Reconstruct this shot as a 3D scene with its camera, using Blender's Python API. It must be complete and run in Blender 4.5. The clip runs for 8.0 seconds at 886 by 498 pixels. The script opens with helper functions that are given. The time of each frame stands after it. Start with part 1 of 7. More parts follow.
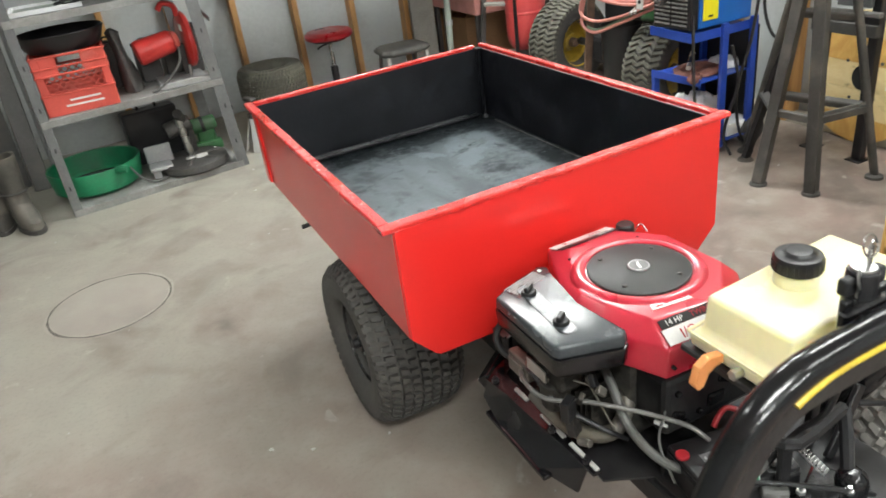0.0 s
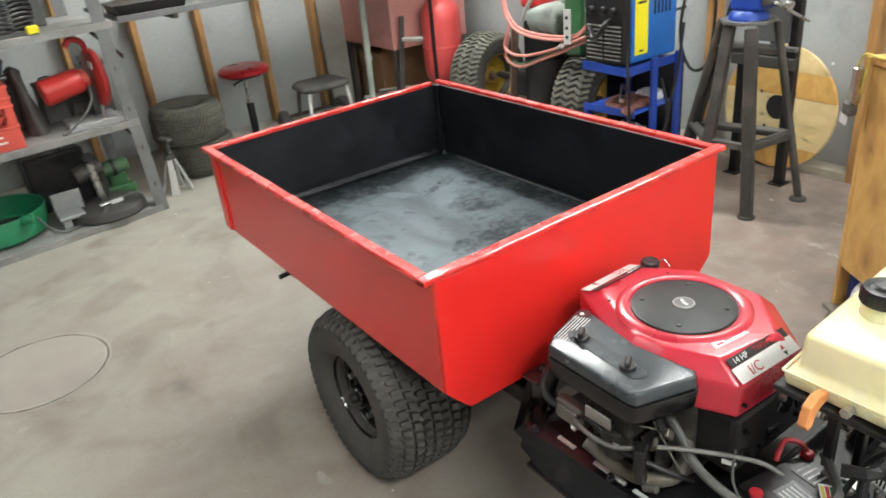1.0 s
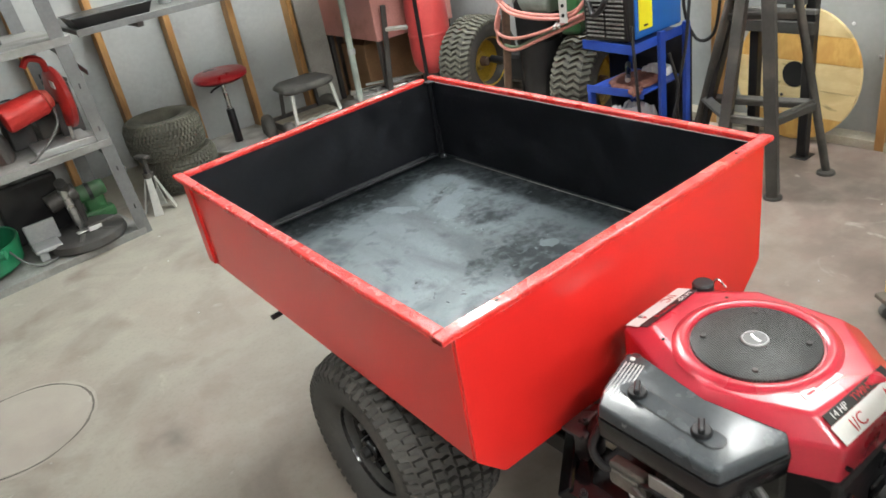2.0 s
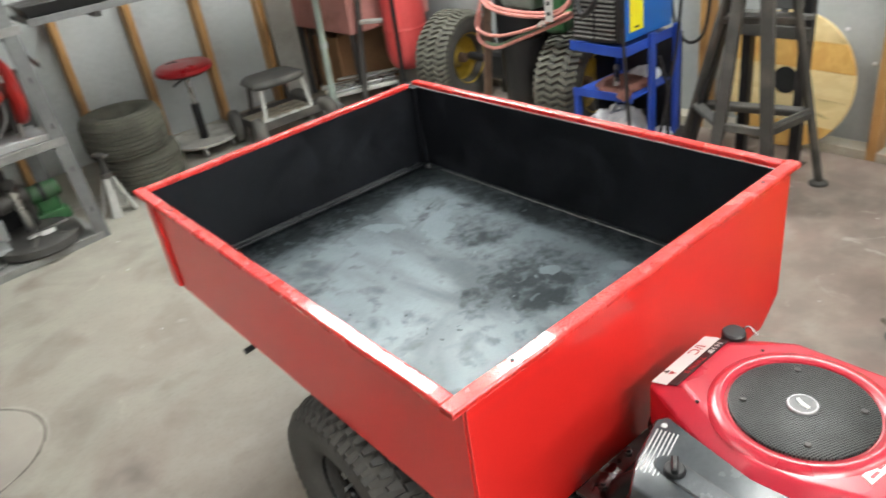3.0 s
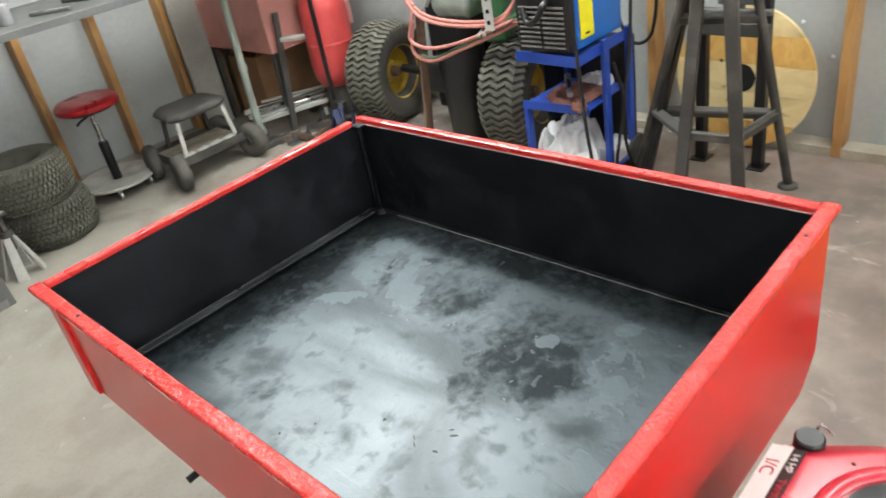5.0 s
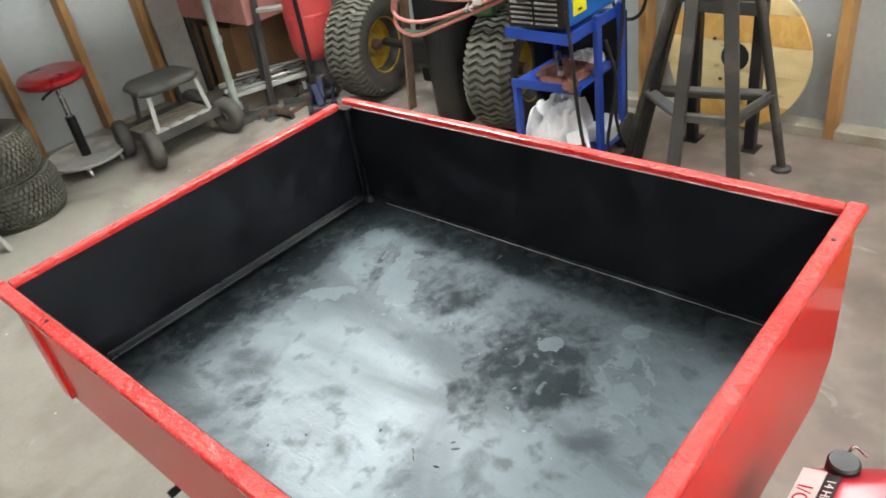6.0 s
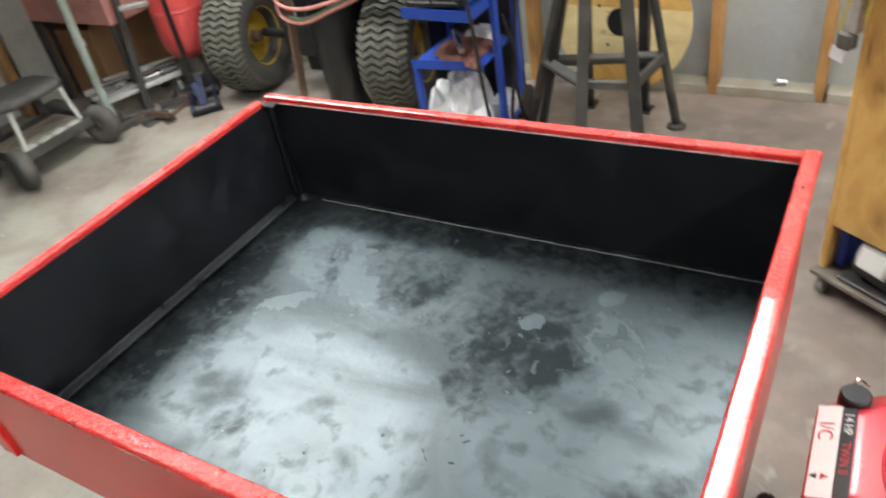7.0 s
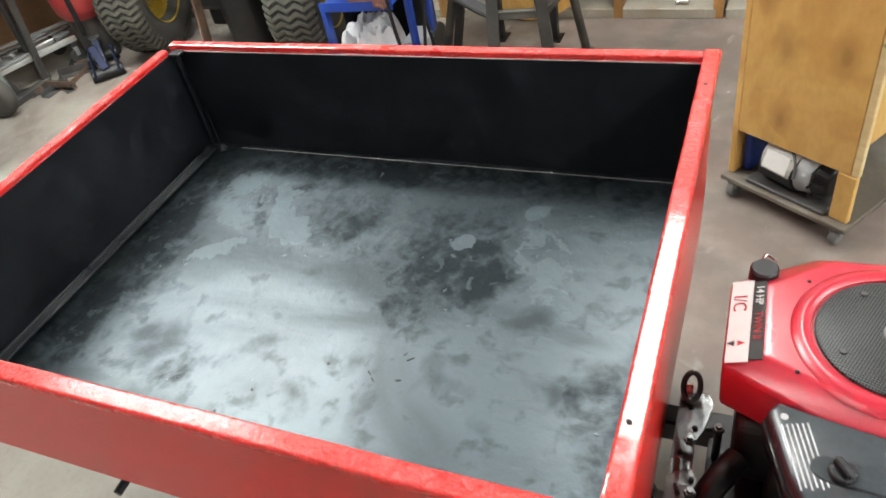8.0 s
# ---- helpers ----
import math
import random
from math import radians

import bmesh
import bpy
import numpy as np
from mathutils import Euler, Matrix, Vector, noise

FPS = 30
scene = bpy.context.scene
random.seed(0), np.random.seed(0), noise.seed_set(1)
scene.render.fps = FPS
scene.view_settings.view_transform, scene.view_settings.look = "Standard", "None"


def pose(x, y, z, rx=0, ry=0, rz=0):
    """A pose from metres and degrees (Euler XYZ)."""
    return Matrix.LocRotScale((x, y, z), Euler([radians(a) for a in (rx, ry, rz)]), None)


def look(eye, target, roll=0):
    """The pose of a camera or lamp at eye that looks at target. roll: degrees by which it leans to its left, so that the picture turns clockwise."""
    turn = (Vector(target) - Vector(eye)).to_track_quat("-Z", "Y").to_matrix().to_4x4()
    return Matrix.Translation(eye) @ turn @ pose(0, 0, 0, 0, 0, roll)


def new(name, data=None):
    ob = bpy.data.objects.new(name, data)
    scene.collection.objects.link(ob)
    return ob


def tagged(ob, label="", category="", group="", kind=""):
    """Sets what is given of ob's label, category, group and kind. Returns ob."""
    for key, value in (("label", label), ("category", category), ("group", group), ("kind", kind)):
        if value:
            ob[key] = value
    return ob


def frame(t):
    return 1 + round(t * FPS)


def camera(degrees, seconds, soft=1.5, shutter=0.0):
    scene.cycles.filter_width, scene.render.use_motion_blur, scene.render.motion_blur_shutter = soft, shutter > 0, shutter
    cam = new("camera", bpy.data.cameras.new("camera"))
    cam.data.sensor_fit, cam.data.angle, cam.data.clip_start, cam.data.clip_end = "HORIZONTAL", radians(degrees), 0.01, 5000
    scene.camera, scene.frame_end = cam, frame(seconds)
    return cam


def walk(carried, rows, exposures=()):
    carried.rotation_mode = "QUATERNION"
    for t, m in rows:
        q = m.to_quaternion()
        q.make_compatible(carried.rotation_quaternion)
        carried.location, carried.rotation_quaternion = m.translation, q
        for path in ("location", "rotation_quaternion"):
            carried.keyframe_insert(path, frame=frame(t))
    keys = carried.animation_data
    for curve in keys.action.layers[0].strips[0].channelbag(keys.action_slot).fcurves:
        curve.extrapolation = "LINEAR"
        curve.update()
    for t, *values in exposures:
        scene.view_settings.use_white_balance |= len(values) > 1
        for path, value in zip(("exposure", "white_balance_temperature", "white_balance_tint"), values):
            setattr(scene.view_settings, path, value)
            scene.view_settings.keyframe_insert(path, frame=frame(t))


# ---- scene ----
cam = camera(62.3, 8.0, 1.6, 0.4)
PATH = [
    (0, (-0.404, -1.205, 1.355), (0.291, 0.425, 0.428), -7.8),
    (0.5, (-0.519, -1.083, 1.38), (0.334, 0.477, 0.462), -5.5),
    (1, (-0.616, -0.988, 1.388), (0.373, 0.505, 0.499), -6.0),
    (1.5, (-0.58, -0.891, 1.378), (0.502, 0.528, 0.476), -6.9),
    (1.7, (-0.542, -0.831, 1.373), (0.468, 0.632, 0.456), -9.7),
    (2.8, (-0.406, -0.642, 1.392), (0.529, 0.832, 0.415), -10.0),
    (3, (-0.419, -0.589, 1.389), (0.616, 0.818, 0.415), -8.7),
    (3.5, (-0.45, -0.442, 1.413), (0.772, 0.743, 0.364), -6.9),
    (4, (-0.452, -0.362, 1.409), (0.85, 0.713, 0.337), -6.4),
    (4.5, (-0.383, -0.344, 1.409), (0.842, 0.859, 0.384), -9.4),
    (5, (-0.263, -0.306, 1.4), (0.896, 0.976, 0.393), -10.8),
    (5.2, (-0.227, -0.294, 1.397), (0.879, 1.019, 0.373), -10.3),
    (6.3, (-0.217, -0.159, 1.413), (0.99, 0.993, 0.312), -10.0),
    (6.5, (-0.239, -0.123, 1.42), (1.0, 0.988, 0.311), -10.3),
    (7, (-0.285, -0.047, 1.417), (1.046, 0.881, 0.247), -10.4),
    (7.5, (-0.294, -0.008, 1.394), (1.057, 0.68, 0.09), -10.2),
    (8, (-0.33, -0.065, 1.391), (1.003, 0.674, 0.095), -12.4),
]
walk(cam, [(t, look(eye, target, roll)) for t, eye, target, roll in PATH])

# ---- light ----
world = bpy.data.worlds.new("world")
scene.world = world
world.use_nodes = True
world.node_tree.nodes["Background"].inputs[0].default_value = (0.9, 0.95, 1.0, 1)
world.node_tree.nodes["Background"].inputs[1].default_value = 0.02
scene.view_settings.exposure = 0.0
TUBE_POWER = 6.55


# ---- building helpers ----
def part(name, bm, material, parent=None, label="", smooth=False):
    """Link a bmesh as one mesh object under a thing."""
    me = bpy.data.meshes.new(name)
    bmesh.ops.recalc_face_normals(bm, faces=bm.faces)
    if smooth:
        for f in bm.faces:
            f.smooth = True
        for e in bm.edges:
            if len(e.link_faces) == 2 and e.calc_face_angle(0) > 0.6:
                e.smooth = False
    bm.to_mesh(me)
    bm.free()
    me.materials.append(material)
    ob = new(name, me)
    ob.parent = parent
    if label:
        tagged(ob, label)
    return ob


def thing(name, place=(0, 0, 0), turn=0.0, label="", category="", group="", kind=""):
    ob = new(name)
    ob.empty_display_size = 0.05
    ob.matrix_basis = pose(*place, 0, 0, turn)
    return tagged(ob, label, category, group, kind)


def merge(*bms):
    """Join bmeshes into the first one."""
    me = bpy.data.meshes.new("joined")
    out = bms[0]
    for b in bms[1:]:
        b.to_mesh(me)
        out.from_mesh(me)
        b.free()
    bpy.data.meshes.remove(me)
    return out


def moved(bm, m):
    bmesh.ops.transform(bm, matrix=m, verts=bm.verts)
    return bm


def box(x0, x1, y0, y1, z0, z1, bevel=0.0, segments=1):
    bm = bmesh.new()
    m = Matrix.LocRotScale(((x0 + x1) / 2, (y0 + y1) / 2, (z0 + z1) / 2), None, (abs(x1 - x0), abs(y1 - y0), abs(z1 - z0)))
    bmesh.ops.create_cube(bm, size=1, matrix=m)
    if bevel:
        bmesh.ops.bevel(bm, geom=bm.edges[:], offset=bevel, segments=segments, affect="EDGES", profile=0.5)
    return bm


def rot(axis):
    """Turns the z axis onto the given direction."""
    return Vector((0, 0, 1)).rotation_difference(Vector(axis).normalized()).to_matrix().to_4x4()


def cyl(a, b, r0, r1=None, n=20, bevel=0.0):
    """A cylinder or cone from point a to point b."""
    a, b = Vector(a), Vector(b)
    r1 = r0 if r1 is None else r1
    bm = bmesh.new()
    bmesh.ops.create_cone(bm, cap_ends=True, segments=n, radius1=r0, radius2=r1, depth=(b - a).length)
    if bevel:
        rims = [e for e in bm.edges if len(e.link_faces) == 2 and any(len(f.verts) > 4 for f in e.link_faces)]
        bmesh.ops.bevel(bm, geom=rims, offset=bevel, segments=2, affect="EDGES", profile=0.5)
    return moved(bm, Matrix.Translation((a + b) / 2) @ rot(b - a))


def lathe(profile, n=32, place=(0, 0, 0), axis=(0, 0, 1), closed=False):
    """Turn (radius, height) pairs round an axis."""
    bm = bmesh.new()
    rings = []
    for r, h in profile:
        if r < 1e-5:
            rings.append([bm.verts.new((0, 0, h))])
        else:
            rings.append([bm.verts.new((r * math.cos(2 * math.pi * k / n), r * math.sin(2 * math.pi * k / n), h)) for k in range(n)])
    pairs = list(zip(rings, rings[1:])) + ([(rings[-1], rings[0])] if closed else [])
    for p, q in pairs:
        for k in range(n):
            l = (k + 1) % n
            if len(p) == 1 and len(q) > 1:
                bm.faces.new((p[0], q[k], q[l]))
            elif len(q) == 1 and len(p) > 1:
                bm.faces.new((p[k], p[l], q[0]))
            elif len(p) > 1:
                bm.faces.new((p[k], p[l], q[l], q[k]))
    return moved(bm, Matrix.Translation(place) @ rot(axis))


def smooth_line(points, steps=6):
    """Points of a Catmull-Rom curve through the given ones."""
    p = [Vector(q) for q in points]
    p = [2 * p[0] - p[1]] + p + [2 * p[-1] - p[-2]]
    out = []
    for i in range(1, len(p) - 2):
        for k in range(steps):
            t = k / steps
            a, b, c, d = p[i - 1], p[i], p[i + 1], p[i + 2]
            out.append(0.5 * (2 * b + (c - a) * t + (2 * a - 5 * b + 4 * c - d) * t * t + (3 * b - a - 3 * c + d) * t ** 3))
    return out + [p[-2]]


def tube(points, r, n=10, steps=6, r2=None):
    """A round bar, pipe or hose along points; r2 makes the section oval."""
    line = smooth_line(points, steps) if steps > 1 else [Vector(q) for q in points]
    bm = bmesh.new()
    rings, side = [], None
    for i, q in enumerate(line):
        way = (line[min(i + 1, len(line) - 1)] - line[max(i - 1, 0)]).normalized()
        if side is None:
            side = way.orthogonal().normalized()
        side = (side - way * side.dot(way)).normalized()
        up = way.cross(side)
        rings.append([bm.verts.new(q + r * math.cos(2 * math.pi * k / n) * side + (r2 or r) * math.sin(2 * math.pi * k / n) * up) for k in range(n)])
    for p, q in zip(rings, rings[1:]):
        for k in range(n):
            bm.faces.new((p[k], p[(k + 1) % n], q[(k + 1) % n], q[k]))
    bm.faces.new(rings[0][::-1])
    bm.faces.new(rings[-1])
    return bm


def beam(a, b, w, d=None, bevel=0.002, turn=0.0):
    """A square bar from a to b."""
    a, b = Vector(a), Vector(b)
    d = d or w
    bm = box(-w / 2, w / 2, -d / 2, d / 2, 0, (b - a).length, bevel)
    return moved(bm, Matrix.Translation(a) @ rot(b - a) @ pose(0, 0, 0, 0, 0, turn))


def loft(rings, cap=True):
    """Join rings of equal numbers of points, each a list of (x, y, z)."""
    bm = bmesh.new()
    made = [[bm.verts.new(p) for p in ring] for ring in rings]
    for p, q in zip(made, made[1:]):
        for k in range(len(p)):
            l = (k + 1) % len(p)
            bm.faces.new((p[k], p[l], q[l], q[k]))
    if cap:
        bm.faces.new(made[0][::-1])
        bm.faces.new(made[-1])
    return bm


def soften(bm, offset, segments=2):
    bmesh.ops.bevel(bm, geom=bm.edges[:], offset=offset, segments=segments, affect="EDGES", profile=0.5)
    return bm


def prism(points, z0, z1, bevel=0.0, segments=2):
    bm = loft([[(x, y, z0) for x, y in points], [(x, y, z1) for x, y in points]])
    return soften(bm, bevel, segments) if bevel else bm


def letters(name, text, size, material, parent, m, depth=0.0006):
    """Raised writing, turned into a mesh."""
    cu = bpy.data.curves.new(name, "FONT")
    cu.body, cu.size, cu.extrude, cu.align_x, cu.align_y = text, size, depth, "CENTER", "CENTER"
    tmp = bpy.data.objects.new(name, cu)
    me = bpy.data.meshes.new_from_object(tmp)
    bpy.data.objects.remove(tmp)
    me.materials.append(material)
    ob = new(name, me)
    ob.parent, ob.matrix_basis = parent, m
    return ob


# ---- materials ----
def surface(name, base, rough=0.5, metal=0.0, vary=0.15, scale=6.0, fine=90.0, bump=0.08, grime=0.0, grime_colour=(0.12, 0.11, 0.1), coat=0.0, rough_vary=0.12, grime_scale=5.0, specular=0.5, coat_rough=0.12):
    """A worn surface: two scales of colour change, uneven gloss, fine relief and, if asked for, dust or dirt in patches."""
    mat = bpy.data.materials.new(name)
    mat.use_nodes = True
    nt = mat.node_tree
    bsdf = nt.nodes["Principled BSDF"]
    co = nt.nodes.new("ShaderNodeTexCoord")
    info = nt.nodes.new("ShaderNodeObjectInfo")
    shift = nt.nodes.new("ShaderNodeVectorMath")
    shift.operation = "MULTIPLY_ADD"
    nt.links.new(info.outputs["Random"], shift.inputs[0])
    shift.inputs[1].default_value = (7.3, 3.1, 5.7)
    nt.links.new(co.outputs["Object"], shift.inputs[2])
    def noise_node(sc, detail):
        n = nt.nodes.new("ShaderNodeTexNoise")
        n.inputs["Scale"].default_value, n.inputs["Detail"].default_value = sc, detail
        nt.links.new(shift.outputs[0], n.inputs["Vector"])
        return n
    big, small, wear = noise_node(scale, 5), noise_node(fine, 3), noise_node(grime_scale, 6)
    def ramp(src, lo, hi, a, b):
        r = nt.nodes.new("ShaderNodeMapRange")
        for k, v in zip(range(1, 5), (lo, hi, a, b)):
            r.inputs[k].default_value = v
        nt.links.new(src, r.inputs[0])
        return r.outputs[0]
    def blend(fac, a, b, mode="MIX"):
        m = nt.nodes.new("ShaderNodeMix")
        m.data_type, m.blend_type = "RGBA", mode
        for sock, v in ((m.inputs[0], fac), (m.inputs[6], a), (m.inputs[7], b)):
            if isinstance(v, (tuple, float, int)):
                sock.default_value = (*v, 1) if isinstance(v, tuple) else v
            else:
                nt.links.new(v, sock)
        return m.outputs[2]
    dark = tuple(c * (1 - vary) for c in base)
    light = tuple(min(1, c * (1 + vary)) for c in base)
    colour = blend(ramp(big.outputs[0], 0.3, 0.7, 0, 1), dark, light)
    colour = blend(ramp(small.outputs[0], 0.35, 0.65, 0, 0.35), colour, tuple(c * (1 - 1.5 * vary) if vary < 0.6 else c * 0.1 for c in base))
    r = ramp(big.outputs[0], 0.25, 0.75, max(0.03, rough - rough_vary), min(1, rough + rough_vary))
    if grime:
        g = ramp(wear.outputs[0], 0.62 - 0.3 * grime, 0.78 - 0.2 * grime, 0, min(1, 0.4 + grime))
        colour = blend(g, colour, grime_colour)
        mx = nt.nodes.new("ShaderNodeMix")
        nt.links.new(g, mx.inputs[0])
        nt.links.new(r, mx.inputs[2])
        mx.inputs[3].default_value = 0.85
        r = mx.outputs[0]
    nt.links.new(colour, bsdf.inputs["Base Color"])
    nt.links.new(r, bsdf.inputs["Roughness"])
    bsdf.inputs["Metallic"].default_value = metal
    bsdf.inputs["Specular IOR Level"].default_value = specular
    bsdf.inputs["Coat Weight"].default_value = coat
    bsdf.inputs["Coat Roughness"].default_value = coat_rough
    if bump:
        b = nt.nodes.new("ShaderNodeBump")
        b.inputs["Strength"].default_value, b.inputs["Distance"].default_value = bump, 0.004
        nt.links.new(small.outputs[0], b.inputs["Height"])
        nt.links.new(b.outputs[0], bsdf.inputs["Normal"])
    return mat


def glow(name, colour, strength):
    mat = bpy.data.materials.new(name)
    mat.use_nodes = True
    bsdf = mat.node_tree.nodes["Principled BSDF"]
    bsdf.inputs["Base Color"].default_value = (*colour, 1)
    bsdf.inputs["Emission Color"].default_value = (*colour, 1)
    bsdf.inputs["Emission Strength"].default_value = strength
    return mat


RED = surface("red_enamel", (0.69, 0.021, 0.017), 0.34, vary=0.05, scale=3, fine=160, bump=0.04, coat=0.42, coat_rough=0.1, rough_vary=0.04)
LINER = surface("black_liner_paint", (0.0055, 0.0066, 0.0094), 0.46, vary=0.4, scale=7, fine=70, bump=0.12, rough_vary=0.12, grime=0.35, grime_colour=(0.0105, 0.013, 0.0195), grime_scale=11, specular=0.4)
WALL = surface("grey_wall_panel", (0.37, 0.39, 0.385), 0.45, vary=0.1, scale=1.5, fine=40, bump=0.03, grime=0.15, grime_colour=(0.27, 0.27, 0.26))
RUBBER = surface("tyre_rubber", (0.066, 0.062, 0.057), 0.75, vary=0.25, scale=9, fine=120, bump=0.2, grime=0.3, grime_colour=(0.11, 0.1, 0.085))
RUBBER_DUSTY = surface("dusty_rubber", (0.13, 0.125, 0.115), 0.85, vary=0.2, scale=9, fine=120, bump=0.2, grime=0.4, grime_colour=(0.24, 0.23, 0.2))
BLACK_GLOSS = surface("black_gloss_paint", (0.006, 0.006, 0.007), 0.17, vary=0.3, scale=9, fine=60, bump=0.12, grime=0.05, grime_colour=(0.05, 0.045, 0.04))
BLACK_SATIN = surface("black_satin_steel", (0.01, 0.01, 0.011), 0.38, vary=0.3, scale=9, fine=90, bump=0.12, grime=0.15, grime_colour=(0.04, 0.037, 0.033), specular=0.4)
BLACK_PLASTIC = surface("black_plastic", (0.012, 0.012, 0.013), 0.4, vary=0.2, scale=20, fine=200, bump=0.05)
ENGINE_RED = surface("engine_red_enamel", (0.5, 0.014, 0.035), 0.32, vary=0.08, scale=6, fine=200, bump=0.03, coat=0.9, coat_rough=0.24)
COVER_GREY = surface("air_cleaner_cover_grey", (0.042, 0.05, 0.056), 0.25, vary=0.25, scale=9, fine=150, bump=0.03, specular=0.55)
CAST = surface("cast_aluminium", (0.17, 0.16, 0.14), 0.55, metal=0.6, vary=0.25, scale=20, fine=160, bump=0.2, grime=0.45, grime_colour=(0.12, 0.1, 0.07))
STEEL = surface("bare_steel", (0.55, 0.55, 0.54), 0.3, metal=1.0, vary=0.15, scale=20, fine=150)
GALV = surface("dusty_galvanised_steel", (0.36, 0.37, 0.37), 0.55, metal=0.35, vary=0.15, scale=6, fine=80, grime=0.3, grime_colour=(0.32, 0.31, 0.29))
TANK = surface("milky_plastic", (0.9, 0.83, 0.52), 0.32, vary=0.05, scale=6, fine=80, bump=0.02)
WHITE = surface("white_label", (0.72, 0.72, 0.7), 0.4, vary=0.05, scale=20, fine=200, bump=0.0)
LABEL_BLACK = surface("label_black", (0.02, 0.02, 0.02), 0.35, vary=0.1, bump=0.0)
LABEL_RED = surface("label_red", (0.45, 0.02, 0.03), 0.35, vary=0.1, bump=0.0)
BLUE = surface("blue_paint", (0.012, 0.055, 0.34), 0.4, vary=0.2, scale=8, fine=100, grime=0.15, grime_colour=(0.12, 0.14, 0.2))
BLUE_CASE = surface("blue_case", (0.012, 0.12, 0.42), 0.4, vary=0.1, scale=8, fine=100, grime=0.1)
YELLOW = surface("yellow_sticker", (0.85, 0.75, 0.02), 0.4, vary=0.05, bump=0.0)
YELLOW_RIM = surface("yellow_wheel_paint", (0.5, 0.33, 0.03), 0.5, vary=0.25, scale=15, grime=0.3)
GREEN = surface("green_plastic", (0.012, 0.2, 0.085), 0.4, vary=0.2, scale=8, grime=0.2, grime_colour=(0.07, 0.12, 0.09))
GREEN_PAINT = surface("green_machine_paint", (0.03, 0.12, 0.04), 0.45, vary=0.2, grime=0.35)
CRATE_RED = surface("faded_red_plastic", (0.62, 0.085, 0.06), 0.45, vary=0.12, scale=8, grime=0.1, grime_colour=(0.4, 0.2, 0.17))
SHOP_RED = surface("shop_red_paint", (0.5, 0.03, 0.025), 0.38, vary=0.15, scale=8, grime=0.15)
PINK = surface("faded_red_sheet", (0.58, 0.27, 0.24), 0.5, vary=0.15, scale=4, grime=0.25, grime_colour=(0.3, 0.14, 0.12))
VINYL = surface("red_vinyl", (0.38, 0.012, 0.018), 0.35, vary=0.15, scale=10, fine=160)
DARK_STEEL = surface("dark_raw_steel", (0.085, 0.082, 0.078), 0.5, metal=0.4, vary=0.25, scale=8, fine=90, grime=0.3, grime_colour=(0.16, 0.145, 0.125))
HOSE_RED = surface("red_hose", (0.5, 0.2, 0.17), 0.5, vary=0.15, scale=20)
HOSE_GREEN = surface("green_hose", (0.13, 0.19, 0.12), 0.5, vary=0.15, scale=20)
ORANGE = surface("orange_plastic", (0.75, 0.3, 0.1), 0.4, vary=0.1, bump=0.0)
LEATHER = surface("worn_boot_leather", (0.075, 0.07, 0.06), 0.7, vary=0.3, scale=15, fine=80, bump=0.3, grime=0.3, grime_colour=(0.25, 0.22, 0.18))
GREY_GREEN = surface("grey_green_paint", (0.3, 0.35, 0.31), 0.5, vary=0.15, scale=8, grime=0.25)
RAIL_BLACK = surface("worn_black_angle_iron", (0.022, 0.024, 0.027), 0.3, vary=0.35, scale=14, fine=90, bump=0.15, grime=0.3, grime_colour=(0.05, 0.052, 0.055))
WET_BLACK = surface("thick_wet_black_paint", (0.006, 0.006, 0.007), 0.34, vary=0.3, scale=9, fine=45, bump=0.3, coat=0.7, coat_rough=0.2, specular=0.8)
RING_STEEL = surface("pale_grey_steel", (0.15, 0.147, 0.138), 0.5, metal=0.3, vary=0.25, scale=9, fine=70, grime=0.35, grime_colour=(0.08, 0.075, 0.068))
HOLE = surface("dark_hole", (0.006, 0.006, 0.006), 0.9, vary=0.2, bump=0.0)
RED_RIM = surface("brushed_red_enamel", (0.7, 0.025, 0.021), 0.26, vary=0.1, scale=9, fine=140, bump=1.0, rough_vary=0.2, coat=0.8, coat_rough=0.06)
SEAM_AND_HIGHLIGHT = surface("pale_crack_and_highlight", (0.35, 0.35, 0.34), 0.5, vary=0.4, scale=30, bump=0.0)
EMBLEM = surface("emblem_silver", (0.45, 0.44, 0.45), 0.35, metal=0.6, vary=0.2, scale=60)
HOSE_GREY = surface("grey_hose", (0.085, 0.085, 0.08), 0.55, vary=0.2, scale=25)
HOSE_PALE = surface("dusty_pale_sleeve", (0.13, 0.128, 0.12), 0.5, vary=0.2, scale=25)
LABEL_GREY = surface("printed_grey_label", (0.16, 0.16, 0.16), 0.4, vary=0.2, scale=60)
STRIPE = surface("worn_yellow_paint", (0.5, 0.36, 0.03), 0.4, vary=0.25, scale=30, grime=0.3, grime_colour=(0.05, 0.045, 0.03))
PALE_PAINT = surface("chipped_pale_paint", (0.48, 0.48, 0.45), 0.5, vary=0.15, scale=12, fine=90, grime=0.25, grime_colour=(0.2, 0.19, 0.17))
BLACK_DUSTY = surface("dusty_black_vinyl", (0.07, 0.07, 0.068), 0.6, vary=0.25, scale=10, grime=0.3, grime_colour=(0.14, 0.135, 0.12))
GREY_PLANK = surface("weathered_plank", (0.33, 0.32, 0.29), 0.8, vary=0.2, scale=5, grime=0.2)
SHOP_RED_FADED = surface("faded_tank_red", (0.52, 0.06, 0.058), 0.45, vary=0.15, scale=5, grime=0.25, grime_colour=(0.42, 0.24, 0.2))
RUST = surface("rusty_steel", (0.16, 0.1, 0.07), 0.75, vary=0.3, scale=20, bump=0.2)
LOUVRE = surface("grey_louvre", (0.14, 0.135, 0.125), 0.5, vary=0.2, scale=20)
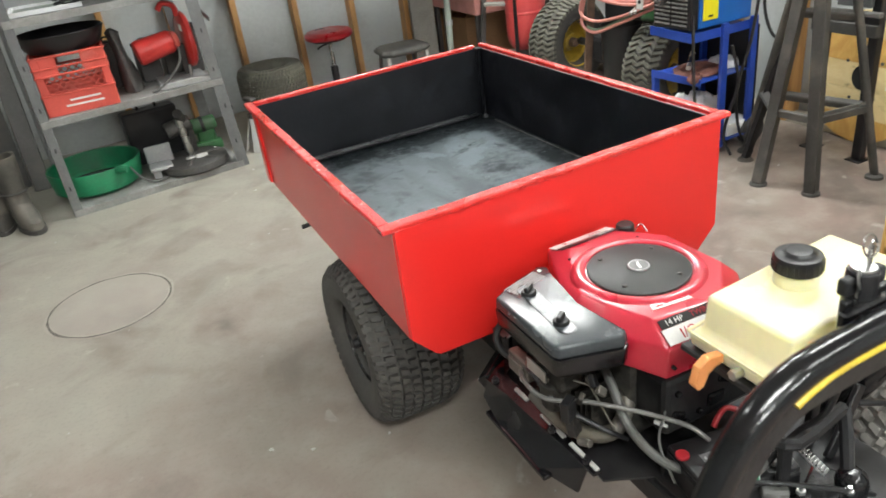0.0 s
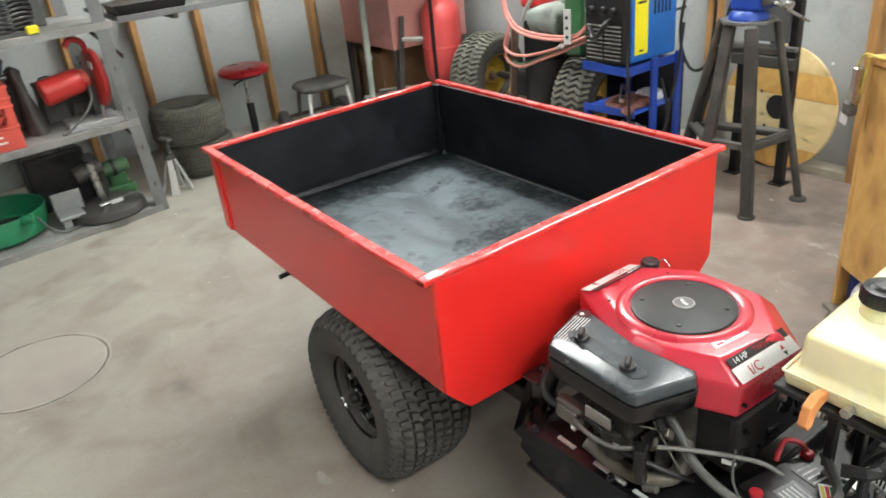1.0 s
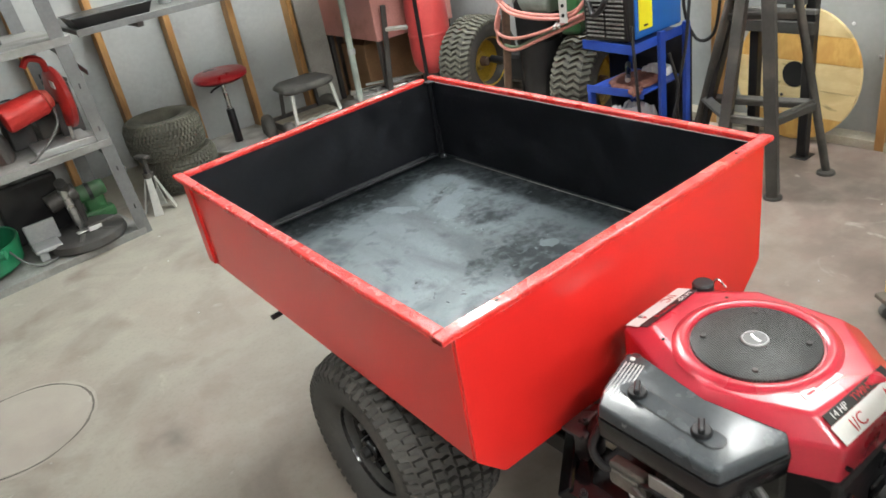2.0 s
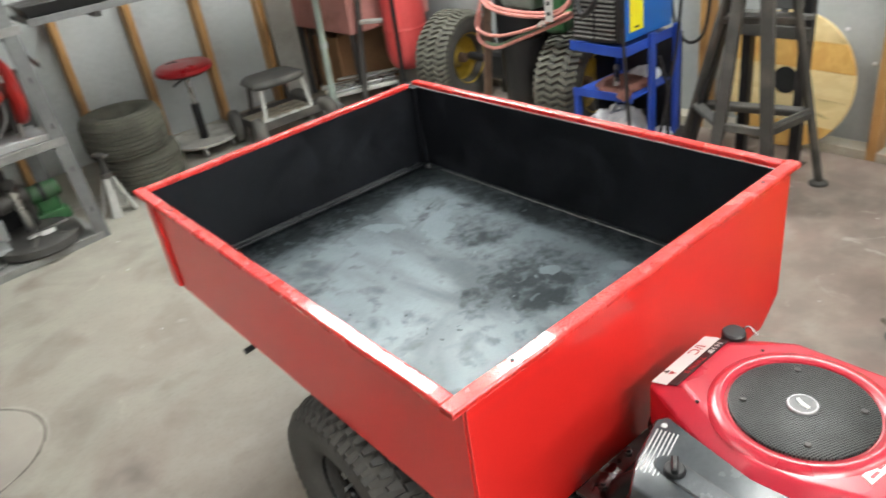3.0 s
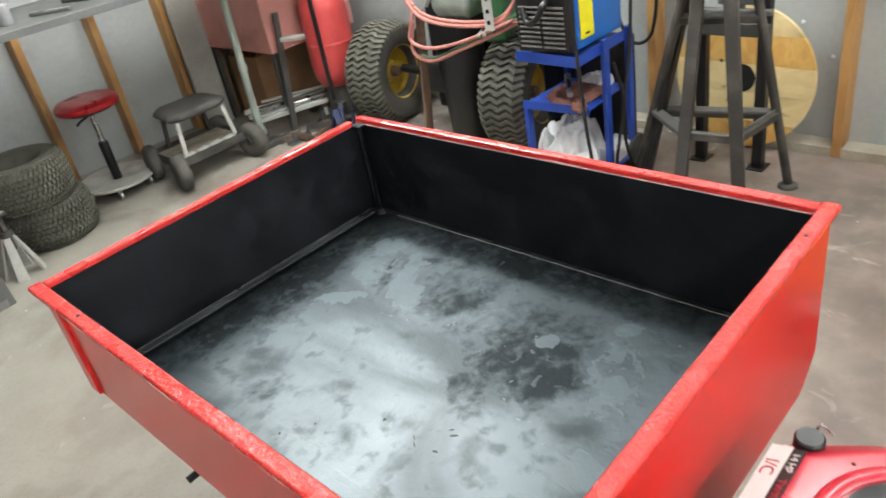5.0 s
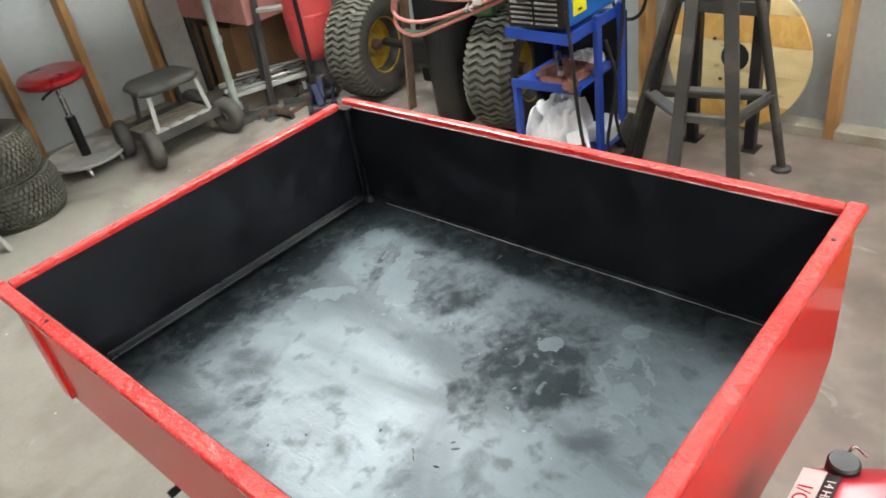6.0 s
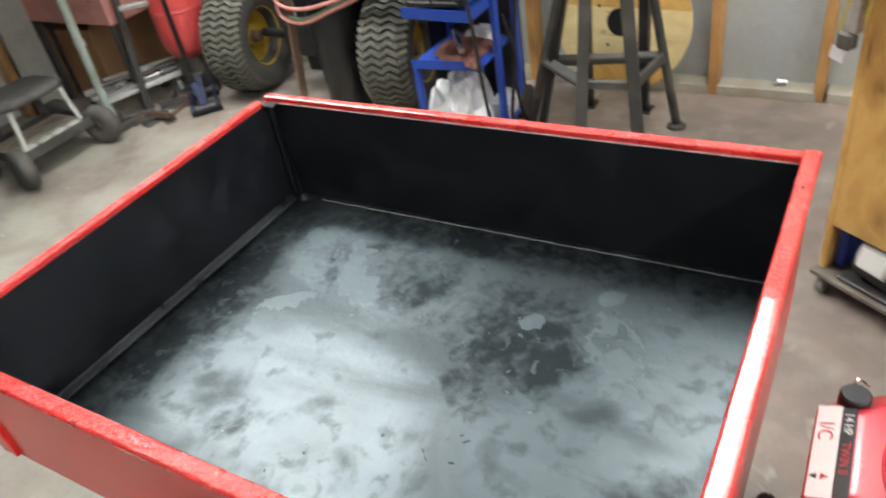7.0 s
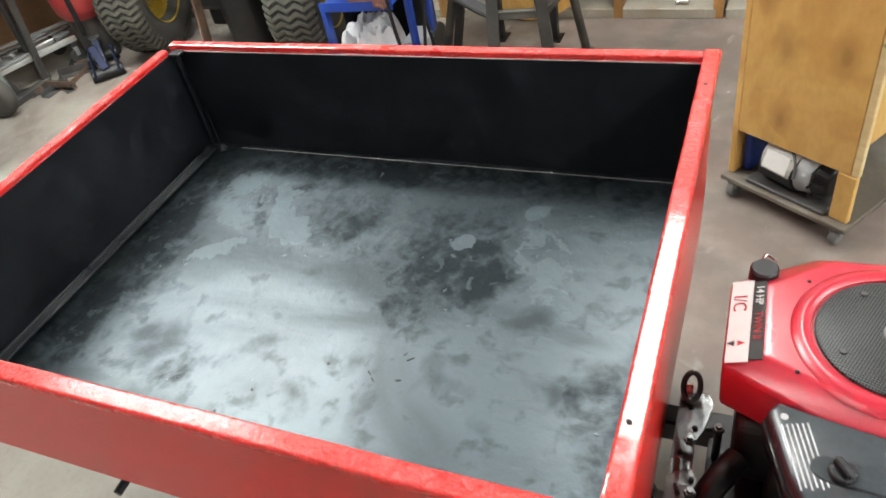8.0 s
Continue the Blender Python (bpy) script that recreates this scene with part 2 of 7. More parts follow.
DUSTY_BOARD = surface("dusty_board", (0.13, 0.108, 0.082), 0.7, vary=0.2, scale=8, grime=0.35, grime_colour=(0.22, 0.2, 0.17))
DUSTY_SLAT = surface("dusty_slat_wood", (0.24, 0.21, 0.165), 0.75, vary=0.25, scale=9, grime=0.3)
CASTER = surface("caster_grey", (0.2, 0.2, 0.19), 0.45, metal=0.3, vary=0.2, scale=20)
BLUE_PLASTIC = surface("deep_blue_plastic", (0.012, 0.045, 0.3), 0.4, vary=0.15, scale=8)
YELLOW_STRAP = surface("faded_yellow_strap", (0.55, 0.45, 0.08), 0.6, vary=0.2, scale=30)
CARDBOARD = surface("brown_cardboard", (0.27, 0.15, 0.07), 0.8, vary=0.2, scale=6)
RAG = surface("red_brown_leather", (0.17, 0.068, 0.05), 0.75, vary=0.3, scale=15, fine=60, bump=0.3)
PAPER = surface("white_bags", (0.72, 0.73, 0.74), 0.5, vary=0.08, scale=12, bump=0.2)


def tuned(mat):
    """A material's node tree and its shader."""
    nt = mat.node_tree
    return nt, nt.nodes["Principled BSDF"]


def add_node(nt, kind, **values):
    n = nt.nodes.new(kind)
    for key, v in values.items():
        n.inputs[key.replace("_", " ")].default_value = v
    return n


def math_node(nt, op, a, b=None, clamp=False):
    n = nt.nodes.new("ShaderNodeMath")
    n.operation, n.use_clamp = op, clamp
    for k, v in enumerate((a, b)):
        if isinstance(v, (int, float)):
            n.inputs[k].default_value = v
        elif v is not None:
            nt.links.new(v, n.inputs[k])
    return n.outputs[0]


def remap(nt, src, a, b, c, d, smooth=False):
    n = nt.nodes.new("ShaderNodeMapRange")
    n.interpolation_type = "SMOOTHSTEP" if smooth else "LINEAR"
    for k, v in enumerate((a, b, c, d)):
        n.inputs[k + 1].default_value = v
    nt.links.new(src, n.inputs[0])
    return n.outputs[0]


def mix_colour(nt, fac, a, b):
    n = nt.nodes.new("ShaderNodeMix")
    n.data_type = "RGBA"
    for sock, v in ((n.inputs[0], fac), (n.inputs[6], a), (n.inputs[7], b)):
        if isinstance(v, tuple):
            sock.default_value = (*v, 1)
        elif isinstance(v, (int, float)):
            sock.default_value = v
        else:
            nt.links.new(v, sock)
    return n.outputs[2]


def bed_material():
    """Black enamel, brushed on in coats: glossy clouds, dull smears, dark edges that imitate the walls' reflection,
    crisp dusty blotches, ripples and grit.
    """
    mat = bpy.data.materials.new("bed_black_enamel")
    mat.use_nodes = True
    nt, bsdf = tuned(mat)
    co = nt.nodes.new("ShaderNodeTexCoord").outputs["Object"]
    def nz(scale, detail, distortion=0.0, stretch=None, rough=0.5):
        n = add_node(nt, "ShaderNodeTexNoise", Scale=scale, Detail=detail, Distortion=distortion, Roughness=rough)
        src = co
        if stretch:
            mp = nt.nodes.new("ShaderNodeMapping")
            mp.inputs["Rotation"].default_value = (0, 0, math.radians(stretch[0]))
            mp.inputs["Scale"].default_value = (stretch[1], stretch[2], 1)
            nt.links.new(co, mp.inputs[0])
            src = mp.outputs[0]
        nt.links.new(src, n.inputs["Vector"])
        return n.outputs[0]
    cloud, mid, blot, fine, grit = nz(3.2, 5, 0.6), nz(10, 6, 0.2), nz(16, 8, 0.9, None, 0.62), nz(45, 4), nz(170, 3)
    brush = nz(7, 4, 0.4, (-38, 1.0, 0.28))
    ripple = nz(30, 4, 0.5, (25, 1.0, 0.3))
    wob = math_node(nt, "ADD", math_node(nt, "SUBTRACT", blot, 0.5), math_node(nt, "MULTIPLY", math_node(nt, "SUBTRACT", fine, 0.5), 0.55))
    def times(v, k):
        return math_node(nt, "MULTIPLY", v, k)
    def plus(a, b):
        return math_node(nt, "ADD", a, b)
    def most(*v):
        out = v[0]
        for k in v[1:]:
            out = math_node(nt, "MAXIMUM", out, k)
        return out
    # fields laid on the bed's mesh: dull smears and painted wall reflections, crisp dusty blotches, torn patches, runs
    # in the paint
    field = nt.nodes.new("ShaderNodeAttribute")
    field.attribute_name = "paint"
    split = nt.nodes.new("ShaderNodeSeparateColor")
    nt.links.new(field.outputs["Color"], split.inputs[0])
    runs = field.outputs["Alpha"]
    smear_and_shade = remap(nt, plus(split.outputs["Red"], times(plus(wob, times(math_node(nt, "SUBTRACT", mid, 0.5), 1.2)), 1.3)), 0.1, 1.0, 0, 1, True)
    dull = most(times(smear_and_shade, 0.9), times(remap(nt, cloud, 0.52, 0.75, 0, 1, True), 0.4), times(remap(nt, brush, 0.48, 0.7, 0, 1, True), 0.5), times(remap(nt, mid, 0.5, 0.72, 0, 1, True), 0.6), times(remap(nt, nz(24, 5, 0.3), 0.52, 0.7, 0, 1, True), 0.45))
    crisp = remap(nt, plus(split.outputs["Green"], times(wob, 2.2)), 0.46, 0.56, 0, 1, True)
    torn = times(remap(nt, plus(split.outputs["Blue"], times(wob, 2.4)), 0.42, 0.55, 0, 0.85, True), remap(nt, blot, 0.49, 0.53, 1, 0, True))
    flecks = times(remap(nt, nz(34, 5, 0.6), 0.585, 0.64, 0, 0.45, True), remap(nt, split.outputs["Red"], 0.5, 0.9, 0.1, 1))
    bright = most(crisp, torn, flecks)
    haze = times(remap(nt, cloud, 0.3, 0.6, 0.5, 1.0), math_node(nt, "SUBTRACT", 1.0, dull))
    colour = mix_colour(nt, haze, (0.004, 0.0048, 0.0055), (0.0085, 0.0105, 0.012))
    colour = mix_colour(nt, times(bright, 0.6), colour, (0.062, 0.075, 0.081))
    nt.links.new(colour, bsdf.inputs["Base Color"])
    r = plus(remap(nt, cloud, 0.3, 0.7, 0.4, 0.48), times(bright, 0.08))
    r = plus(r, times(math_node(nt, "SUBTRACT", fine, 0.5), 0.12))
    r = plus(r, times(dull, 0.12))
    nt.links.new(r, bsdf.inputs["Roughness"])
    gloss = math_node(nt, "SUBTRACT", 1.0, times(dull, math_node(nt, "SUBTRACT", 1.0, times(bright, 0.75))))
    nt.links.new(remap(nt, gloss, 0, 1, 0.14, 1.0), bsdf.inputs["Specular IOR Level"])
    nt.links.new(times(gloss, 0.8), bsdf.inputs["Coat Weight"])
    bsdf.inputs["Coat IOR"].default_value = 1.45
    bsdf.inputs["Coat Roughness"].default_value = 0.33
    bsdf.inputs["Specular Tint"].default_value = (0.66, 0.88, 1.0, 1)
    # the coat of paint stands up at the blotches and runs in ripples near the front corner
    b = add_node(nt, "ShaderNodeBump", Strength=0.3, Distance=0.004)
    h = plus(times(fine, 0.9), times(grit, 0.3))
    h = plus(h, times(bright, 0.4))
    h = plus(h, times(mid, 2.2))
    h = plus(h, times(times(remap(nt, ripple, 0.5, 0.62, 0, 1, True), runs), 0.7))
    nt.links.new(h, b.inputs["Height"])
    nt.links.new(b.outputs[0], bsdf.inputs["Normal"])
    return mat


def screen_material():
    """Black sheet with rows of punched holes."""
    mat = bpy.data.materials.new("perforated_black_sheet")
    mat.use_nodes = True
    nt, bsdf = tuned(mat)
    co = nt.nodes.new("ShaderNodeTexCoord").outputs["Object"]
    v = add_node(nt, "ShaderNodeTexVoronoi", Scale=290.0, Randomness=0.0)
    mp = nt.nodes.new("ShaderNodeMapping")
    mp.inputs["Scale"].default_value = (1, 1, 0)
    mp.inputs["Rotation"].default_value = (0, 0, 0.4)
    nt.links.new(co, mp.inputs[0])
    nt.links.new(mp.outputs[0], v.inputs["Vector"])
    hole = remap(nt, v.outputs["Distance"], 0.34, 0.42, 1, 0)
    n = add_node(nt, "ShaderNodeTexNoise", Scale=18.0, Detail=4.0)
    nt.links.new(co, n.inputs["Vector"])
    sheet = mix_colour(nt, remap(nt, n.outputs[0], 0.35, 0.7, 0, 1), (0.035, 0.037, 0.036), (0.075, 0.078, 0.076))
    nt.links.new(mix_colour(nt, hole, sheet, (0.004, 0.004, 0.004)), bsdf.inputs["Base Color"])
    nt.links.new(remap(nt, hole, 0, 1, 0.4, 0.9), bsdf.inputs["Roughness"])
    return mat


def concrete_material(name="old_concrete", pale=0.0):
    """Old trowelled concrete: grey-green and brown clouds, oil stains, pale scuffs, dust; darker towards +x, partly as
    painted shade.
    """
    mat = bpy.data.materials.new(name)
    mat.use_nodes = True
    nt, bsdf = tuned(mat)
    co = nt.nodes.new("ShaderNodeTexCoord").outputs["Object"]
    def nz(scale, detail, distortion=0.0):
        n = add_node(nt, "ShaderNodeTexNoise", Scale=scale, Detail=detail, Distortion=distortion)
        nt.links.new(co, n.inputs["Vector"])
        return n.outputs[0]
    tone, cloud, stain, mott, fine, scuff = nz(0.45, 3), nz(1.6, 6, 0.5), nz(2.6, 7, 0.8), nz(9, 5), nz(70, 4), nz(6.5, 5, 1.2)
    sep = nt.nodes.new("ShaderNodeSeparateXYZ")
    nt.links.new(co, sep.inputs[0])
    brown = math_node(nt, "ADD", math_node(nt, "MULTIPLY", sep.outputs["Y"], -0.16), math_node(nt, "MULTIPLY", sep.outputs["X"], 0.1))
    brown = remap(nt, math_node(nt, "ADD", brown, math_node(nt, "MULTIPLY", math_node(nt, "SUBTRACT", cloud, 0.5), 1.2)), -0.5, 0.25, 0, 1, True)
    colour = mix_colour(nt, brown, (0.297, 0.285, 0.243), (0.222, 0.166, 0.142))
    # the X term darkens the floor by the cabinet, partly in place of shade
    colour = mix_colour(nt, remap(nt, math_node(nt, "ADD", stain, math_node(nt, "MULTIPLY", sep.outputs["X"], 0.05)), 0.5, 0.72, 0, 0.85), colour, (0.14, 0.112, 0.095))
    colour = mix_colour(nt, remap(nt, mott, 0.45, 0.75, 0, 0.4), colour, (0.36, 0.335, 0.285))
    colour = mix_colour(nt, remap(nt, scuff, 0.66, 0.74, 0, 0.5), colour, (0.42, 0.4, 0.35))
    colour = mix_colour(nt, remap(nt, fine, 0.5, 0.8, 0, 0.3), colour, (0.16, 0.14, 0.12))
    colour = mix_colour(nt, pale, colour, (0.36, 0.35, 0.31))
    nt.links.new(colour, bsdf.inputs["Base Color"])
    nt.links.new(remap(nt, cloud, 0.3, 0.7, 0.42, 0.7), bsdf.inputs["Roughness"])
    b = add_node(nt, "ShaderNodeBump", Strength=0.12, Distance=0.003)
    nt.links.new(math_node(nt, "ADD", fine, mott), b.inputs["Height"])
    nt.links.new(b.outputs[0], bsdf.inputs["Normal"])
    return mat


def board_material(name, pale, dark, knots=True, axis=(1.0, 6.0, 1.0), rings=9.0, spread=(2.6, 2.6, 1.5)):
    """Sheet wood with flowing grain and darker knots."""
    mat = bpy.data.materials.new(name)
    mat.use_nodes = True
    nt, bsdf = tuned(mat)
    co = nt.nodes.new("ShaderNodeTexCoord").outputs["Object"]
    info = nt.nodes.new("ShaderNodeObjectInfo")
    sh = nt.nodes.new("ShaderNodeVectorMath")
    sh.operation = "MULTIPLY_ADD"
    nt.links.new(info.outputs["Random"], sh.inputs[0])
    sh.inputs[1].default_value = (5.1, 2.7, 3.3)
    nt.links.new(co, sh.inputs[2])
    mp = nt.nodes.new("ShaderNodeMapping")
    mp.inputs["Scale"].default_value = axis
    nt.links.new(sh.outputs[0], mp.inputs[0])
    n1 = add_node(nt, "ShaderNodeTexNoise", Scale=2.2, Detail=3.0, Distortion=1.6)
    n2 = add_node(nt, "ShaderNodeTexNoise", Scale=40.0, Detail=4.0)
    n3 = add_node(nt, "ShaderNodeTexNoise", Scale=5.0, Detail=3.0, Distortion=0.8)
    for n in (n1, n2, n3):
        nt.links.new(mp.outputs[0], n.inputs["Vector"])
    band = math_node(nt, "SINE", math_node(nt, "MULTIPLY", n1.outputs[0], rings * 4))
    colour = mix_colour(nt, remap(nt, band, -1, 1, 0, 0.55), pale, dark)
    colour = mix_colour(nt, remap(nt, n2.outputs[0], 0.4, 0.8, 0, 0.4), colour, dark)
    if knots:
        vm = nt.nodes.new("ShaderNodeMapping")
        vm.inputs["Scale"].default_value = spread
        nt.links.new(sh.outputs[0], vm.inputs[0])
        wob = nt.nodes.new("ShaderNodeVectorMath")
        wob.operation = "MULTIPLY_ADD"
        nt.links.new(n1.outputs["Color"], wob.inputs[0])
        wob.inputs[1].default_value = (0.25, 0.25, 0.25)
        nt.links.new(vm.outputs[0], wob.inputs[2])
        vor = add_node(nt, "ShaderNodeTexVoronoi", Scale=2.3)
        vor.voronoi_dimensions = "2D"
        part_xyz, flat_xy = nt.nodes.new("ShaderNodeSeparateXYZ"), nt.nodes.new("ShaderNodeCombineXYZ")
        nt.links.new(wob.outputs[0], part_xyz.inputs[0])
        nt.links.new(part_xyz.outputs["Y" if spread[0] == 0 else "X"], flat_xy.inputs[0])
        nt.links.new(part_xyz.outputs["Z"], flat_xy.inputs[1])
        nt.links.new(flat_xy.outputs[0], vor.inputs["Vector"])
        sepc = nt.nodes.new("ShaderNodeSeparateColor")
        nt.links.new(vor.outputs["Color"], sepc.inputs[0])
        some = remap(nt, sepc.outputs[0], 0.25, 0.5, 0, 1)
        halo = math_node(nt, "MULTIPLY", remap(nt, vor.outputs["Distance"], 0.1, 0.4, 0.6, 0, True), some)
        core = math_node(nt, "MULTIPLY", remap(nt, vor.outputs["Distance"], 0.04, 0.16, 0.4, 0, True), some)
        colour = mix_colour(nt, halo, colour, tuple(c * 0.75 for c in dark))
        colour = mix_colour(nt, core, colour, tuple(c * 0.4 for c in dark))
        colour = mix_colour(nt, remap(nt, n3.outputs[0], 0.64, 0.74, 0, 0.8, True), colour, tuple(c * 0.45 for c in dark))
    nt.links.new(colour, bsdf.inputs["Base Color"])
    nt.links.new(remap(nt, n1.outputs[0], 0.3, 0.7, 0.38, 0.6), bsdf.inputs["Roughness"])
    b = add_node(nt, "ShaderNodeBump", Strength=0.08, Distance=0.002)
    nt.links.new(n2.outputs[0], b.inputs["Height"])
    nt.links.new(b.outputs[0], bsdf.inputs["Normal"])
    return mat


BED = bed_material()
SCREEN = screen_material()
CONCRETE = concrete_material()
PLUG = concrete_material("patch_concrete", 0.5)
STUD = board_material("pine_stud", (0.46, 0.26, 0.095), (0.31, 0.145, 0.045), True, (8, 8, 1.0), 5)
PLY = board_material("amber_plywood", (0.66, 0.41, 0.125), (0.5, 0.255, 0.06), True, (1.7, 1.7, 0.9), 7, (3.6, 0.0, 2.3))
PLY_PALE = board_material("pale_plywood", (0.76, 0.62, 0.34), (0.62, 0.46, 0.21), True, (1, 1.0, 4), 4, (0.0, 1.4, 2.4))

SHELF_TRAY = surface("dusty_shelf_tray", (0.25, 0.25, 0.24), 0.6, metal=0.2, vary=0.25, scale=6, fine=70, grime=0.4, grime_colour=(0.15, 0.145, 0.13))
PRINT = surface("grey_print", (0.5, 0.5, 0.5), 0.5, vary=0.2, scale=200, bump=0.0)
SHELF_STEEL = surface("dirty_shelf_steel", (0.17, 0.175, 0.175), 0.55, metal=0.3, vary=0.25, scale=5, fine=70, grime=0.35, grime_colour=(0.11, 0.108, 0.1))
SILL = surface("dusty_sill_timber", (0.36, 0.33, 0.27), 0.8, vary=0.2, scale=6, grime=0.3, grime_colour=(0.27, 0.21, 0.14))
TANK.node_tree.nodes["Principled BSDF"].inputs["Subsurface Weight"].default_value = 0.5
TANK.node_tree.nodes["Principled BSDF"].inputs["Subsurface Radius"].default_value = (1.0, 0.8, 0.35)
TANK.node_tree.nodes["Principled BSDF"].inputs["Subsurface Scale"].default_value = 0.03
RUBBER_OLIVE = surface("olive_dusty_rubber", (0.1, 0.098, 0.078), 0.85, vary=0.25, scale=9, fine=120, bump=0.2, grime=0.4, grime_colour=(0.17, 0.165, 0.13))
BENCH_TOP = surface("grimy_bench_steel", (0.085, 0.09, 0.085), 0.7, metal=0.0, vary=0.3, scale=5, fine=60, grime=0.4, grime_colour=(0.14, 0.14, 0.13), grime_scale=9)
STAND_STEEL = surface("dusty_dark_steel", (0.062, 0.061, 0.056), 0.6, metal=0.3, vary=0.25, scale=7, fine=70, grime=0.35, grime_colour=(0.14, 0.125, 0.105), grime_scale=7)
GREASY = surface("greasy_cast_metal", (0.032, 0.03, 0.026), 0.6, metal=0.4, vary=0.4, scale=25, fine=140, bump=0.3, grime=0.35, grime_colour=(0.095, 0.088, 0.072), grime_scale=22)
BLUE_DARK = surface("dark_blue_paint", (0.009, 0.016, 0.06), 0.45, vary=0.25, scale=9, grime=0.3, grime_colour=(0.07, 0.07, 0.075))
GREY_DARK = surface("grimy_grey_board", (0.07, 0.072, 0.07), 0.7, vary=0.3, scale=5, grime=0.3, grime_colour=(0.11, 0.1, 0.09))

# ---- the room ----
X0, X1, Y0, Y1, TOP = -3.6, 2.70, -6.6, 3.92, 2.75


def structure(name, bm, material, label):
    ob = part(name, bm, material, None, label)
    return tagged(ob, kind="structure")


floor = structure("floor", box(X0 - 0.1, X1 + 0.1, Y0 - 0.1, Y1 + 0.1, -0.12, 0), CONCRETE, "worn stained concrete shop floor")
structure("wall_north", box(X0, X1, Y1, Y1 + 0.1, 0, TOP), WALL, "grey sheet wall behind bare timber studs")
structure("wall_east", box(X1, X1 + 0.1, Y0, Y1 + 0.1, 0, TOP), WALL, "grey sheet wall behind bare timber studs")
# two unseen walls added to close the room
structure("wall_south", box(X0, X1, Y0 - 0.1, Y0, 0, TOP), WALL, "unseen plain grey sheet wall")
structure("wall_west", box(X0 - 0.1, X0, Y0 - 0.1, Y1 + 0.1, 0, TOP), WALL, "unseen plain grey sheet wall")
# unseen ceiling, white so that it brightens the bed's reflections
CEILING = surface("white_ceiling_board", (0.8, 0.8, 0.78), 0.7, vary=0.05, scale=2)
structure("ceiling", box(X0 - 0.1, X1 + 0.1, Y0 - 0.1, Y1 + 0.1, TOP, TOP + 0.1), CEILING, "unseen white board ceiling")
sill = structure("trim", box(X1 - 0.09, X1, 1.315, Y1, 0, 0.04, 0.002), SILL, "dusty timber sill plate along the wall")
for a, b in ((0.124, 0.49), (0.528, 0.882), (0.92, 1.277), (-6.5, 0.086)):
    structure("trim", box(X1 - 0.09, X1, a, b, 0, 0.04, 0.002), SILL, "dusty timber sill plate along the wall")
for k in range(7):
    x = -0.285 + 0.4 * k
    structure("trim", box(x - 0.019, x + 0.019, Y1 - 0.089, Y1, 0, TOP, 0.002), STUD, "bare pine wall stud")
for k in range(7):
    y = 0.509 + 0.393 * (k - 2)
    if k not in (3,):
        structure("trim", box(X1 - 0.089, X1, y - 0.019, y + 0.019, 0, TOP, 0.002), STUD, "bare pine wall stud")

# flakes of pale paint trodden into the floor
chip_rng = random.Random(12)
chips = bmesh.new()
seen_chips = ((-0.19, 0.37), (-0.29, 0.435), (0.01, 0.31), (-0.54, 1.0), (-0.8, 0.86))
for k in range(46):
    x, y = seen_chips[k] if k < len(seen_chips) else (chip_rng.uniform(-1.3, 2.4), chip_rng.uniform(-1.2, 2.9))
    r = chip_rng.uniform(0.004, 0.009) if k < len(seen_chips) else chip_rng.uniform(0.002, 0.006)
    ring = [chips.verts.new((x + r * chip_rng.uniform(0.5, 1.2) * math.cos(a), y + r * chip_rng.uniform(0.5, 1.2) * math.sin(a), 0.0022)) for a in [2 * math.pi * q / 7 for q in range(7)]]
    base = [chips.verts.new((v.co.x, v.co.y, 0.0)) for v in ring]
    chips.faces.new(ring)
    for q in range(7):
        chips.faces.new((base[q], base[(q + 1) % 7], ring[(q + 1) % 7], ring[q]))
tagged(part("paint_flakes", chips, PALE_PAINT), "pale paint flakes scattered on the concrete", "paint flakes", kind="stuff")

# round patch let into the floor
patch = thing("floor_patch", (-0.625, 1.62, 0), label="round concrete patch with a dark joint in the floor", category="floor patch", kind="structure")
JOINT = surface("dark_joint", (0.11, 0.1, 0.088), 0.9, vary=0.4, scale=8)


def ragged_ring(r0, r1, z, seed):
    """A flat ring with uneven edges."""
    bm = bmesh.new()
    rows = []
    for k in range(96):
        a = 2 * math.pi * k / 96
        d = Vector((math.cos(a), math.sin(a), 0))
        n0, n1 = (noise.noise(Vector((3 * d.x + seed, 3 * d.y, q))) + 0.6 * noise.noise(Vector((9 * d.x + seed, 9 * d.y, q))) for q in (0.0, 5.0))
        rows.append((bm.verts.new(d * (r0 + 0.0035 * n0)), bm.verts.new(d * (r1 + 0.005 * n1))))
    for p, q in zip(rows, rows[1:] + rows[:1]):
        bm.faces.new((p[0], p[1], q[1], q[0]))
    return moved(bm, Matrix.Translation((0, 0, z)))


part("mortar_rim", ragged_ring(0.229, 0.243, 0.001, 4.0), PLUG, patch, "pale mortar smeared round the joint")
part("joint", ragged_ring(0.225, 0.2325, 0.0015, 1.0), JOINT, patch)
part("plug", lathe([(0.0, 0.003), (0.221, 0.003), (0.2255, 0.001)], 64), PLUG, patch, "paler concrete plug")


# ---- ceiling lights ----
LAMP_TUBE = glow("lit_tube", (0.97, 1.0, 0.98), 6.0)


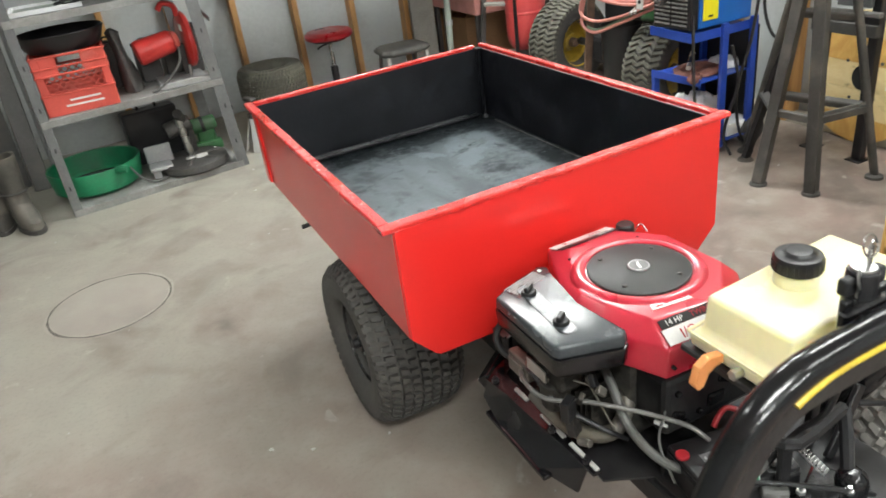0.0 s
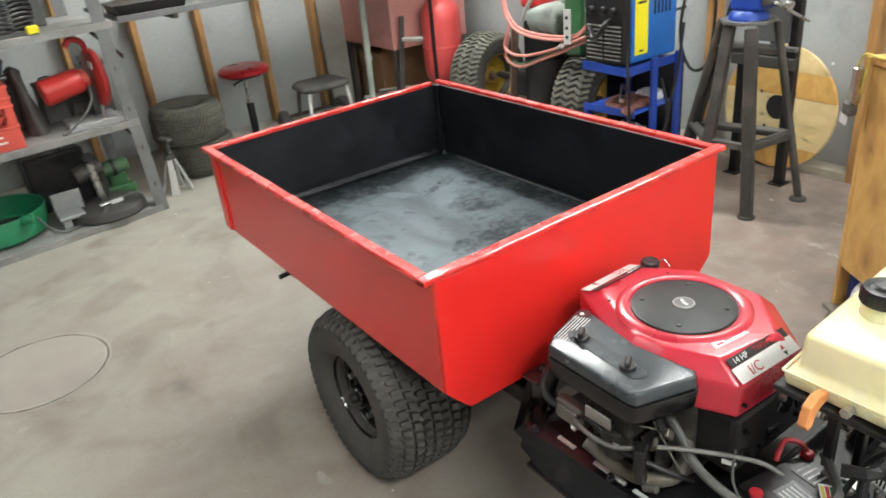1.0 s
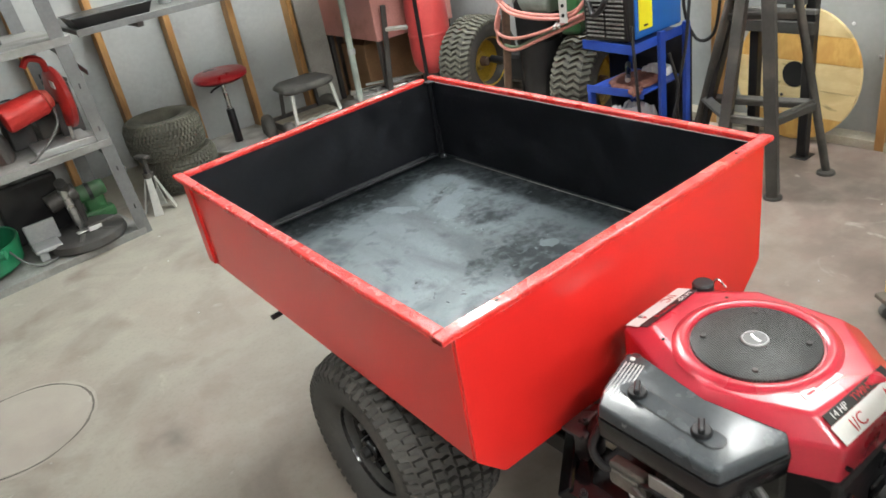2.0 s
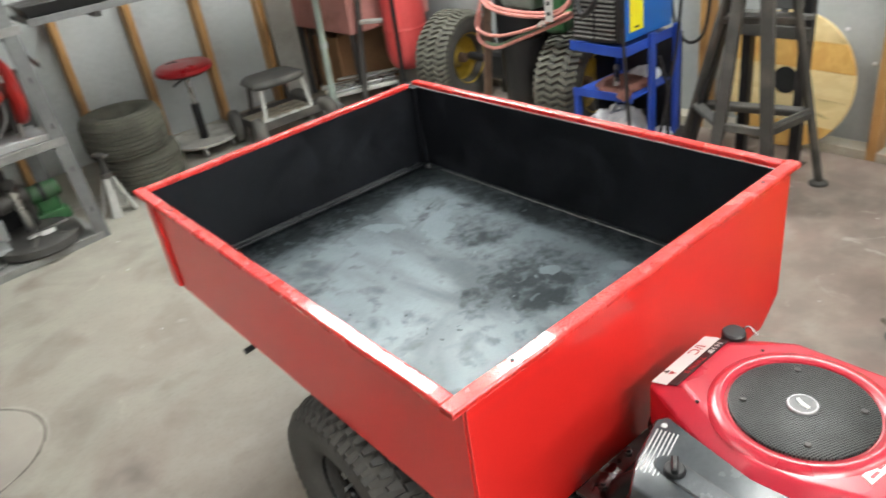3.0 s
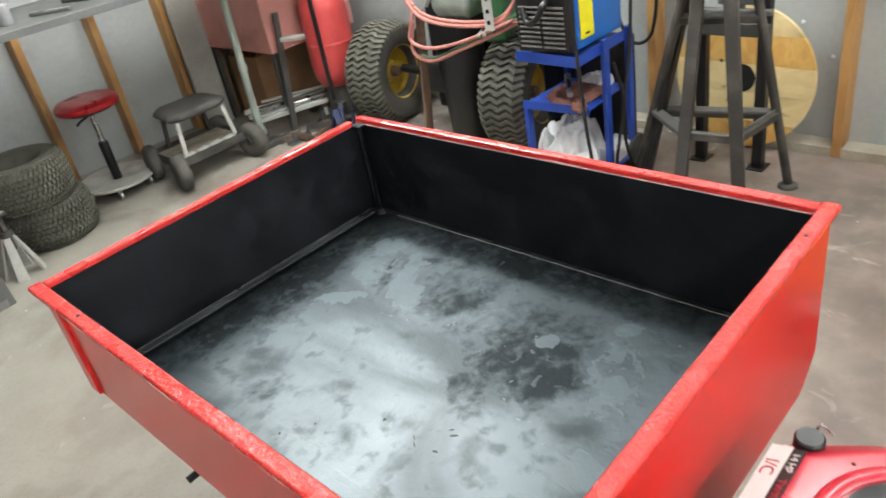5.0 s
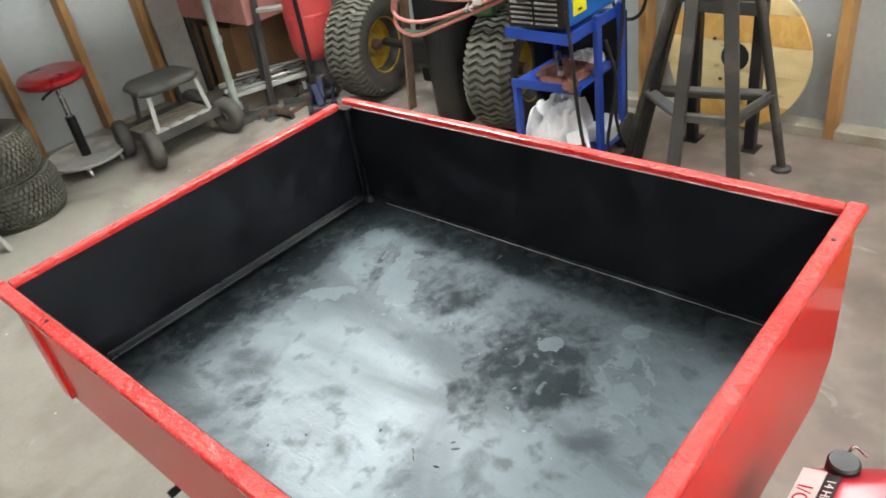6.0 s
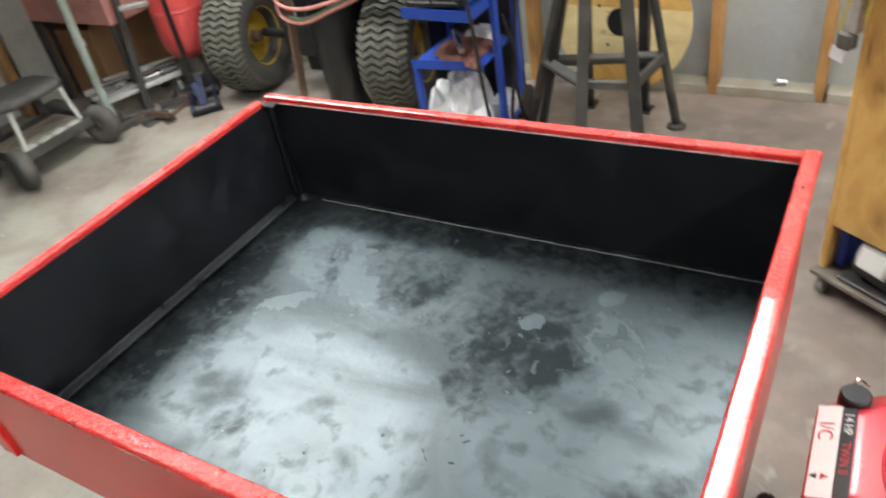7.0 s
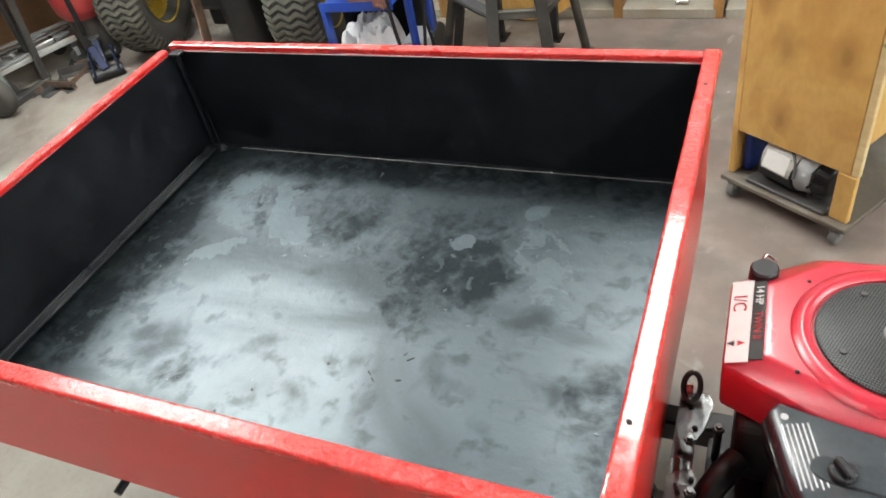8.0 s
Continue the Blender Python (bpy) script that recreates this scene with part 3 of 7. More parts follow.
def ceiling_light(x, y, turn, power):
    lamp = thing("ceiling_light", (x, y, TOP - 0.16), turn, "long white fluorescent shop light on the ceiling, out of view", "ceiling light", "shop lights")
    part("housing", box(-0.62, 0.62, -0.03, 0.03, 0.004, 0.028, 0.006), WHITE, lamp)
    for s in (-0.4, 0.4):
        part("hanger", cyl((s, 0, 0.028), (s, 0, 0.16), 0.004, n=8), WHITE, lamp)
    for s in (-0.04, 0.04):
        part("lamp_tube", cyl((-0.6, s, -0.012), (0.6, s, -0.012), 0.013, n=10), LAMP_TUBE, lamp)
    # area lights for the tubes, with an added upward one that brightens the ceiling
    for share, flip, z in ((0.7, 0, TOP - 0.19), (0.65, 180, TOP - 0.13)):
        la = bpy.data.lights.new("tube_light", "AREA")
        la.shape, la.size, la.size_y, la.energy, la.color = "RECTANGLE", 1.2, 0.2, TUBE_POWER * power * share, (0.97, 1.0, 0.985)
        ob = new("tube_light", la)
        ob.matrix_basis = pose(x, y, z, flip, 0, turn)
    return lamp


# none is in view; (-1.3, 1.3) and (-0.4, -1.9) are added fill
for x, y, turn, power in ((1.04, 2.4, 90, 7.5), (1.66, 2.1, 90, 7.5), (1.85, 0.25, 0, 5.8), (1.45, -2.1, 0, 3.6), (-1.3, 1.3, 90, 2.5), (-0.4, -1.9, 0, 11.5), (-0.9, -4.6, 0, 21), (1.3, -4.6, 0, 14)):
    ceiling_light(x, y, turn, power)


# ---- the dump cart ----
def tyre(name, parent, radius, width, rim, place, axis, tread, material, across=5, around=34, tread_material=None):
    """A tyre with its tread blocks standing proud. Place is the middle of its width."""
    h, s = width / 2, radius - rim
    side = [(rim, -h * 0.82), (rim + 0.15 * s, -h * 0.95), (rim + 0.5 * s, -h), (rim + 0.8 * s, -h * 0.94), (radius - 0.022, -h * 0.8), (radius - 0.015, -h * 0.55)]
    prof = side + [(r, -z) for r, z in side[::-1]]
    bm = lathe(prof + [(rim - 0.012, h * 0.6), (rim - 0.012, -h * 0.6)], 48, closed=True)
    blocks = bmesh.new()
    for j in range(across):
        u0, u1 = -1.0 + 2.0 * j / across, -1.0 + 2.0 * (j + 1) / across
        for k in range(around):
            skew = 0.5 * (j % 2)
            gap = 0.24 if tread == "blocks" else 0.34
            vs = []
            for lift in (-0.018, 0.0):
                inset = 0.03 if tread == "blocks" else 0.0
                for u, a in ((u0 + inset, gap), (u1 - inset, gap + (0.28 if tread == "blocks" and j % 2 else 0.0)), (u1 - inset, 1 - gap * 0.4), (u0 + inset, 1 - gap * 0.4 - (0.22 if tread == "blocks" and j % 2 == 0 else 0.0))):
                    end = abs(u) > 0.7
                    zigzag = 0.6 * (round((u + 1) * across / 2) % 2)
                    ang = 2 * math.pi * (k + a + (skew if tread == "blocks" else zigzag)) / around
                    rr = radius + lift - (0.026 if abs(u) > 0.93 else 0.008 if end else 0.0) - (0.003 * abs(u))
                    vs.append(blocks.verts.new((rr * math.cos(ang), rr * math.sin(ang), u * h * (1.0 if not end else 1.015))))
            b, t = vs[:4], vs[4:]
            blocks.faces.new(t)
            for q in range(4):
                blocks.faces.new((b[q], b[(q + 1) % 4], t[(q + 1) % 4], t[q]))
    m = Matrix.Translation(place) @ rot(axis)
    ob = part(name, moved(bm, m), material, parent, smooth=True)
    tagged(part("tread", moved(blocks, m), tread_material or material, ob), "worn tread blocks", kind="stuff")
    return ob


def cart_wheel(parent, x, outward):
    """Wide turf tyre on a black eight-inch steel wheel, axle along x."""
    c = Vector((x, 0.427, 0.236))
    wheel = tyre("wheel", parent, 0.236, 0.244, 0.118, c, (outward, 0, 0), "blocks", RUBBER, 9, 54)
    tagged(wheel, "wide black turf tyre on black steel wheel")
    f = Matrix.Translation(c) @ rot((outward, 0, 0))
    dish = lathe([(0.124, 0.085), (0.131, 0.095), (0.126, 0.1), (0.114, 0.094), (0.108, 0.07), (0.1, 0.06), (0.08, 0.058), (0.045, 0.066), (0.03, 0.066), (0.03, 0.09), (0.026, 0.096), (0.0, 0.096)], 40)
    part("rim", moved(dish, f), BLACK_GLOSS, wheel, smooth=True)
    for k in range(8):
        a = 2 * math.pi * k / 8 + 0.3
        p = (0.062 * math.cos(a), 0.057 * math.sin(a))
        part("lug_nut", moved(cyl((*p, 0.058), (*p, 0.08), 0.0095, 0.008, n=6, bevel=0.001), f), STEEL, wheel)
    part("grease_cap", moved(cyl((0, 0, 0.09), (0, 0, 0.112), 0.016, 0.012, n=16, bevel=0.003), f), BLACK_SATIN, wheel)
    return wheel


RIM_Z, BED_Z, LONG = 0.750, 0.512, 1.178
XA, XD, YB = 0.014, 0.851, 1.156
cart = thing("dump_cart", label="garden dump cart with glossy red steel bed, black inside", category="dump cart")


def lifted(bm):
    """The bed leans a little: its walls stand higher towards the far side."""
    for v in bm.verts:
        if v.co.z > 0.53:
            v.co.z += 0.019 * v.co.x * min(1.0, (v.co.z - 0.53) / 0.2)
    return bm


# outer red panels, with the inner black liners set just inside
front_poly = [(XA, 0.738), (XA, 0.482), (XA + 0.008, 0.474), (0.064, 0.428), (0.074, 0.422), (0.79, 0.422), (0.8, 0.428), (XD - 0.008, 0.474), (XD, 0.482), (XD, 0.738)]
front = loft([[(x, 0.004, z) for x, z in front_poly], [(x, 0.010, z) for x, z in front_poly]])
part("front_panel", lifted(soften(front, 0.0015, 2)), RED, cart, "glossy red front panel with clipped lower corners")
part("side_panel", lifted(box(XA - 0.002, XA + 0.003, 0.0105, YB, 0.482, 0.738, 0.001)), RED, cart)
part("side_panel", lifted(box(XD - 0.003, XD + 0.002, 0.0105, YB, 0.482, 0.738, 0.001)), RED, cart)
part("rear_panel", lifted(box(XA + 0.004, XD - 0.004, YB - 0.002, YB + 0.002, 0.482, 0.738)), RED, cart)
for x in (XA - 0.009, XD - 0.003):
    part("corner_flange", lifted(box(x, x + 0.012, YB - 0.03, YB + 0.012, 0.484, 0.737, 0.002)), RED, cart)
part("front_liner", lifted(box(XA + 0.006, XD - 0.006, 0.0115, 0.0135, BED_Z - 0.005, 0.7375)), LINER, cart, "black painted inner face")
part("side_liner", lifted(box(XA + 0.004, XA + 0.0055, 0.014, YB - 0.003, BED_Z - 0.005, 0.7375)), LINER, cart, "black painted inner face")
part("side_liner", lifted(box(XD - 0.0055, XD - 0.004, 0.014, YB - 0.003, BED_Z - 0.005, 0.7375)), LINER, cart, "black painted inner face")
part("rear_liner", lifted(box(XA + 0.006, XD - 0.006, YB - 0.0045, YB - 0.0025, BED_Z - 0.005, 0.7375)), LINER, cart, "black painted inner face")


# rolled top rims, a little wavy from the brush
def rim(x0, x1, y0, y1, z1, label):
    n = 40
    along_x = x1 - x0 > y1 - y0
    rings = []
    for k in range(n + 1):
        t = k / n
        w = 0.0007 * noise.noise(Vector((t * 9, x0 * 5, y0 * 5)))
        sec = [(0, -0.011), (0, -0.003), (0.1, 0), (0.9, 0), (1, -0.003), (1, -0.013), (0.93, -0.013), (0.93, -0.004), (0.07, -0.004), (0.07, -0.011)]
        if along_x:
            rings.append([(x0 + (x1 - x0) * t, y0 + (y1 - y0) * u + w, z1 + v + w) for u, v in sec])
        else:
            rings.append([(x0 + (x1 - x0) * u + w, y0 + (y1 - y0) * t, z1 + v + w) for u, v in sec])
    return part("rim", lifted(soften(loft(rings), 0.0012, 1)), RED_RIM, cart, label)


rim(-0.012, 0.0155, 0.026, LONG, RIM_Z, "bright red side rim, glossy and chipped")
rim(0.851, 0.873, 0.026, LONG - 0.01, RIM_Z, "bright red side rim, glossy and chipped")
rim(-0.013, 0.875, -0.003, 0.0255, RIM_Z + 0.0008, "bright red front rim, glossy and chipped")
rim(0.018, 0.83, 1.154, 1.176, RIM_Z - 0.001, "narrow red rear rim")
for x, y in ((0.113, 0.014), (0.762, 0.012), (0.004, 0.97)):
    part("rim_hole", lifted(cyl((x, y, RIM_Z - 0.002), (x, y, RIM_Z + 0.0018), 0.0032, n=10)), HOLE, cart)
# pale line in place of the highlight on the far rim's inner edge
part("rim_lip", lifted(tube([(0.8462 + 0.0004 * (k % 2), 0.03 + 0.0277 * k, 0.7385) for k in range(41)], 0.0011, 5, 1)), SEAM_AND_HIGHLIGHT, cart, "thin pale line painted as a highlight below the rim")


def oval(p, x, y, rx, ry, turn, soft):
    """One inside a turned oval, fading to nothing over the given share of its size."""
    c, k = math.cos(math.radians(turn)), math.sin(math.radians(turn))
    u, v = ((p.x - x) * c + (p.y - y) * k) / rx, ((p.y - y) * c - (p.x - x) * k) / ry
    d = min(1.0, max(0.0, (1 + soft - math.hypot(u, v)) / (2 * soft)))
    return d * d * (3 - 2 * d)


SMEARS_AND_WALL_SHADE = ((0.53, 0.365, 0.1, 0.085, 20, 0.5, 0.9), (0.56, 0.47, 0.15, 0.18, 0, 0.6, 0.6), (0.625, 0.625, 0.1, 0.04, -18, 0.55, 0.75), (0.41, 0.45, 0.08, 0.04, 40, 0.5, 0.6),
          (0.2, 0.79, 0.03, 0.05, 25, 0.4, 0.5), (0.28, 0.09, 0.12, 0.05, 15, 0.35, 0.5), (0.7, 0.8, 0.025, 0.06, 30, 0.3, 0.6), (0.6, 0.86, 0.08, 0.014, 28, 0.4, 0.65),
          # the last two darken the rear and far edges in place of wall reflections
          (0.62, 0.68, 0.12, 0.1, 15, 0.7, 0.55), (0.43, 1.05, 0.46, 0.075, 0, 0.9, 0.95), (0.79, 0.6, 0.05, 0.55, 0, 0.9, 0.85))
BLOTCHES = ((0.71, 0.955, 0.035, 0.04, 20), (0.625, 0.82, 0.1, 0.022, 24), (0.49, 0.9, 0.06, 0.024, -49), (0.57, 0.765, 0.05, 0.032, 30), (0.68, 0.83, 0.03, 0.016, -60), (0.706, 0.29, 0.03, 0.018, -60), (0.6, 0.403, 0.026, 0.016, -30))
TORN = ((0.575, 0.245, 0.1, 0.05, 18), (0.64, 0.93, 0.1, 0.06, 30))
RUNS = ((0.36, 0.17, 0.16, 0.12, 20, 0.6, 1.0), (0.45, 0.45, 0.09, 0.06, 0, 0.5, 1.0), (0.25, 0.55, 0.16, 0.16, 0, 0.5, 0.5))


def bed_sheet(x0, x1, y0, y1, z):
    """The bed's steel sheet as a fine grid, slightly dented, with the coats of paint and the walls' dark reflection
    marked on it.
    """
    nx, ny = 138, 190
    bm = bmesh.new()
    rows = [[bm.verts.new((x0 + (x1 - x0) * i / nx, y0 + (y1 - y0) * j / ny, z)) for i in range(nx + 1)] for j in range(ny + 1)]
    for lower, upper in zip(rows, rows[1:]):
        for i in range(nx):
            bm.faces.new((lower[i], lower[i + 1], upper[i + 1], upper[i]))
    for v in bm.verts:
        inside = min(1.0, 12 * min(v.co.x - x0, x1 - v.co.x, v.co.y - y0, y1 - v.co.y))
        v.co.z += 0.0011 * inside * noise.noise(Vector((5 * v.co.x, 5 * v.co.y, 0.0)))
    ob = part("bed_floor", bm, BED, cart, "black painted steel bed floor with a dusty sheen", smooth=True)
    paint = ob.data.attributes.new("paint", "FLOAT_COLOR", "POINT")
    for v, mark in zip(ob.data.vertices, paint.data):
        p = v.co
        mark.color = (max(o[6] * oval(p, *o[:6]) for o in SMEARS_AND_WALL_SHADE), max(oval(p, *o, 0.75) for o in BLOTCHES), max(oval(p, *o, 0.6) for o in TORN), max(o[6] * oval(p, *o[:6]) for o in RUNS))
    return ob


bed_sheet(XA + 0.006, XD - 0.006, 0.014, YB - 0.003, BED_Z)
part("bed_underside", box(XA + 0.006, XD - 0.006, 0.014, YB - 0.003, BED_Z - 0.008, BED_Z - 0.004), LINER, cart)
for x, y, rx, ry, turn in ((0.273, 0.448, 0.013, 0.0022, 50), (0.262, 0.437, 0.011, 0.002, 50), (0.314, 0.393, 0.013, 0.003, -50), (0.275, 0.524, 0.005, 0.004, 0), (0.145, 0.663, 0.006, 0.003, 20), (0.197, 0.625, 0.004, 0.003, 0), (0.27, 0.396, 0.003, 0.009, 20), (0.322, 0.405, 0.007, 0.002, -40)):
    part("scrape", moved(lathe([(0, 0.0012), (0.8, 0.0012), (1.0, 0.0)], 9), pose(x, y, BED_Z, 0, 0, turn) @ Matrix.Diagonal((0.65 * rx, 0.65 * ry, 1, 1))), LINER, cart, "dark scrape through the paint")
rail = merge(box(0.1, 0.8, 1.106, 1.125, BED_Z + 0.012, BED_Z + 0.017, 0.0015, 2), box(0.1, 0.8, 1.124, 1.129, BED_Z + 0.001, BED_Z + 0.02, 0.0015, 2))
part("bed_rail", rail, RAIL_BLACK, cart, "black angle iron along the rear edge")
part("corner_post", lifted(box(0.832, 0.845, 1.138, 1.151, BED_Z + 0.001, 0.736, 0.002)), LINER, cart)
part("corner_gusset", lifted(box(0.82, 0.845, 1.12, 1.15, 0.738, 0.7435, 0.001)), BLACK_SATIN, cart)
part("seam", tube([(0.831 + 0.0006 * (k % 2), 0.03 + 0.0263 * k, BED_Z + 0.0002 + 0.0004 * (k % 3)) for k in range(40)], 0.0011, 5, 1), SEAM_AND_HIGHLIGHT, cart, "thin pale seam where the paint has cracked")
part("weld_bead", lathe([(0, 0.014), (0.006, 0.012), (0.011, 0.004), (0.013, 0.0)], 9, (0.823, 1.108, BED_Z)), RAIL_BLACK, cart)
part("weld_bead", tube([(0.83, 1.118, BED_Z + 0.01), (0.834, 1.122, BED_Z + 0.05), (0.836, 1.124, BED_Z + 0.1)], 0.0022, 6, 3), LINER, cart)
part("latch_pin", cyl((0.0, 0.775, 0.455), (0.06, 0.775, 0.46), 0.007, n=8), BLACK_SATIN, cart)
part("latch_tab", box(0.035, 0.04, 0.76, 0.79, 0.445, 0.482, 0.001), BLACK_SATIN, cart)
rng = random.Random(4)
flakes = bmesh.new()
lumps_seen = [(0.509, 0.697), (0.541, 0.608), (0.55, 0.6), (0.509, 0.498), (0.47, 0.5), (0.56, 0.41), (0.6, 0.43)]
for k in range(40):
    c = Vector((*(lumps_seen[k] if k < len(lumps_seen) else (rng.uniform(0.1, 0.78), rng.uniform(0.08, 0.95))), BED_Z))
    s = rng.uniform(0.0025, 0.004) if k < len(lumps_seen) else rng.uniform(0.0008, 0.0025)
    flakes = merge(flakes, moved(lathe([(0, 0.0008), (s * 0.7, 0.0006), (s, 0)], 8), Matrix.Translation(c) @ pose(0, 0, 0, 0, 0, rng.uniform(0, 180)) @ Matrix.Diagonal((1, rng.uniform(0.5, 2.2), 1, 1))))
tagged(part("grit", flakes, BED, cart, "small bumps and grit under the paint"), kind="stuff")

# running gear under the bed
for x in (0.24, 0.4):
    part("frame_rail", box(x, x + 0.04, -0.72, 1.0, 0.31, 0.36, 0.004), BLACK_SATIN, cart)
for y in (0.03, 0.46, 0.9):
    part("cross_member", box(0.06, 0.8, y, y + 0.04, 0.43, 0.478, 0.003), BLACK_SATIN, cart)
for x in (0.25, 0.59):
    part("pivot_post", box(x, x + 0.02, 0.4, 0.5, 0.36, 0.44, 0.002), BLACK_SATIN, cart)
part("axle", cyl((0.1, 0.427, 0.236), (0.76, 0.427, 0.236), 0.018), BLACK_SATIN, cart)
part("axle_mount", box(0.26, 0.6, 0.387, 0.467, 0.2, 0.312, 0.006), BLACK_SATIN, cart)
part("transaxle", soften(loft([[(0.3, 0.36, 0.18), (0.56, 0.36, 0.18), (0.56, 0.56, 0.18), (0.3, 0.56, 0.18)], [(0.27, 0.34, 0.25), (0.59, 0.34, 0.25), (0.59, 0.58, 0.25), (0.27, 0.58, 0.25)], [(0.32, 0.38, 0.308), (0.54, 0.38, 0.308), (0.54, 0.54, 0.308), (0.32, 0.54, 0.308)]]), 0.012), CAST, cart, smooth=True)
cart_wheel(cart, 0.102, -1)
cart_wheel(cart, 0.736, 1)

# frame round the engine
deck_poly = [(0.17, -0.06), (0.38, -0.06), (0.42, -0.11), (0.6, -0.15), (0.6, -0.8), (0.25, -0.8), (0.25, -0.47), (0.17, -0.43)]
part("deck", prism(deck_poly, 0.361, 0.366, 0.001), BLACK_SATIN, cart, "glossy black engine deck")
part("side_flange", prism([(0.128, -0.086), (0.222, -0.038), (0.226, -0.06), (0.17, -0.1), (0.168, -0.43), (0.15, -0.43), (0.138, -0.16)], 0.384, 0.39, 0.0015), BLACK_GLOSS, cart)
plate = loft([[(0.136, -0.085, 0.389), (0.141, -0.085, 0.389), (0.126, -0.085, 0.345), (0.12, -0.085, 0.345)], [(0.138, -0.16, 0.389), (0.143, -0.16, 0.389), (0.116, -0.15, 0.335), (0.11, -0.15, 0.335)], [(0.144, -0.3, 0.389), (0.149, -0.3, 0.389), (0.113, -0.31, 0.33), (0.107, -0.31, 0.33)], [(0.15, -0.41, 0.389), (0.155, -0.41, 0.389), (0.14, -0.4, 0.33), (0.134, -0.4, 0.33)]])
part("side_plate", soften(plate, 0.001), BLACK_GLOSS, cart, "bent glossy black side plate")
part("side_ledge", beam((0.113, -0.12, 0.331), (0.112, -0.34, 0.328), 0.018, 0.01), BLACK_GLOSS, cart)
part("front_brace", beam((0.13, -0.085, 0.376), (0.3, 0.05, 0.376), 0.03, 0.03), BLACK_GLOSS, cart)
for y0, y1 in ((-0.155, -0.2), (-0.25, -0.327), (-0.345, -0.426)):
    part("edge_strip", beam((0.162, y0, 0.3915), (0.162, y1, 0.3915), 0.009, 0.004, 0.0008), PALE_PAINT, cart, "scraped bare metal edge")
# thick black paint on the bent bracket that ties the bed to the engine frame
sheet = bmesh.new()
rows = []
for i in range(45):
    x = 0.195 + 0.205 * i / 44
    low = -0.05 - 0.008 * math.sin(38 * x) - 0.006 * noise.noise(Vector((30 * x, 0.0, 1.0)))
    rows.append([sheet.verts.new((x, low + (-0.013 - low) * j / 10, 0.449 + 0.0018 * noise.noise(Vector((22 * x, 3.0 * j / 10, 4.0))) + 0.0006 * noise.noise(Vector((60 * x, 6.0 * j / 10, 9.0))))) for j in range(11)])
for p, q in zip(rows, rows[1:]):
    for j in range(10):
        sheet.faces.new((p[j], q[j], q[j + 1], p[j + 1]))
skirt = bmesh.ops.extrude_face_region(sheet, geom=list(sheet.faces))
bmesh.ops.translate(sheet, verts=[v for v in skirt["geom"] if isinstance(v, bmesh.types.BMVert)], vec=(0, 0, -0.006))
part("hitch_strap", sheet, WET_BLACK, cart, "flat bracket thick with wet black paint", smooth=True)
for x, y in ((0.37, -0.03), (0.335, -0.04), (0.29, -0.025), (0.25, -0.045), (0.225, -0.03)):
    part("paint_hole", cyl((x, y, 0.448), (x, y, 0.4535), 0.0035, n=10), HOLE, cart)
part("hitch_bracket", soften(loft([[(0.2, -0.062, 0.37), (0.245, -0.05, 0.37), (0.245, -0.02, 0.37), (0.2, -0.03, 0.37)], [(0.205, -0.064, 0.41), (0.25, -0.055, 0.41), (0.25, -0.02, 0.41), (0.205, -0.03, 0.41)], [(0.2, -0.068, 0.449), (0.24, -0.056, 0.454), (0.24, -0.022, 0.454), (0.2, -0.034, 0.449)]]), 0.004, 2), WET_BLACK, cart)
part("hitch_plate", soften(loft([[(0.27, -0.03, z), (0.398, -0.022, z), (0.4, -0.014, z), (0.27, -0.02, z)] for z in (0.366, 0.42, 0.446)]), 0.003, 2), WET_BLACK, cart)
ear = part("lock_ring", tube([(0.394 + 0.017 * math.cos(a), -0.028 + 0.012 * math.sin(a), 0.47 + 0.012 * math.cos(a)) for a in [2 * math.pi * k / 12 for k in range(13)]], 0.0042, 8, 3), WET_BLACK, cart, smooth=True)
part("tab", box(0.386, 0.402, -0.03, -0.02, 0.459, 0.466, 0.002), RED, ear, "small red tab")
for p, mat in (((0.348, -0.072, 0.437), CAST), ((0.14, -0.11, 0.39), BLACK_SATIN), ((0.152, -0.3, 0.39), BLACK_SATIN), ((0.158, -0.4, 0.39), BLACK_SATIN), ((0.3, -0.036, 0.466), WET_BLACK), ((0.222, -0.046, 0.459), WET_BLACK)):
    part("bolt", merge(cyl(p, (p[0], p[1], p[2] + 0.008), 0.008, n=6, bevel=0.001), cyl(p, (p[0], p[1], p[2] + 0.014), 0.0045, n=8)), mat, cart)
part("bolt_spacer", cyl((0.348, -0.072, 0.366), (0.348, -0.072, 0.4375), 0.006, n=10), WET_BLACK, cart)

# ---- engine ----
engine = thing("engine", (0, 0, 0.0105), label="red and black twin cylinder petrol engine with round screen", category="engine")
top = [(0.329, -0.114), (0.453, -0.112), (0.518, -0.19), (0.522, -0.33), (0.43, -0.425), (0.297, -0.405), (0.264, -0.318), (0.256, -0.262)]
mid = [(0.313, -0.065), (0.468, -0.064), (0.55, -0.17), (0.556, -0.345), (0.457, -0.461), (0.288, -0.453), (0.238, -0.34), (0.23, -0.258)]


def ring_at(points, z):
    return [(x, y, z) for x, y in points]


def swollen(points, k):
    c = (sum(p[0] for p in points) / len(points), sum(p[1] for p in points) / len(points))
    return [(c[0] + (x - c[0]) * k, c[1] + (y - c[1]) * k) for x, y in points]


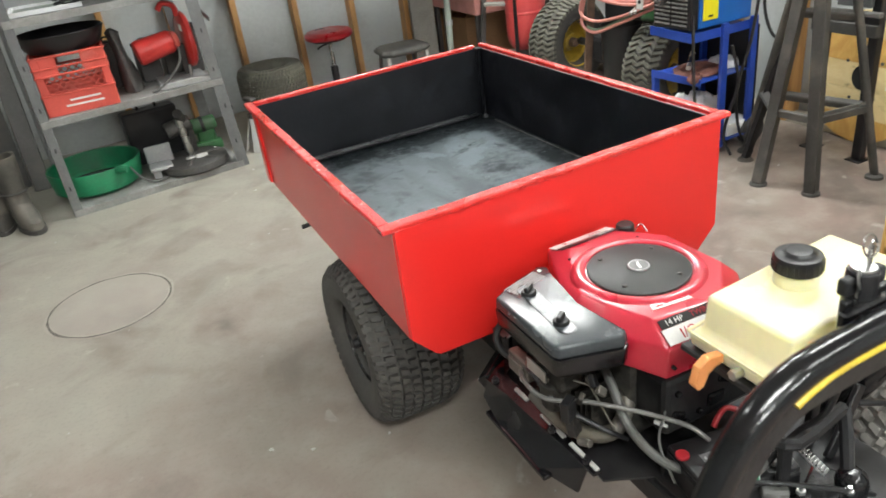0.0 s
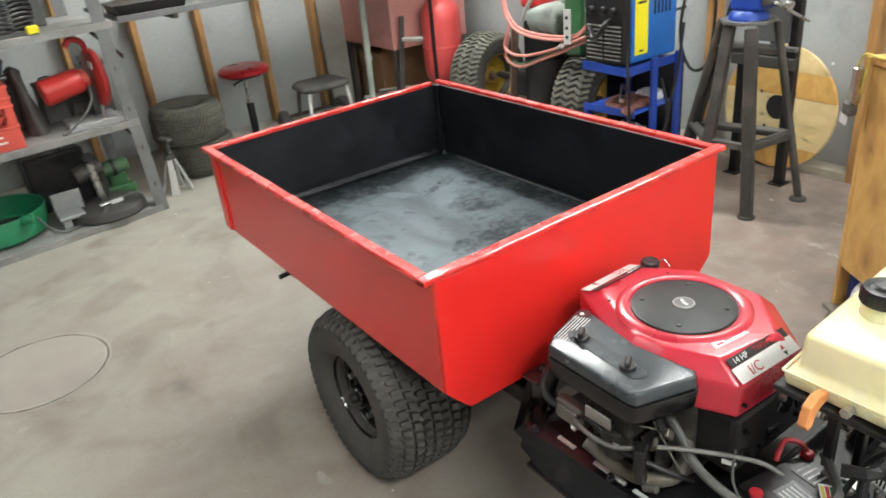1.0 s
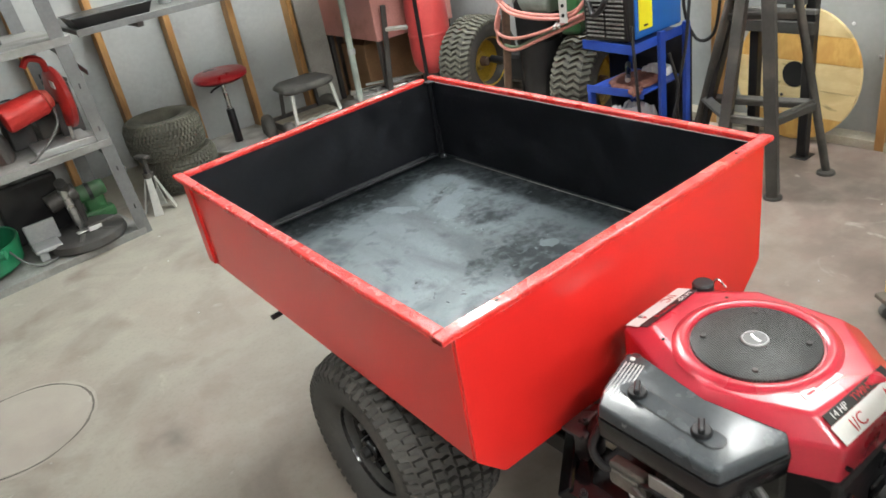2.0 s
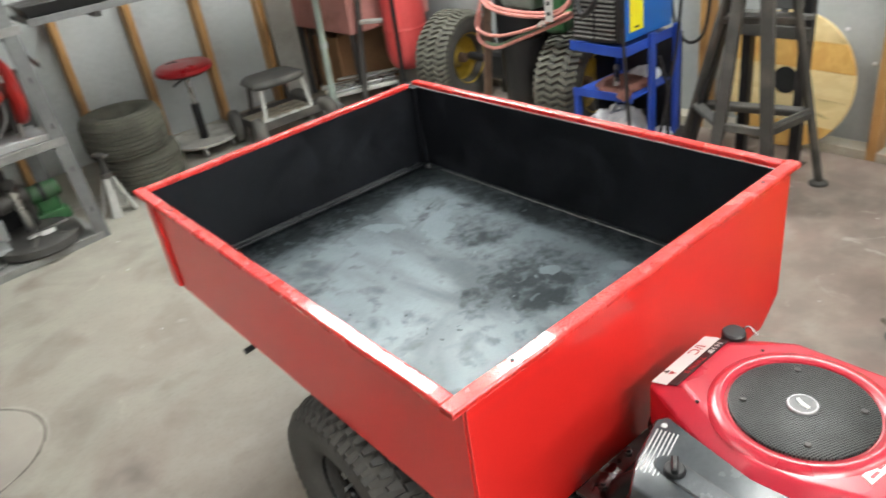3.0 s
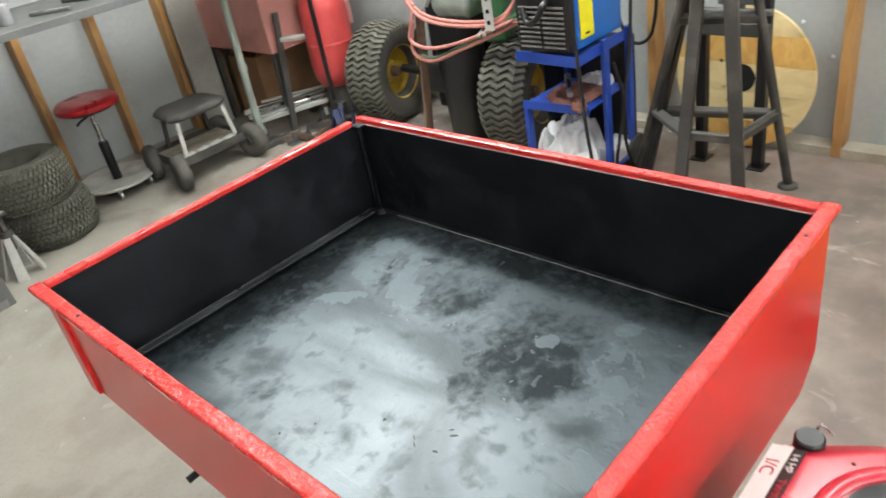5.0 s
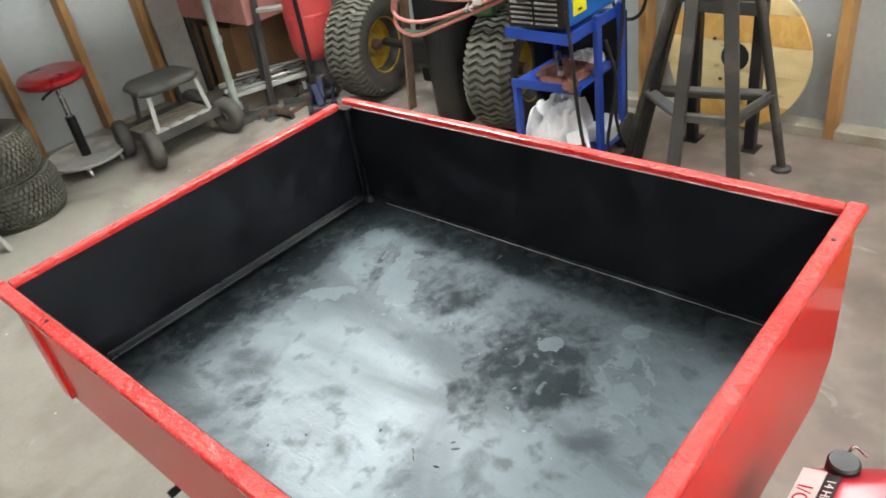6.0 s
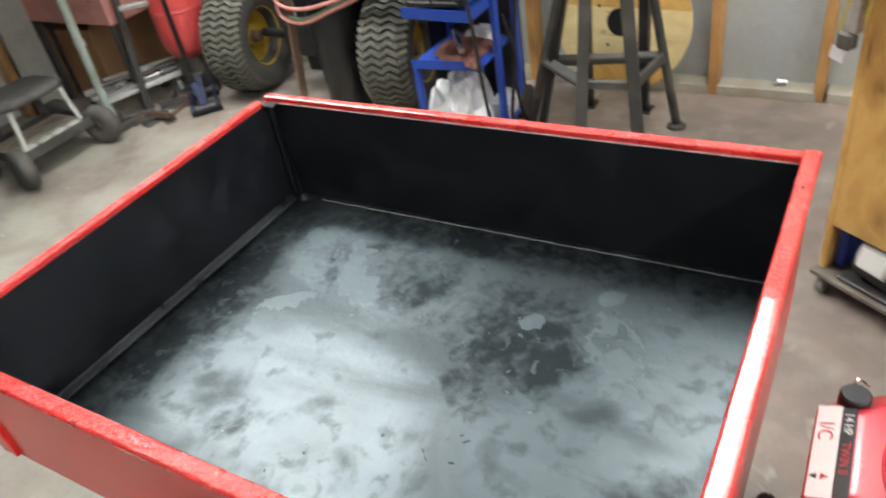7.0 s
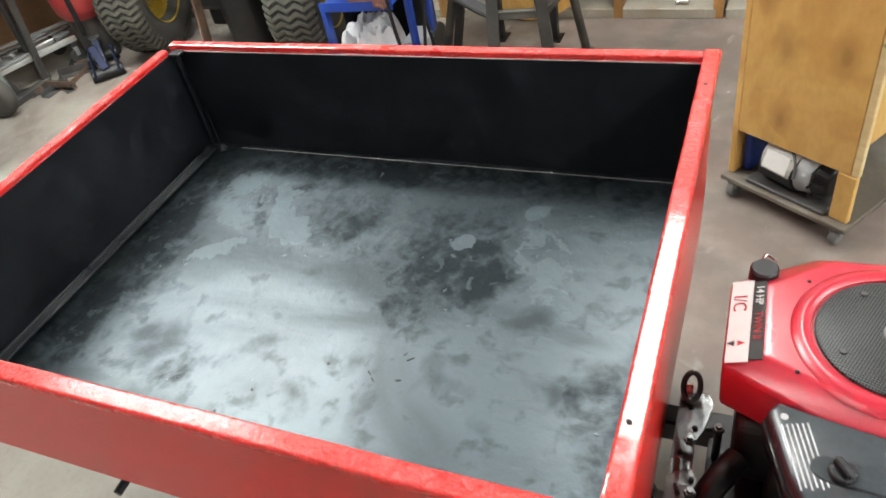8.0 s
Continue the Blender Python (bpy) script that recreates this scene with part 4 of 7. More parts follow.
shell = loft([ring_at(swollen(mid, 0.99), 0.535), [(x, y, 0.613 if y > -0.1 else 0.598) for x, y in mid], ring_at(top, 0.63)])
part("blower_housing", soften(shell, 0.006, 3), ENGINE_RED, engine, "glossy red blower housing", smooth=True)
SC = (0.387, -0.263)
part("collar", lathe([(0.126, 0.627), (0.122, 0.632), (0.112, 0.637), (0.106, 0.637), (0.1, 0.633), (0.0985, 0.62)], 64, (*SC, 0)), ENGINE_RED, engine, smooth=True)
part("screen", lathe([(0, 0.6365), (0.09, 0.636), (0.0955, 0.634), (0.097, 0.625)], 64, (*SC, 0)), SCREEN, engine, "round black perforated screen", smooth=True)
emblem = part("emblem", lathe([(0, 0.6395), (0.02, 0.6395), (0.0215, 0.636)], 32, (*SC, 0)), LABEL_GREY, engine, "grey emblem disc with a silver ring", smooth=True)
part("emblem_ring", lathe([(0.0175, 0.6394), (0.0178, 0.6404), (0.0195, 0.6404), (0.0205, 0.6388)], 32, (*SC, 0)), EMBLEM, emblem, smooth=True)
part("emblem_mark", prism([(SC[0] - 0.006, SC[1] - 0.01), (SC[0] - 0.001, SC[1] - 0.011), (SC[0] + 0.001, SC[1] - 0.002), (SC[0] + 0.007, SC[1] + 0.009), (SC[0] + 0.003, SC[1] + 0.011), (SC[0] - 0.004, SC[1] + 0.001)], 0.6396, 0.641), WHITE, emblem)
for k in range(4):
    a = 0.55 + k * math.pi / 2
    p = (SC[0] + 0.076 * math.cos(a), SC[1] + 0.076 * math.sin(a))
    part("screen_bolt", cyl((*p, 0.634), (*p, 0.639), 0.0045, n=8, bevel=0.001), DARK_STEEL, engine)


def plate_frame(a, b, c):
    """A frame on a sloping face: origin at the middle of edge a-b, x along it, y towards c."""
    a, b, c = Vector(a), Vector(b), Vector(c)
    o = (a + b) / 2
    x = (b - a).normalized()
    y = (c - o) - x * (c - o).dot(x)
    h = y.length
    y.normalize()
    m = Matrix((x, y, x.cross(y))).transposed().to_4x4()
    m.translation = o
    return m, (b - a).length, h


def housing_label(a, b, c, flip):
    m, w, h = plate_frame(a, b, c)
    h *= 0.98
    def slab(x0, x1, y0, y1, z):
        return moved(box(x0, x1, y0, y1, 0.0008, z, 0.0003), m)
    lab = part("label", slab(-w * 0.49, w * 0.49, 0.003, h * 0.63, 0.0022), WHITE, engine, "silver and black engine label")
    part("label_band", slab(-w * 0.47, w * 0.47, h * 0.64, h * 0.97, 0.0023), LABEL_BLACK, lab)
    letters("power_text", "14 HP", h * 0.29, WHITE, lab, m @ Matrix.Translation((-w * 0.29, h * 0.8, 0.0026)), 0.0003)
    letters("twin_text", "TWIN II", h * 0.29, LABEL_RED, lab, m @ Matrix.Translation((w * 0.08, h * 0.8, 0.0026)), 0.0003)
    letters("model_text", "I/C", h * 0.5, LABEL_RED, lab, m @ Matrix.Translation((-w * 0.2, h * 0.3, 0.0024)), 0.0003)
    for s, mm in ((-1, LABEL_BLACK), (1, LABEL_RED)):
        tri = [(w * 0.25, h * 0.3 + s * 0.002), (w * 0.25 + 0.009, h * 0.3 + s * 0.002), (w * 0.25 + 0.0045, h * 0.3 + s * 0.011)]
        part("mark", moved(prism(tri, 0.0022, 0.0028), m), mm, lab)
    return lab


housing_label((0.293, -0.4535, 0.6), (0.452, -0.4605, 0.6), (0.365, -0.414, 0.6295), 1)
housing_label((0.465, -0.0635, 0.6145), (0.315, -0.065, 0.6145), (0.39, -0.1125, 0.6298), -1)
note = part("label", prism([(0.315, -0.385), (0.395, -0.395), (0.392, -0.378), (0.322, -0.37)], 0.6302, 0.6312), WHITE, engine, "small white warning label")
for k in range(3):
    part("text_bar", prism([(0.325 + 0.02 * k, -0.382), (0.34 + 0.02 * k, -0.384), (0.34 + 0.02 * k, -0.38), (0.325 + 0.02 * k, -0.378)], 0.6312, 0.6315), LABEL_RED, note)
for p in ((0.31, -0.15), (0.47, -0.16), (0.35, -0.36)):
    part("housing_hole", cyl((*p, 0.629), (*p, 0.6308), 0.0028, n=8), HOLE, engine)

# air cleaner with its two knobs in a sunk slot
def capsule(a, b, r, z0, z1):
    a, b = Vector(a), Vector(b)
    t = math.atan2(b.y - a.y, b.x - a.x)
    pts = [(b.x + r * math.cos(t + u), b.y + r * math.sin(t + u)) for u in [math.pi * (k / 10 - 0.5) for k in range(11)]]
    pts += [(a.x - r * math.cos(t + u), a.y - r * math.sin(t + u)) for u in [math.pi * (k / 10 - 0.5) for k in range(11)]]
    return prism(pts, z0, z1)


ac_top = [(0.252, -0.122), (0.268, -0.133), (0.255, -0.176), (0.232, -0.275), (0.253, -0.392), (0.238, -0.402), (0.133, -0.368), (0.128, -0.356), (0.13, -0.17), (0.17, -0.148)]
ac_mid = swollen(ac_top, 1.025)
cover = loft([ring_at(ac_mid, 0.597), ring_at(swollen(ac_top, 1.02), 0.61), ring_at(ac_top, 0.6215)])
air = part("air_cleaner_cover", soften(cover, 0.0045, 3), COVER_GREY, engine, "smoky grey glossy air cleaner cover", smooth=True)
part("air_cleaner_base", soften(loft([ring_at(swollen(ac_mid, 0.9), 0.552), ring_at(swollen(ac_mid, 0.99), 0.56), ring_at(swollen(ac_mid, 1.02), 0.596)]), 0.004), BLACK_GLOSS, engine, smooth=True)
part("knob_slot", capsule((0.188, -0.183), (0.176, -0.333), 0.0165, 0.619, 0.6222), BLACK_PLASTIC, air)
part("slot_floor", capsule((0.188, -0.183), (0.176, -0.333), 0.0145, 0.6185, 0.6228), COVER_GREY, air)
for x, y in ((0.185, -0.198), (0.177, -0.313)):
    knob = merge(cyl((x, y, 0.622), (x, y, 0.63), 0.015, 0.0135, 18, 0.002), moved(box(-0.013, 0.013, -0.0045, 0.0045, 0.0, 0.011, 0.002), pose(x, y, 0.629, 0, 0, 35)))
    part("knob", knob, BLACK_PLASTIC, air)
for k in range(6):
    part("text_bar", moved(box(-0.043 + 0.003 * (k % 2), 0.041, -0.001, 0.001, 0, 0.0005), pose(0.196 + 0.0017 * k, -0.1475 - 0.0054 * k, 0.6214, 0, 0, 15.7)), PRINT, air)
part("roundel", cyl((0.247, -0.139, 0.621), (0.247, -0.139, 0.6221), 0.0045, n=14), PRINT, air)
# block, shrouds, carburettor and pipes
part("shroud", box(0.285, 0.53, -0.455, -0.09, 0.41, 0.534, 0.012, 2), BLACK_SATIN, engine, smooth=False)
part("block", merge(box(0.27, 0.46, -0.38, -0.14, 0.356, 0.53, 0.015, 2), cyl((0.19, -0.25, 0.45), (0.3, -0.25, 0.45), 0.034, 0.044, 18, 0.006)), GREASY, engine, "greasy cast engine block", smooth=True)
for k in range(6):
    part("cooling_fin", box(0.2, 0.27, -0.36 + 0.016 * k, -0.357 + 0.016 * k, 0.39, 0.46 + 0.004 * (k % 3), 0.0008), GREASY, engine)
lumps = random.Random(21)
for k in range(16):
    x, y, z = lumps.uniform(0.14, 0.26), lumps.uniform(-0.39, -0.2), lumps.uniform(0.385, 0.53)
    s = lumps.uniform(0.006, 0.015)
    if k % 2:
        part("fitting", moved(cyl((0, 0, -s), (0, 0, s), s * 0.7, s * 0.55, 10, 0.0012), Matrix.Translation((x, y, z)) @ pose(0, 0, 0, lumps.uniform(0, 90), lumps.uniform(0, 90), 0)), (GREASY, CAST, STEEL)[k % 3], engine)
    else:
        part("bracket", moved(box(-s, s, -s * 0.6, s * 0.6, -s * 1.4, s * 1.4, 0.002), Matrix.Translation((x, y, z)) @ pose(0, 0, 0, lumps.uniform(-40, 40), lumps.uniform(-40, 40), 30)), (GREASY, BLACK_SATIN, CAST)[k % 3], engine)
part("fuel_line", tube([(0.16, -0.2, 0.46), (0.14, -0.26, 0.5), (0.15, -0.33, 0.47), (0.2, -0.39, 0.43), (0.24, -0.41, 0.4)], 0.005, 8, 6), BLACK_PLASTIC, engine, smooth=True)
carb = part("carburettor", merge(box(0.15, 0.2, -0.34, -0.255, 0.49, 0.545, 0.01, 2), cyl((0.165, -0.3, 0.44), (0.165, -0.3, 0.5), 0.026, 0.03, 18, 0.006), cyl((0.14, -0.28, 0.52), (0.16, -0.28, 0.52), 0.01, n=10)), GREASY, engine, "greasy carburettor body", smooth=False)
part("choke_lever", box(0.138, 0.142, -0.31, -0.25, 0.505, 0.53, 0.001), STEEL, carb)
part("linkage", cyl((0.15, -0.3, 0.52), (0.2, -0.37, 0.51), 0.0018, n=6), CAST, carb)
part("intake_pipe", tube([(0.155, -0.24, 0.43), (0.165, -0.31, 0.408), (0.19, -0.36, 0.4), (0.23, -0.385, 0.405), (0.27, -0.37, 0.43), (0.29, -0.35, 0.46)], 0.015, 12, 5), CAST, engine, "dusty grey intake pipe", smooth=True)
part("fuel_pump", merge(box(0.145, 0.17, -0.235, -0.165, 0.45, 0.495, 0.006, 2), box(0.14, 0.146, -0.225, -0.175, 0.458, 0.488, 0.002)), CAST, engine, "pale cast fuel pump")
part("breather_hose", tube([(0.16, -0.15, 0.56), (0.135, -0.145, 0.52), (0.14, -0.16, 0.485), (0.16, -0.18, 0.475)], 0.007, 10, 6), BLACK_PLASTIC, engine, smooth=True)
part("throttle_cable", tube([(0.15, -0.2, 0.47), (0.122, -0.27, 0.488), (0.128, -0.33, 0.49), (0.179, -0.375, 0.49), (0.234, -0.424, 0.48), (0.275, -0.465, 0.47), (0.299, -0.502, 0.465), (0.313, -0.53, 0.45)], 0.0042, 10, 6), HOSE_PALE, engine, "grey throttle cable sleeve", smooth=True)
part("vent_hose", tube([(0.25, -0.33, 0.51), (0.238, -0.375, 0.49), (0.232, -0.415, 0.45), (0.232, -0.461, 0.43), (0.248, -0.497, 0.41), (0.277, -0.514, 0.391), (0.31, -0.52, 0.384)], 0.0085, 10, 6), HOSE_GREY, engine, smooth=True)
baffle_rng = random.Random(5)
for k in range(5):
    x, z, w = baffle_rng.uniform(0.31, 0.5), baffle_rng.uniform(0.43, 0.51), baffle_rng.uniform(0.012, 0.026)
    part("baffle", moved(box(-w, w, -0.0045, 0.004, -w * 0.7, w * 0.7, 0.005, 2), pose(x, -0.4555, z, 0, baffle_rng.uniform(-30, 30), 0)), BLACK_GLOSS, engine)
part("plug_wire", tube([(0.28, -0.46, 0.48), (0.25, -0.48, 0.44), (0.25, -0.52, 0.38)], 0.0025, 6, 6), HOSE_GREY, engine)
part("governor_rod", cyl((0.19, -0.36, 0.53), (0.225, -0.4, 0.41), 0.0022, n=6), CAST, engine)
part("spark_plug", merge(cyl((0.275, -0.44, 0.445), (0.281, -0.455, 0.445), 0.0045, n=10), cyl((0.281, -0.455, 0.445), (0.284, -0.462, 0.445), 0.003, n=8)), WHITE, engine)
part("side_bolt", cyl((0.3, -0.46, 0.56), (0.3, -0.452, 0.56), 0.0035, n=8), HOLE, engine)
part("shroud_bolt", cyl((0.41, -0.466, 0.52), (0.41, -0.455, 0.52), 0.006, n=6), STEEL, engine)
for x, z in ((0.31, 0.5), (0.36, 0.44), (0.44, 0.5), (0.33, 0.43), (0.47, 0.45)):
    part("shroud_screw", cyl((x, -0.462, z), (x, -0.454, z), 0.006, n=6, bevel=0.001), BLACK_GLOSS, engine)
part("oil_filler", cyl((0.484, -0.104, 0.42), (0.484, -0.104, 0.61), 0.014, n=16), BLACK_SATIN, engine)
part("oil_cap", lathe([(0, 0.634), (0.0165, 0.634), (0.019, 0.631), (0.0195, 0.612), (0.015, 0.609)], 20, (0.484, -0.104, 0)), BLACK_PLASTIC, engine, "ribbed black oil cap", smooth=True)
part("dipstick_wire", tube([(0.47, -0.1, 0.606), (0.466, -0.085, 0.62), (0.475, -0.075, 0.606)], 0.002, 6, 5), STEEL, engine)
part("dipstick_wire", tube([(0.512, -0.1, 0.606), (0.525, -0.105, 0.62), (0.53, -0.12, 0.606)], 0.002, 6, 5), STEEL, engine)
part("exhaust_elbow", tube([(0.28, -0.1, 0.47), (0.24, -0.075, 0.46), (0.23, -0.06, 0.42), (0.24, -0.05, 0.38)], 0.018, 12, 5), BLACK_SATIN, engine, smooth=True)

# ---- battery, fuel tank, handle hoop ----
battery = thing("battery", (0.345, -0.55, 0.366), -10, "black starter battery with red dot and labels", "battery")
part("case", box(-0.085, 0.085, -0.065, 0.065, 0.0, 0.05, 0.005, 2), BLACK_PLASTIC, battery)
lid = part("lid", box(-0.083, 0.083, -0.063, 0.063, 0.05, 0.062, 0.004, 2), BLACK_PLASTIC, battery)
part("label", box(-0.05, 0.0, -0.045, 0.02, 0.062, 0.0632), LABEL_GREY, lid, "grey printed label")
for k in range(5):
    part("text_bar", box(-0.046 + 0.009 * k, -0.042 + 0.009 * k, -0.04, 0.012, 0.0632, 0.0636), PRINT, lid)
part("label", box(0.015, 0.06, -0.01, 0.04, 0.062, 0.0632), LABEL_BLACK, lid, "black printed label")
for k in range(4):
    part("text_bar", box(0.02, 0.055 - 0.006 * (k % 2), -0.005 + 0.011 * k, -0.001 + 0.011 * k, 0.0632, 0.0636), PRINT, lid)
part("red_dot", cyl((-0.075, 0.03, 0.06), (-0.075, 0.03, 0.067), 0.012, n=16, bevel=0.002), LABEL_RED, lid)
for s, mm in ((0.05, LABEL_RED), (-0.045, STEEL)):
    part("terminal", box(0.055, 0.073, s - 0.012, s + 0.006, 0.062, 0.075, 0.002), mm, battery)
part("red_cable", tube([(0.064, 0.045, 0.07), (0.06, 0.06, 0.085), (0.04, 0.075, 0.09), (0.02, 0.07, 0.08), (0.01, 0.066, 0.065)], 0.005, 10, 6), LABEL_RED, battery, "red battery cable", smooth=True)
tank = thing("fuel_tank", label="milky yellow plastic fuel tank with black cap", category="fuel tank")
tank_poly = [(0.262, -0.555), (0.532, -0.535), (0.54, -0.69), (0.264, -0.7)]
low_poly = [(0.245, -0.54), (0.545, -0.518), (0.553, -0.7), (0.246, -0.71)]
part("body", soften(loft([ring_at(swollen(low_poly, 0.97), 0.69), ring_at(low_poly, 0.702), ring_at(low_poly, 0.714), ring_at(swollen(tank_poly, 1.03), 0.722), ring_at(tank_poly, 0.778)]), 0.008, 3), TANK, tank, smooth=True)
part("mould_line", tube([(x, y, 0.716) for x, y in swollen(low_poly, 1.0)] + [(*low_poly[0], 0.716)], 0.0025, 6, 1), TANK, tank)
part("neck", cyl((0.38, -0.603, 0.77), (0.38, -0.603, 0.8), 0.03, n=28, bevel=0.004), TANK, tank, smooth=True)
cap = part("cap", lathe([(0, 0.83), (0.017, 0.828), (0.02, 0.825), (0.023, 0.823), (0.031, 0.822), (0.0335, 0.816), (0.033, 0.8), (0.029, 0.798)], 36, (0.38, -0.603, 0)), BLACK_PLASTIC, tank, "ribbed black screw cap", smooth=True)
for k in range(24):
    a = 2 * math.pi * k / 24
    part("cap_rib", box(-0.0015, 0.0015, 0.0325, 0.0342, 0.801, 0.816), BLACK_PLASTIC, cap).matrix_basis = pose(0.38, -0.603, 0, 0, 0, math.degrees(a))
part("bracket", box(0.24, 0.55, -0.708, -0.53, 0.678, 0.689, 0.002), BLACK_SATIN, tank, "black steel tray under the tank")
part("bracket_leg", box(0.4, 0.42, -0.56, -0.545, 0.44, 0.678, 0.002), BLACK_SATIN, tank)
part("bracket_leg", box(0.52, 0.54, -0.56, -0.545, 0.366, 0.678, 0.002), BLACK_SATIN, tank)
lever = [(0.25, 0.712), (0.222, 0.716), (0.204, 0.706), (0.196, 0.678), (0.203, 0.668), (0.214, 0.671), (0.219, 0.692), (0.232, 0.7), (0.25, 0.699)]
lever_bm = loft([[(x, -0.594, z) for x, z in lever], [(x, -0.608, z) for x, z in lever]])
part("valve", soften(lever_bm, 0.002, 2), ORANGE, tank, "orange fuel shut-off lever")
part("valve_nut", cyl((0.245, -0.64, 0.704), (0.228, -0.64, 0.704), 0.008, n=6, bevel=0.001), STEEL, tank)

hoop = [(0.008, -0.78, 0.33), (0.02, -0.78, 0.5), (0.043, -0.78, 0.64), (0.078, -0.78, 0.725), (0.116, -0.78, 0.78), (0.168, -0.78, 0.814), (0.235, -0.78, 0.826), (0.4, -0.78, 0.83), (0.56, -0.78, 0.826), (0.63, -0.78, 0.79), (0.66, -0.78, 0.71), (0.67, -0.78, 0.33)]
part("handle_hoop", tube([(x - 0.012, y, z + 0.002) for x, y, z in hoop], 0.02, 20, 6), BLACK_GLOSS, cart, "thick glossy black hoop with a yellow stripe", smooth=True)
part("hoop_stripe", tube([(0.15, -0.7988, 0.8), (0.175, -0.799, 0.811), (0.22, -0.7992, 0.821), (0.32, -0.7995, 0.825), (0.42, -0.7995, 0.826)], 0.004, 8, 5, r2=0.004), STRIPE, cart, "worn yellow stripe", smooth=True)
web = []
path = smooth_line([Vector(p) for p in hoop[1:9]], 5)
for p, q in zip(path, path[1:]):
    d = (q - p).normalized()
    inner = Vector((d.z, 0, -d.x))
    web.append([(p + inner * 0.012 + Vector((-0.012, -0.004, 0))), (p + inner * 0.06 + Vector((-0.012, -0.004, 0))), (p + inner * 0.06 + Vector((-0.012, 0.003, 0))), (p + inner * 0.012 + Vector((-0.012, 0.003, 0)))])
part("hoop_web", loft(web), BLACK_SATIN, cart, "dark plate welded inside the hoop")
part("hoop_flange", box(0.13, 0.55, -0.768, -0.76, 0.765, 0.812, 0.002), BLACK_GLOSS, cart)
# dash plate with the ignition switch
part("dash_plate", box(0.27, 0.4, -0.758, -0.745, 0.785, 0.845, 0.003), BLACK_GLOSS, cart)
switch = thing("ignition_switch", (0.322, -0.735, 0.845), 0, "black ignition switch with silver face and keys", "ignition switch")
part("barrel", cyl((0, 0, -0.03), (0, 0, 0.035), 0.02, 0.018, 20, 0.003), BLACK_PLASTIC, switch)
part("face", cyl((0, 0, 0.034), (0, 0, 0.038), 0.015, n=20, bevel=0.001), STEEL, switch)
part("key", merge(moved(lathe([(0.006, -0.001), (0.013, -0.001), (0.013, 0.001), (0.006, 0.001)], 20, closed=True), pose(0, -0.006, 0.062, 90, 0, 20)), box(-0.003, 0.003, -0.007, -0.005, 0.036, 0.052)), STEEL, switch, "small steel key")
for sx in (-1, 1):
    part("wing", moved(box(0.014, 0.034, -0.008, 0.008, 0.008, 0.03, 0.004, 2), pose(0, 0, 0, 0, 0, 90 - 90 * sx)), BLACK_PLASTIC, switch)
part("key", merge(moved(lathe([(0.004, -0.001), (0.014, -0.001), (0.014, 0.001), (0.004, 0.001)], 20, closed=True), pose(-0.016, -0.008, 0.03, 80, 0, 30)), box(-0.019, -0.014, -0.0095, -0.0075, -0.015, 0.018)), STEEL, switch, "small steel key")
part("key_ring", tube([(0.012 * math.cos(a), -0.004 + 0.004 * math.sin(a), 0.066 + 0.013 * math.sin(a)) for a in [k * 0.4 for k in range(16)]], 0.0012, 6, 2), STEEL, switch)
part("ignition_bracket", box(-0.03, 0.05, -0.006, 0.004, -0.075, 0.0, 0.002), BLACK_SATIN, switch)
# controls between hoop and engine
part("cross_plate", box(0.26, 0.56, -0.482, -0.472, 0.366, 0.4, 0.002), BLACK_SATIN, cart)
part("steering_arm", tube([(0.58, -0.53, 0.367), (0.6, -0.545, 0.41), (0.65, -0.58, 0.5), (0.71, -0.6, 0.58)], 0.026, 14, 4), BLACK_GLOSS, cart, smooth=True)
part("bent_bar", tube([(0.35, -0.6, 0.5), (0.38, -0.64, 0.503), (0.49, -0.625, 0.503), (0.5, -0.63, 0.495), (0.475, -0.665, 0.42), (0.465, -0.68, 0.366)], 0.011, 8, 3), BLACK_SATIN, cart)
part("upright_strap", beam((0.372, -0.63, 0.366), (0.37, -0.628, 0.5), 0.026, 0.01), BLACK_SATIN, cart)
part("pedal_arm", beam((0.52, -0.6, 0.367), (0.6, -0.585, 0.48), 0.022, 0.01), BLACK_SATIN, cart)
part("pedal_rod", cyl((0.6, -0.585, 0.44), (0.72, -0.64, 0.42), 0.006, n=10), BLACK_SATIN, cart)
part("pedal_dome", lathe([(0, 0.03), (0.012, 0.028), (0.022, 0.018), (0.026, 0.004), (0.026, -0.03), (0, -0.03)], 24, (0.475, -0.675, 0.397)), BLACK_GLOSS, cart, smooth=True)
part("control_bracket", moved(box(-0.06, 0.05, -0.03, 0.03, 0.0, 0.035, 0.006, 2), pose(0.43, -0.66, 0.366, 0, 0, 25)), BLACK_GLOSS, cart)
part("return_spring", tube([(0.425 + 0.0002 * k + 0.0075 * math.cos(k * 1.05), -0.612 - 0.0009 * k, 0.452 - 0.0005 * k + 0.0075 * math.sin(k * 1.05)) for k in range(52)], 0.0014, 5, 1), STEEL, cart, "coil return spring")
part("wiring", tube([(0.41, -0.545, 0.46), (0.39, -0.57, 0.45), (0.36, -0.6, 0.44), (0.31, -0.6, 0.438), (0.28, -0.57, 0.435)], 0.0085, 8, 6), HOSE_GREY, cart, smooth=True)
part("wiring", tube([(0.36, -0.6, 0.43), (0.4, -0.62, 0.5), (0.38, -0.68, 0.6), (0.33, -0.735, 0.78)], 0.005, 8, 6), BLACK_PLASTIC, cart, smooth=True)
part("wiring", tube([(0.3, -0.6, 0.43), (0.33, -0.64, 0.45), (0.42, -0.68, 0.42), (0.5, -0.7, 0.38)], 0.004, 8, 6), BLACK_PLASTIC, cart, smooth=True)
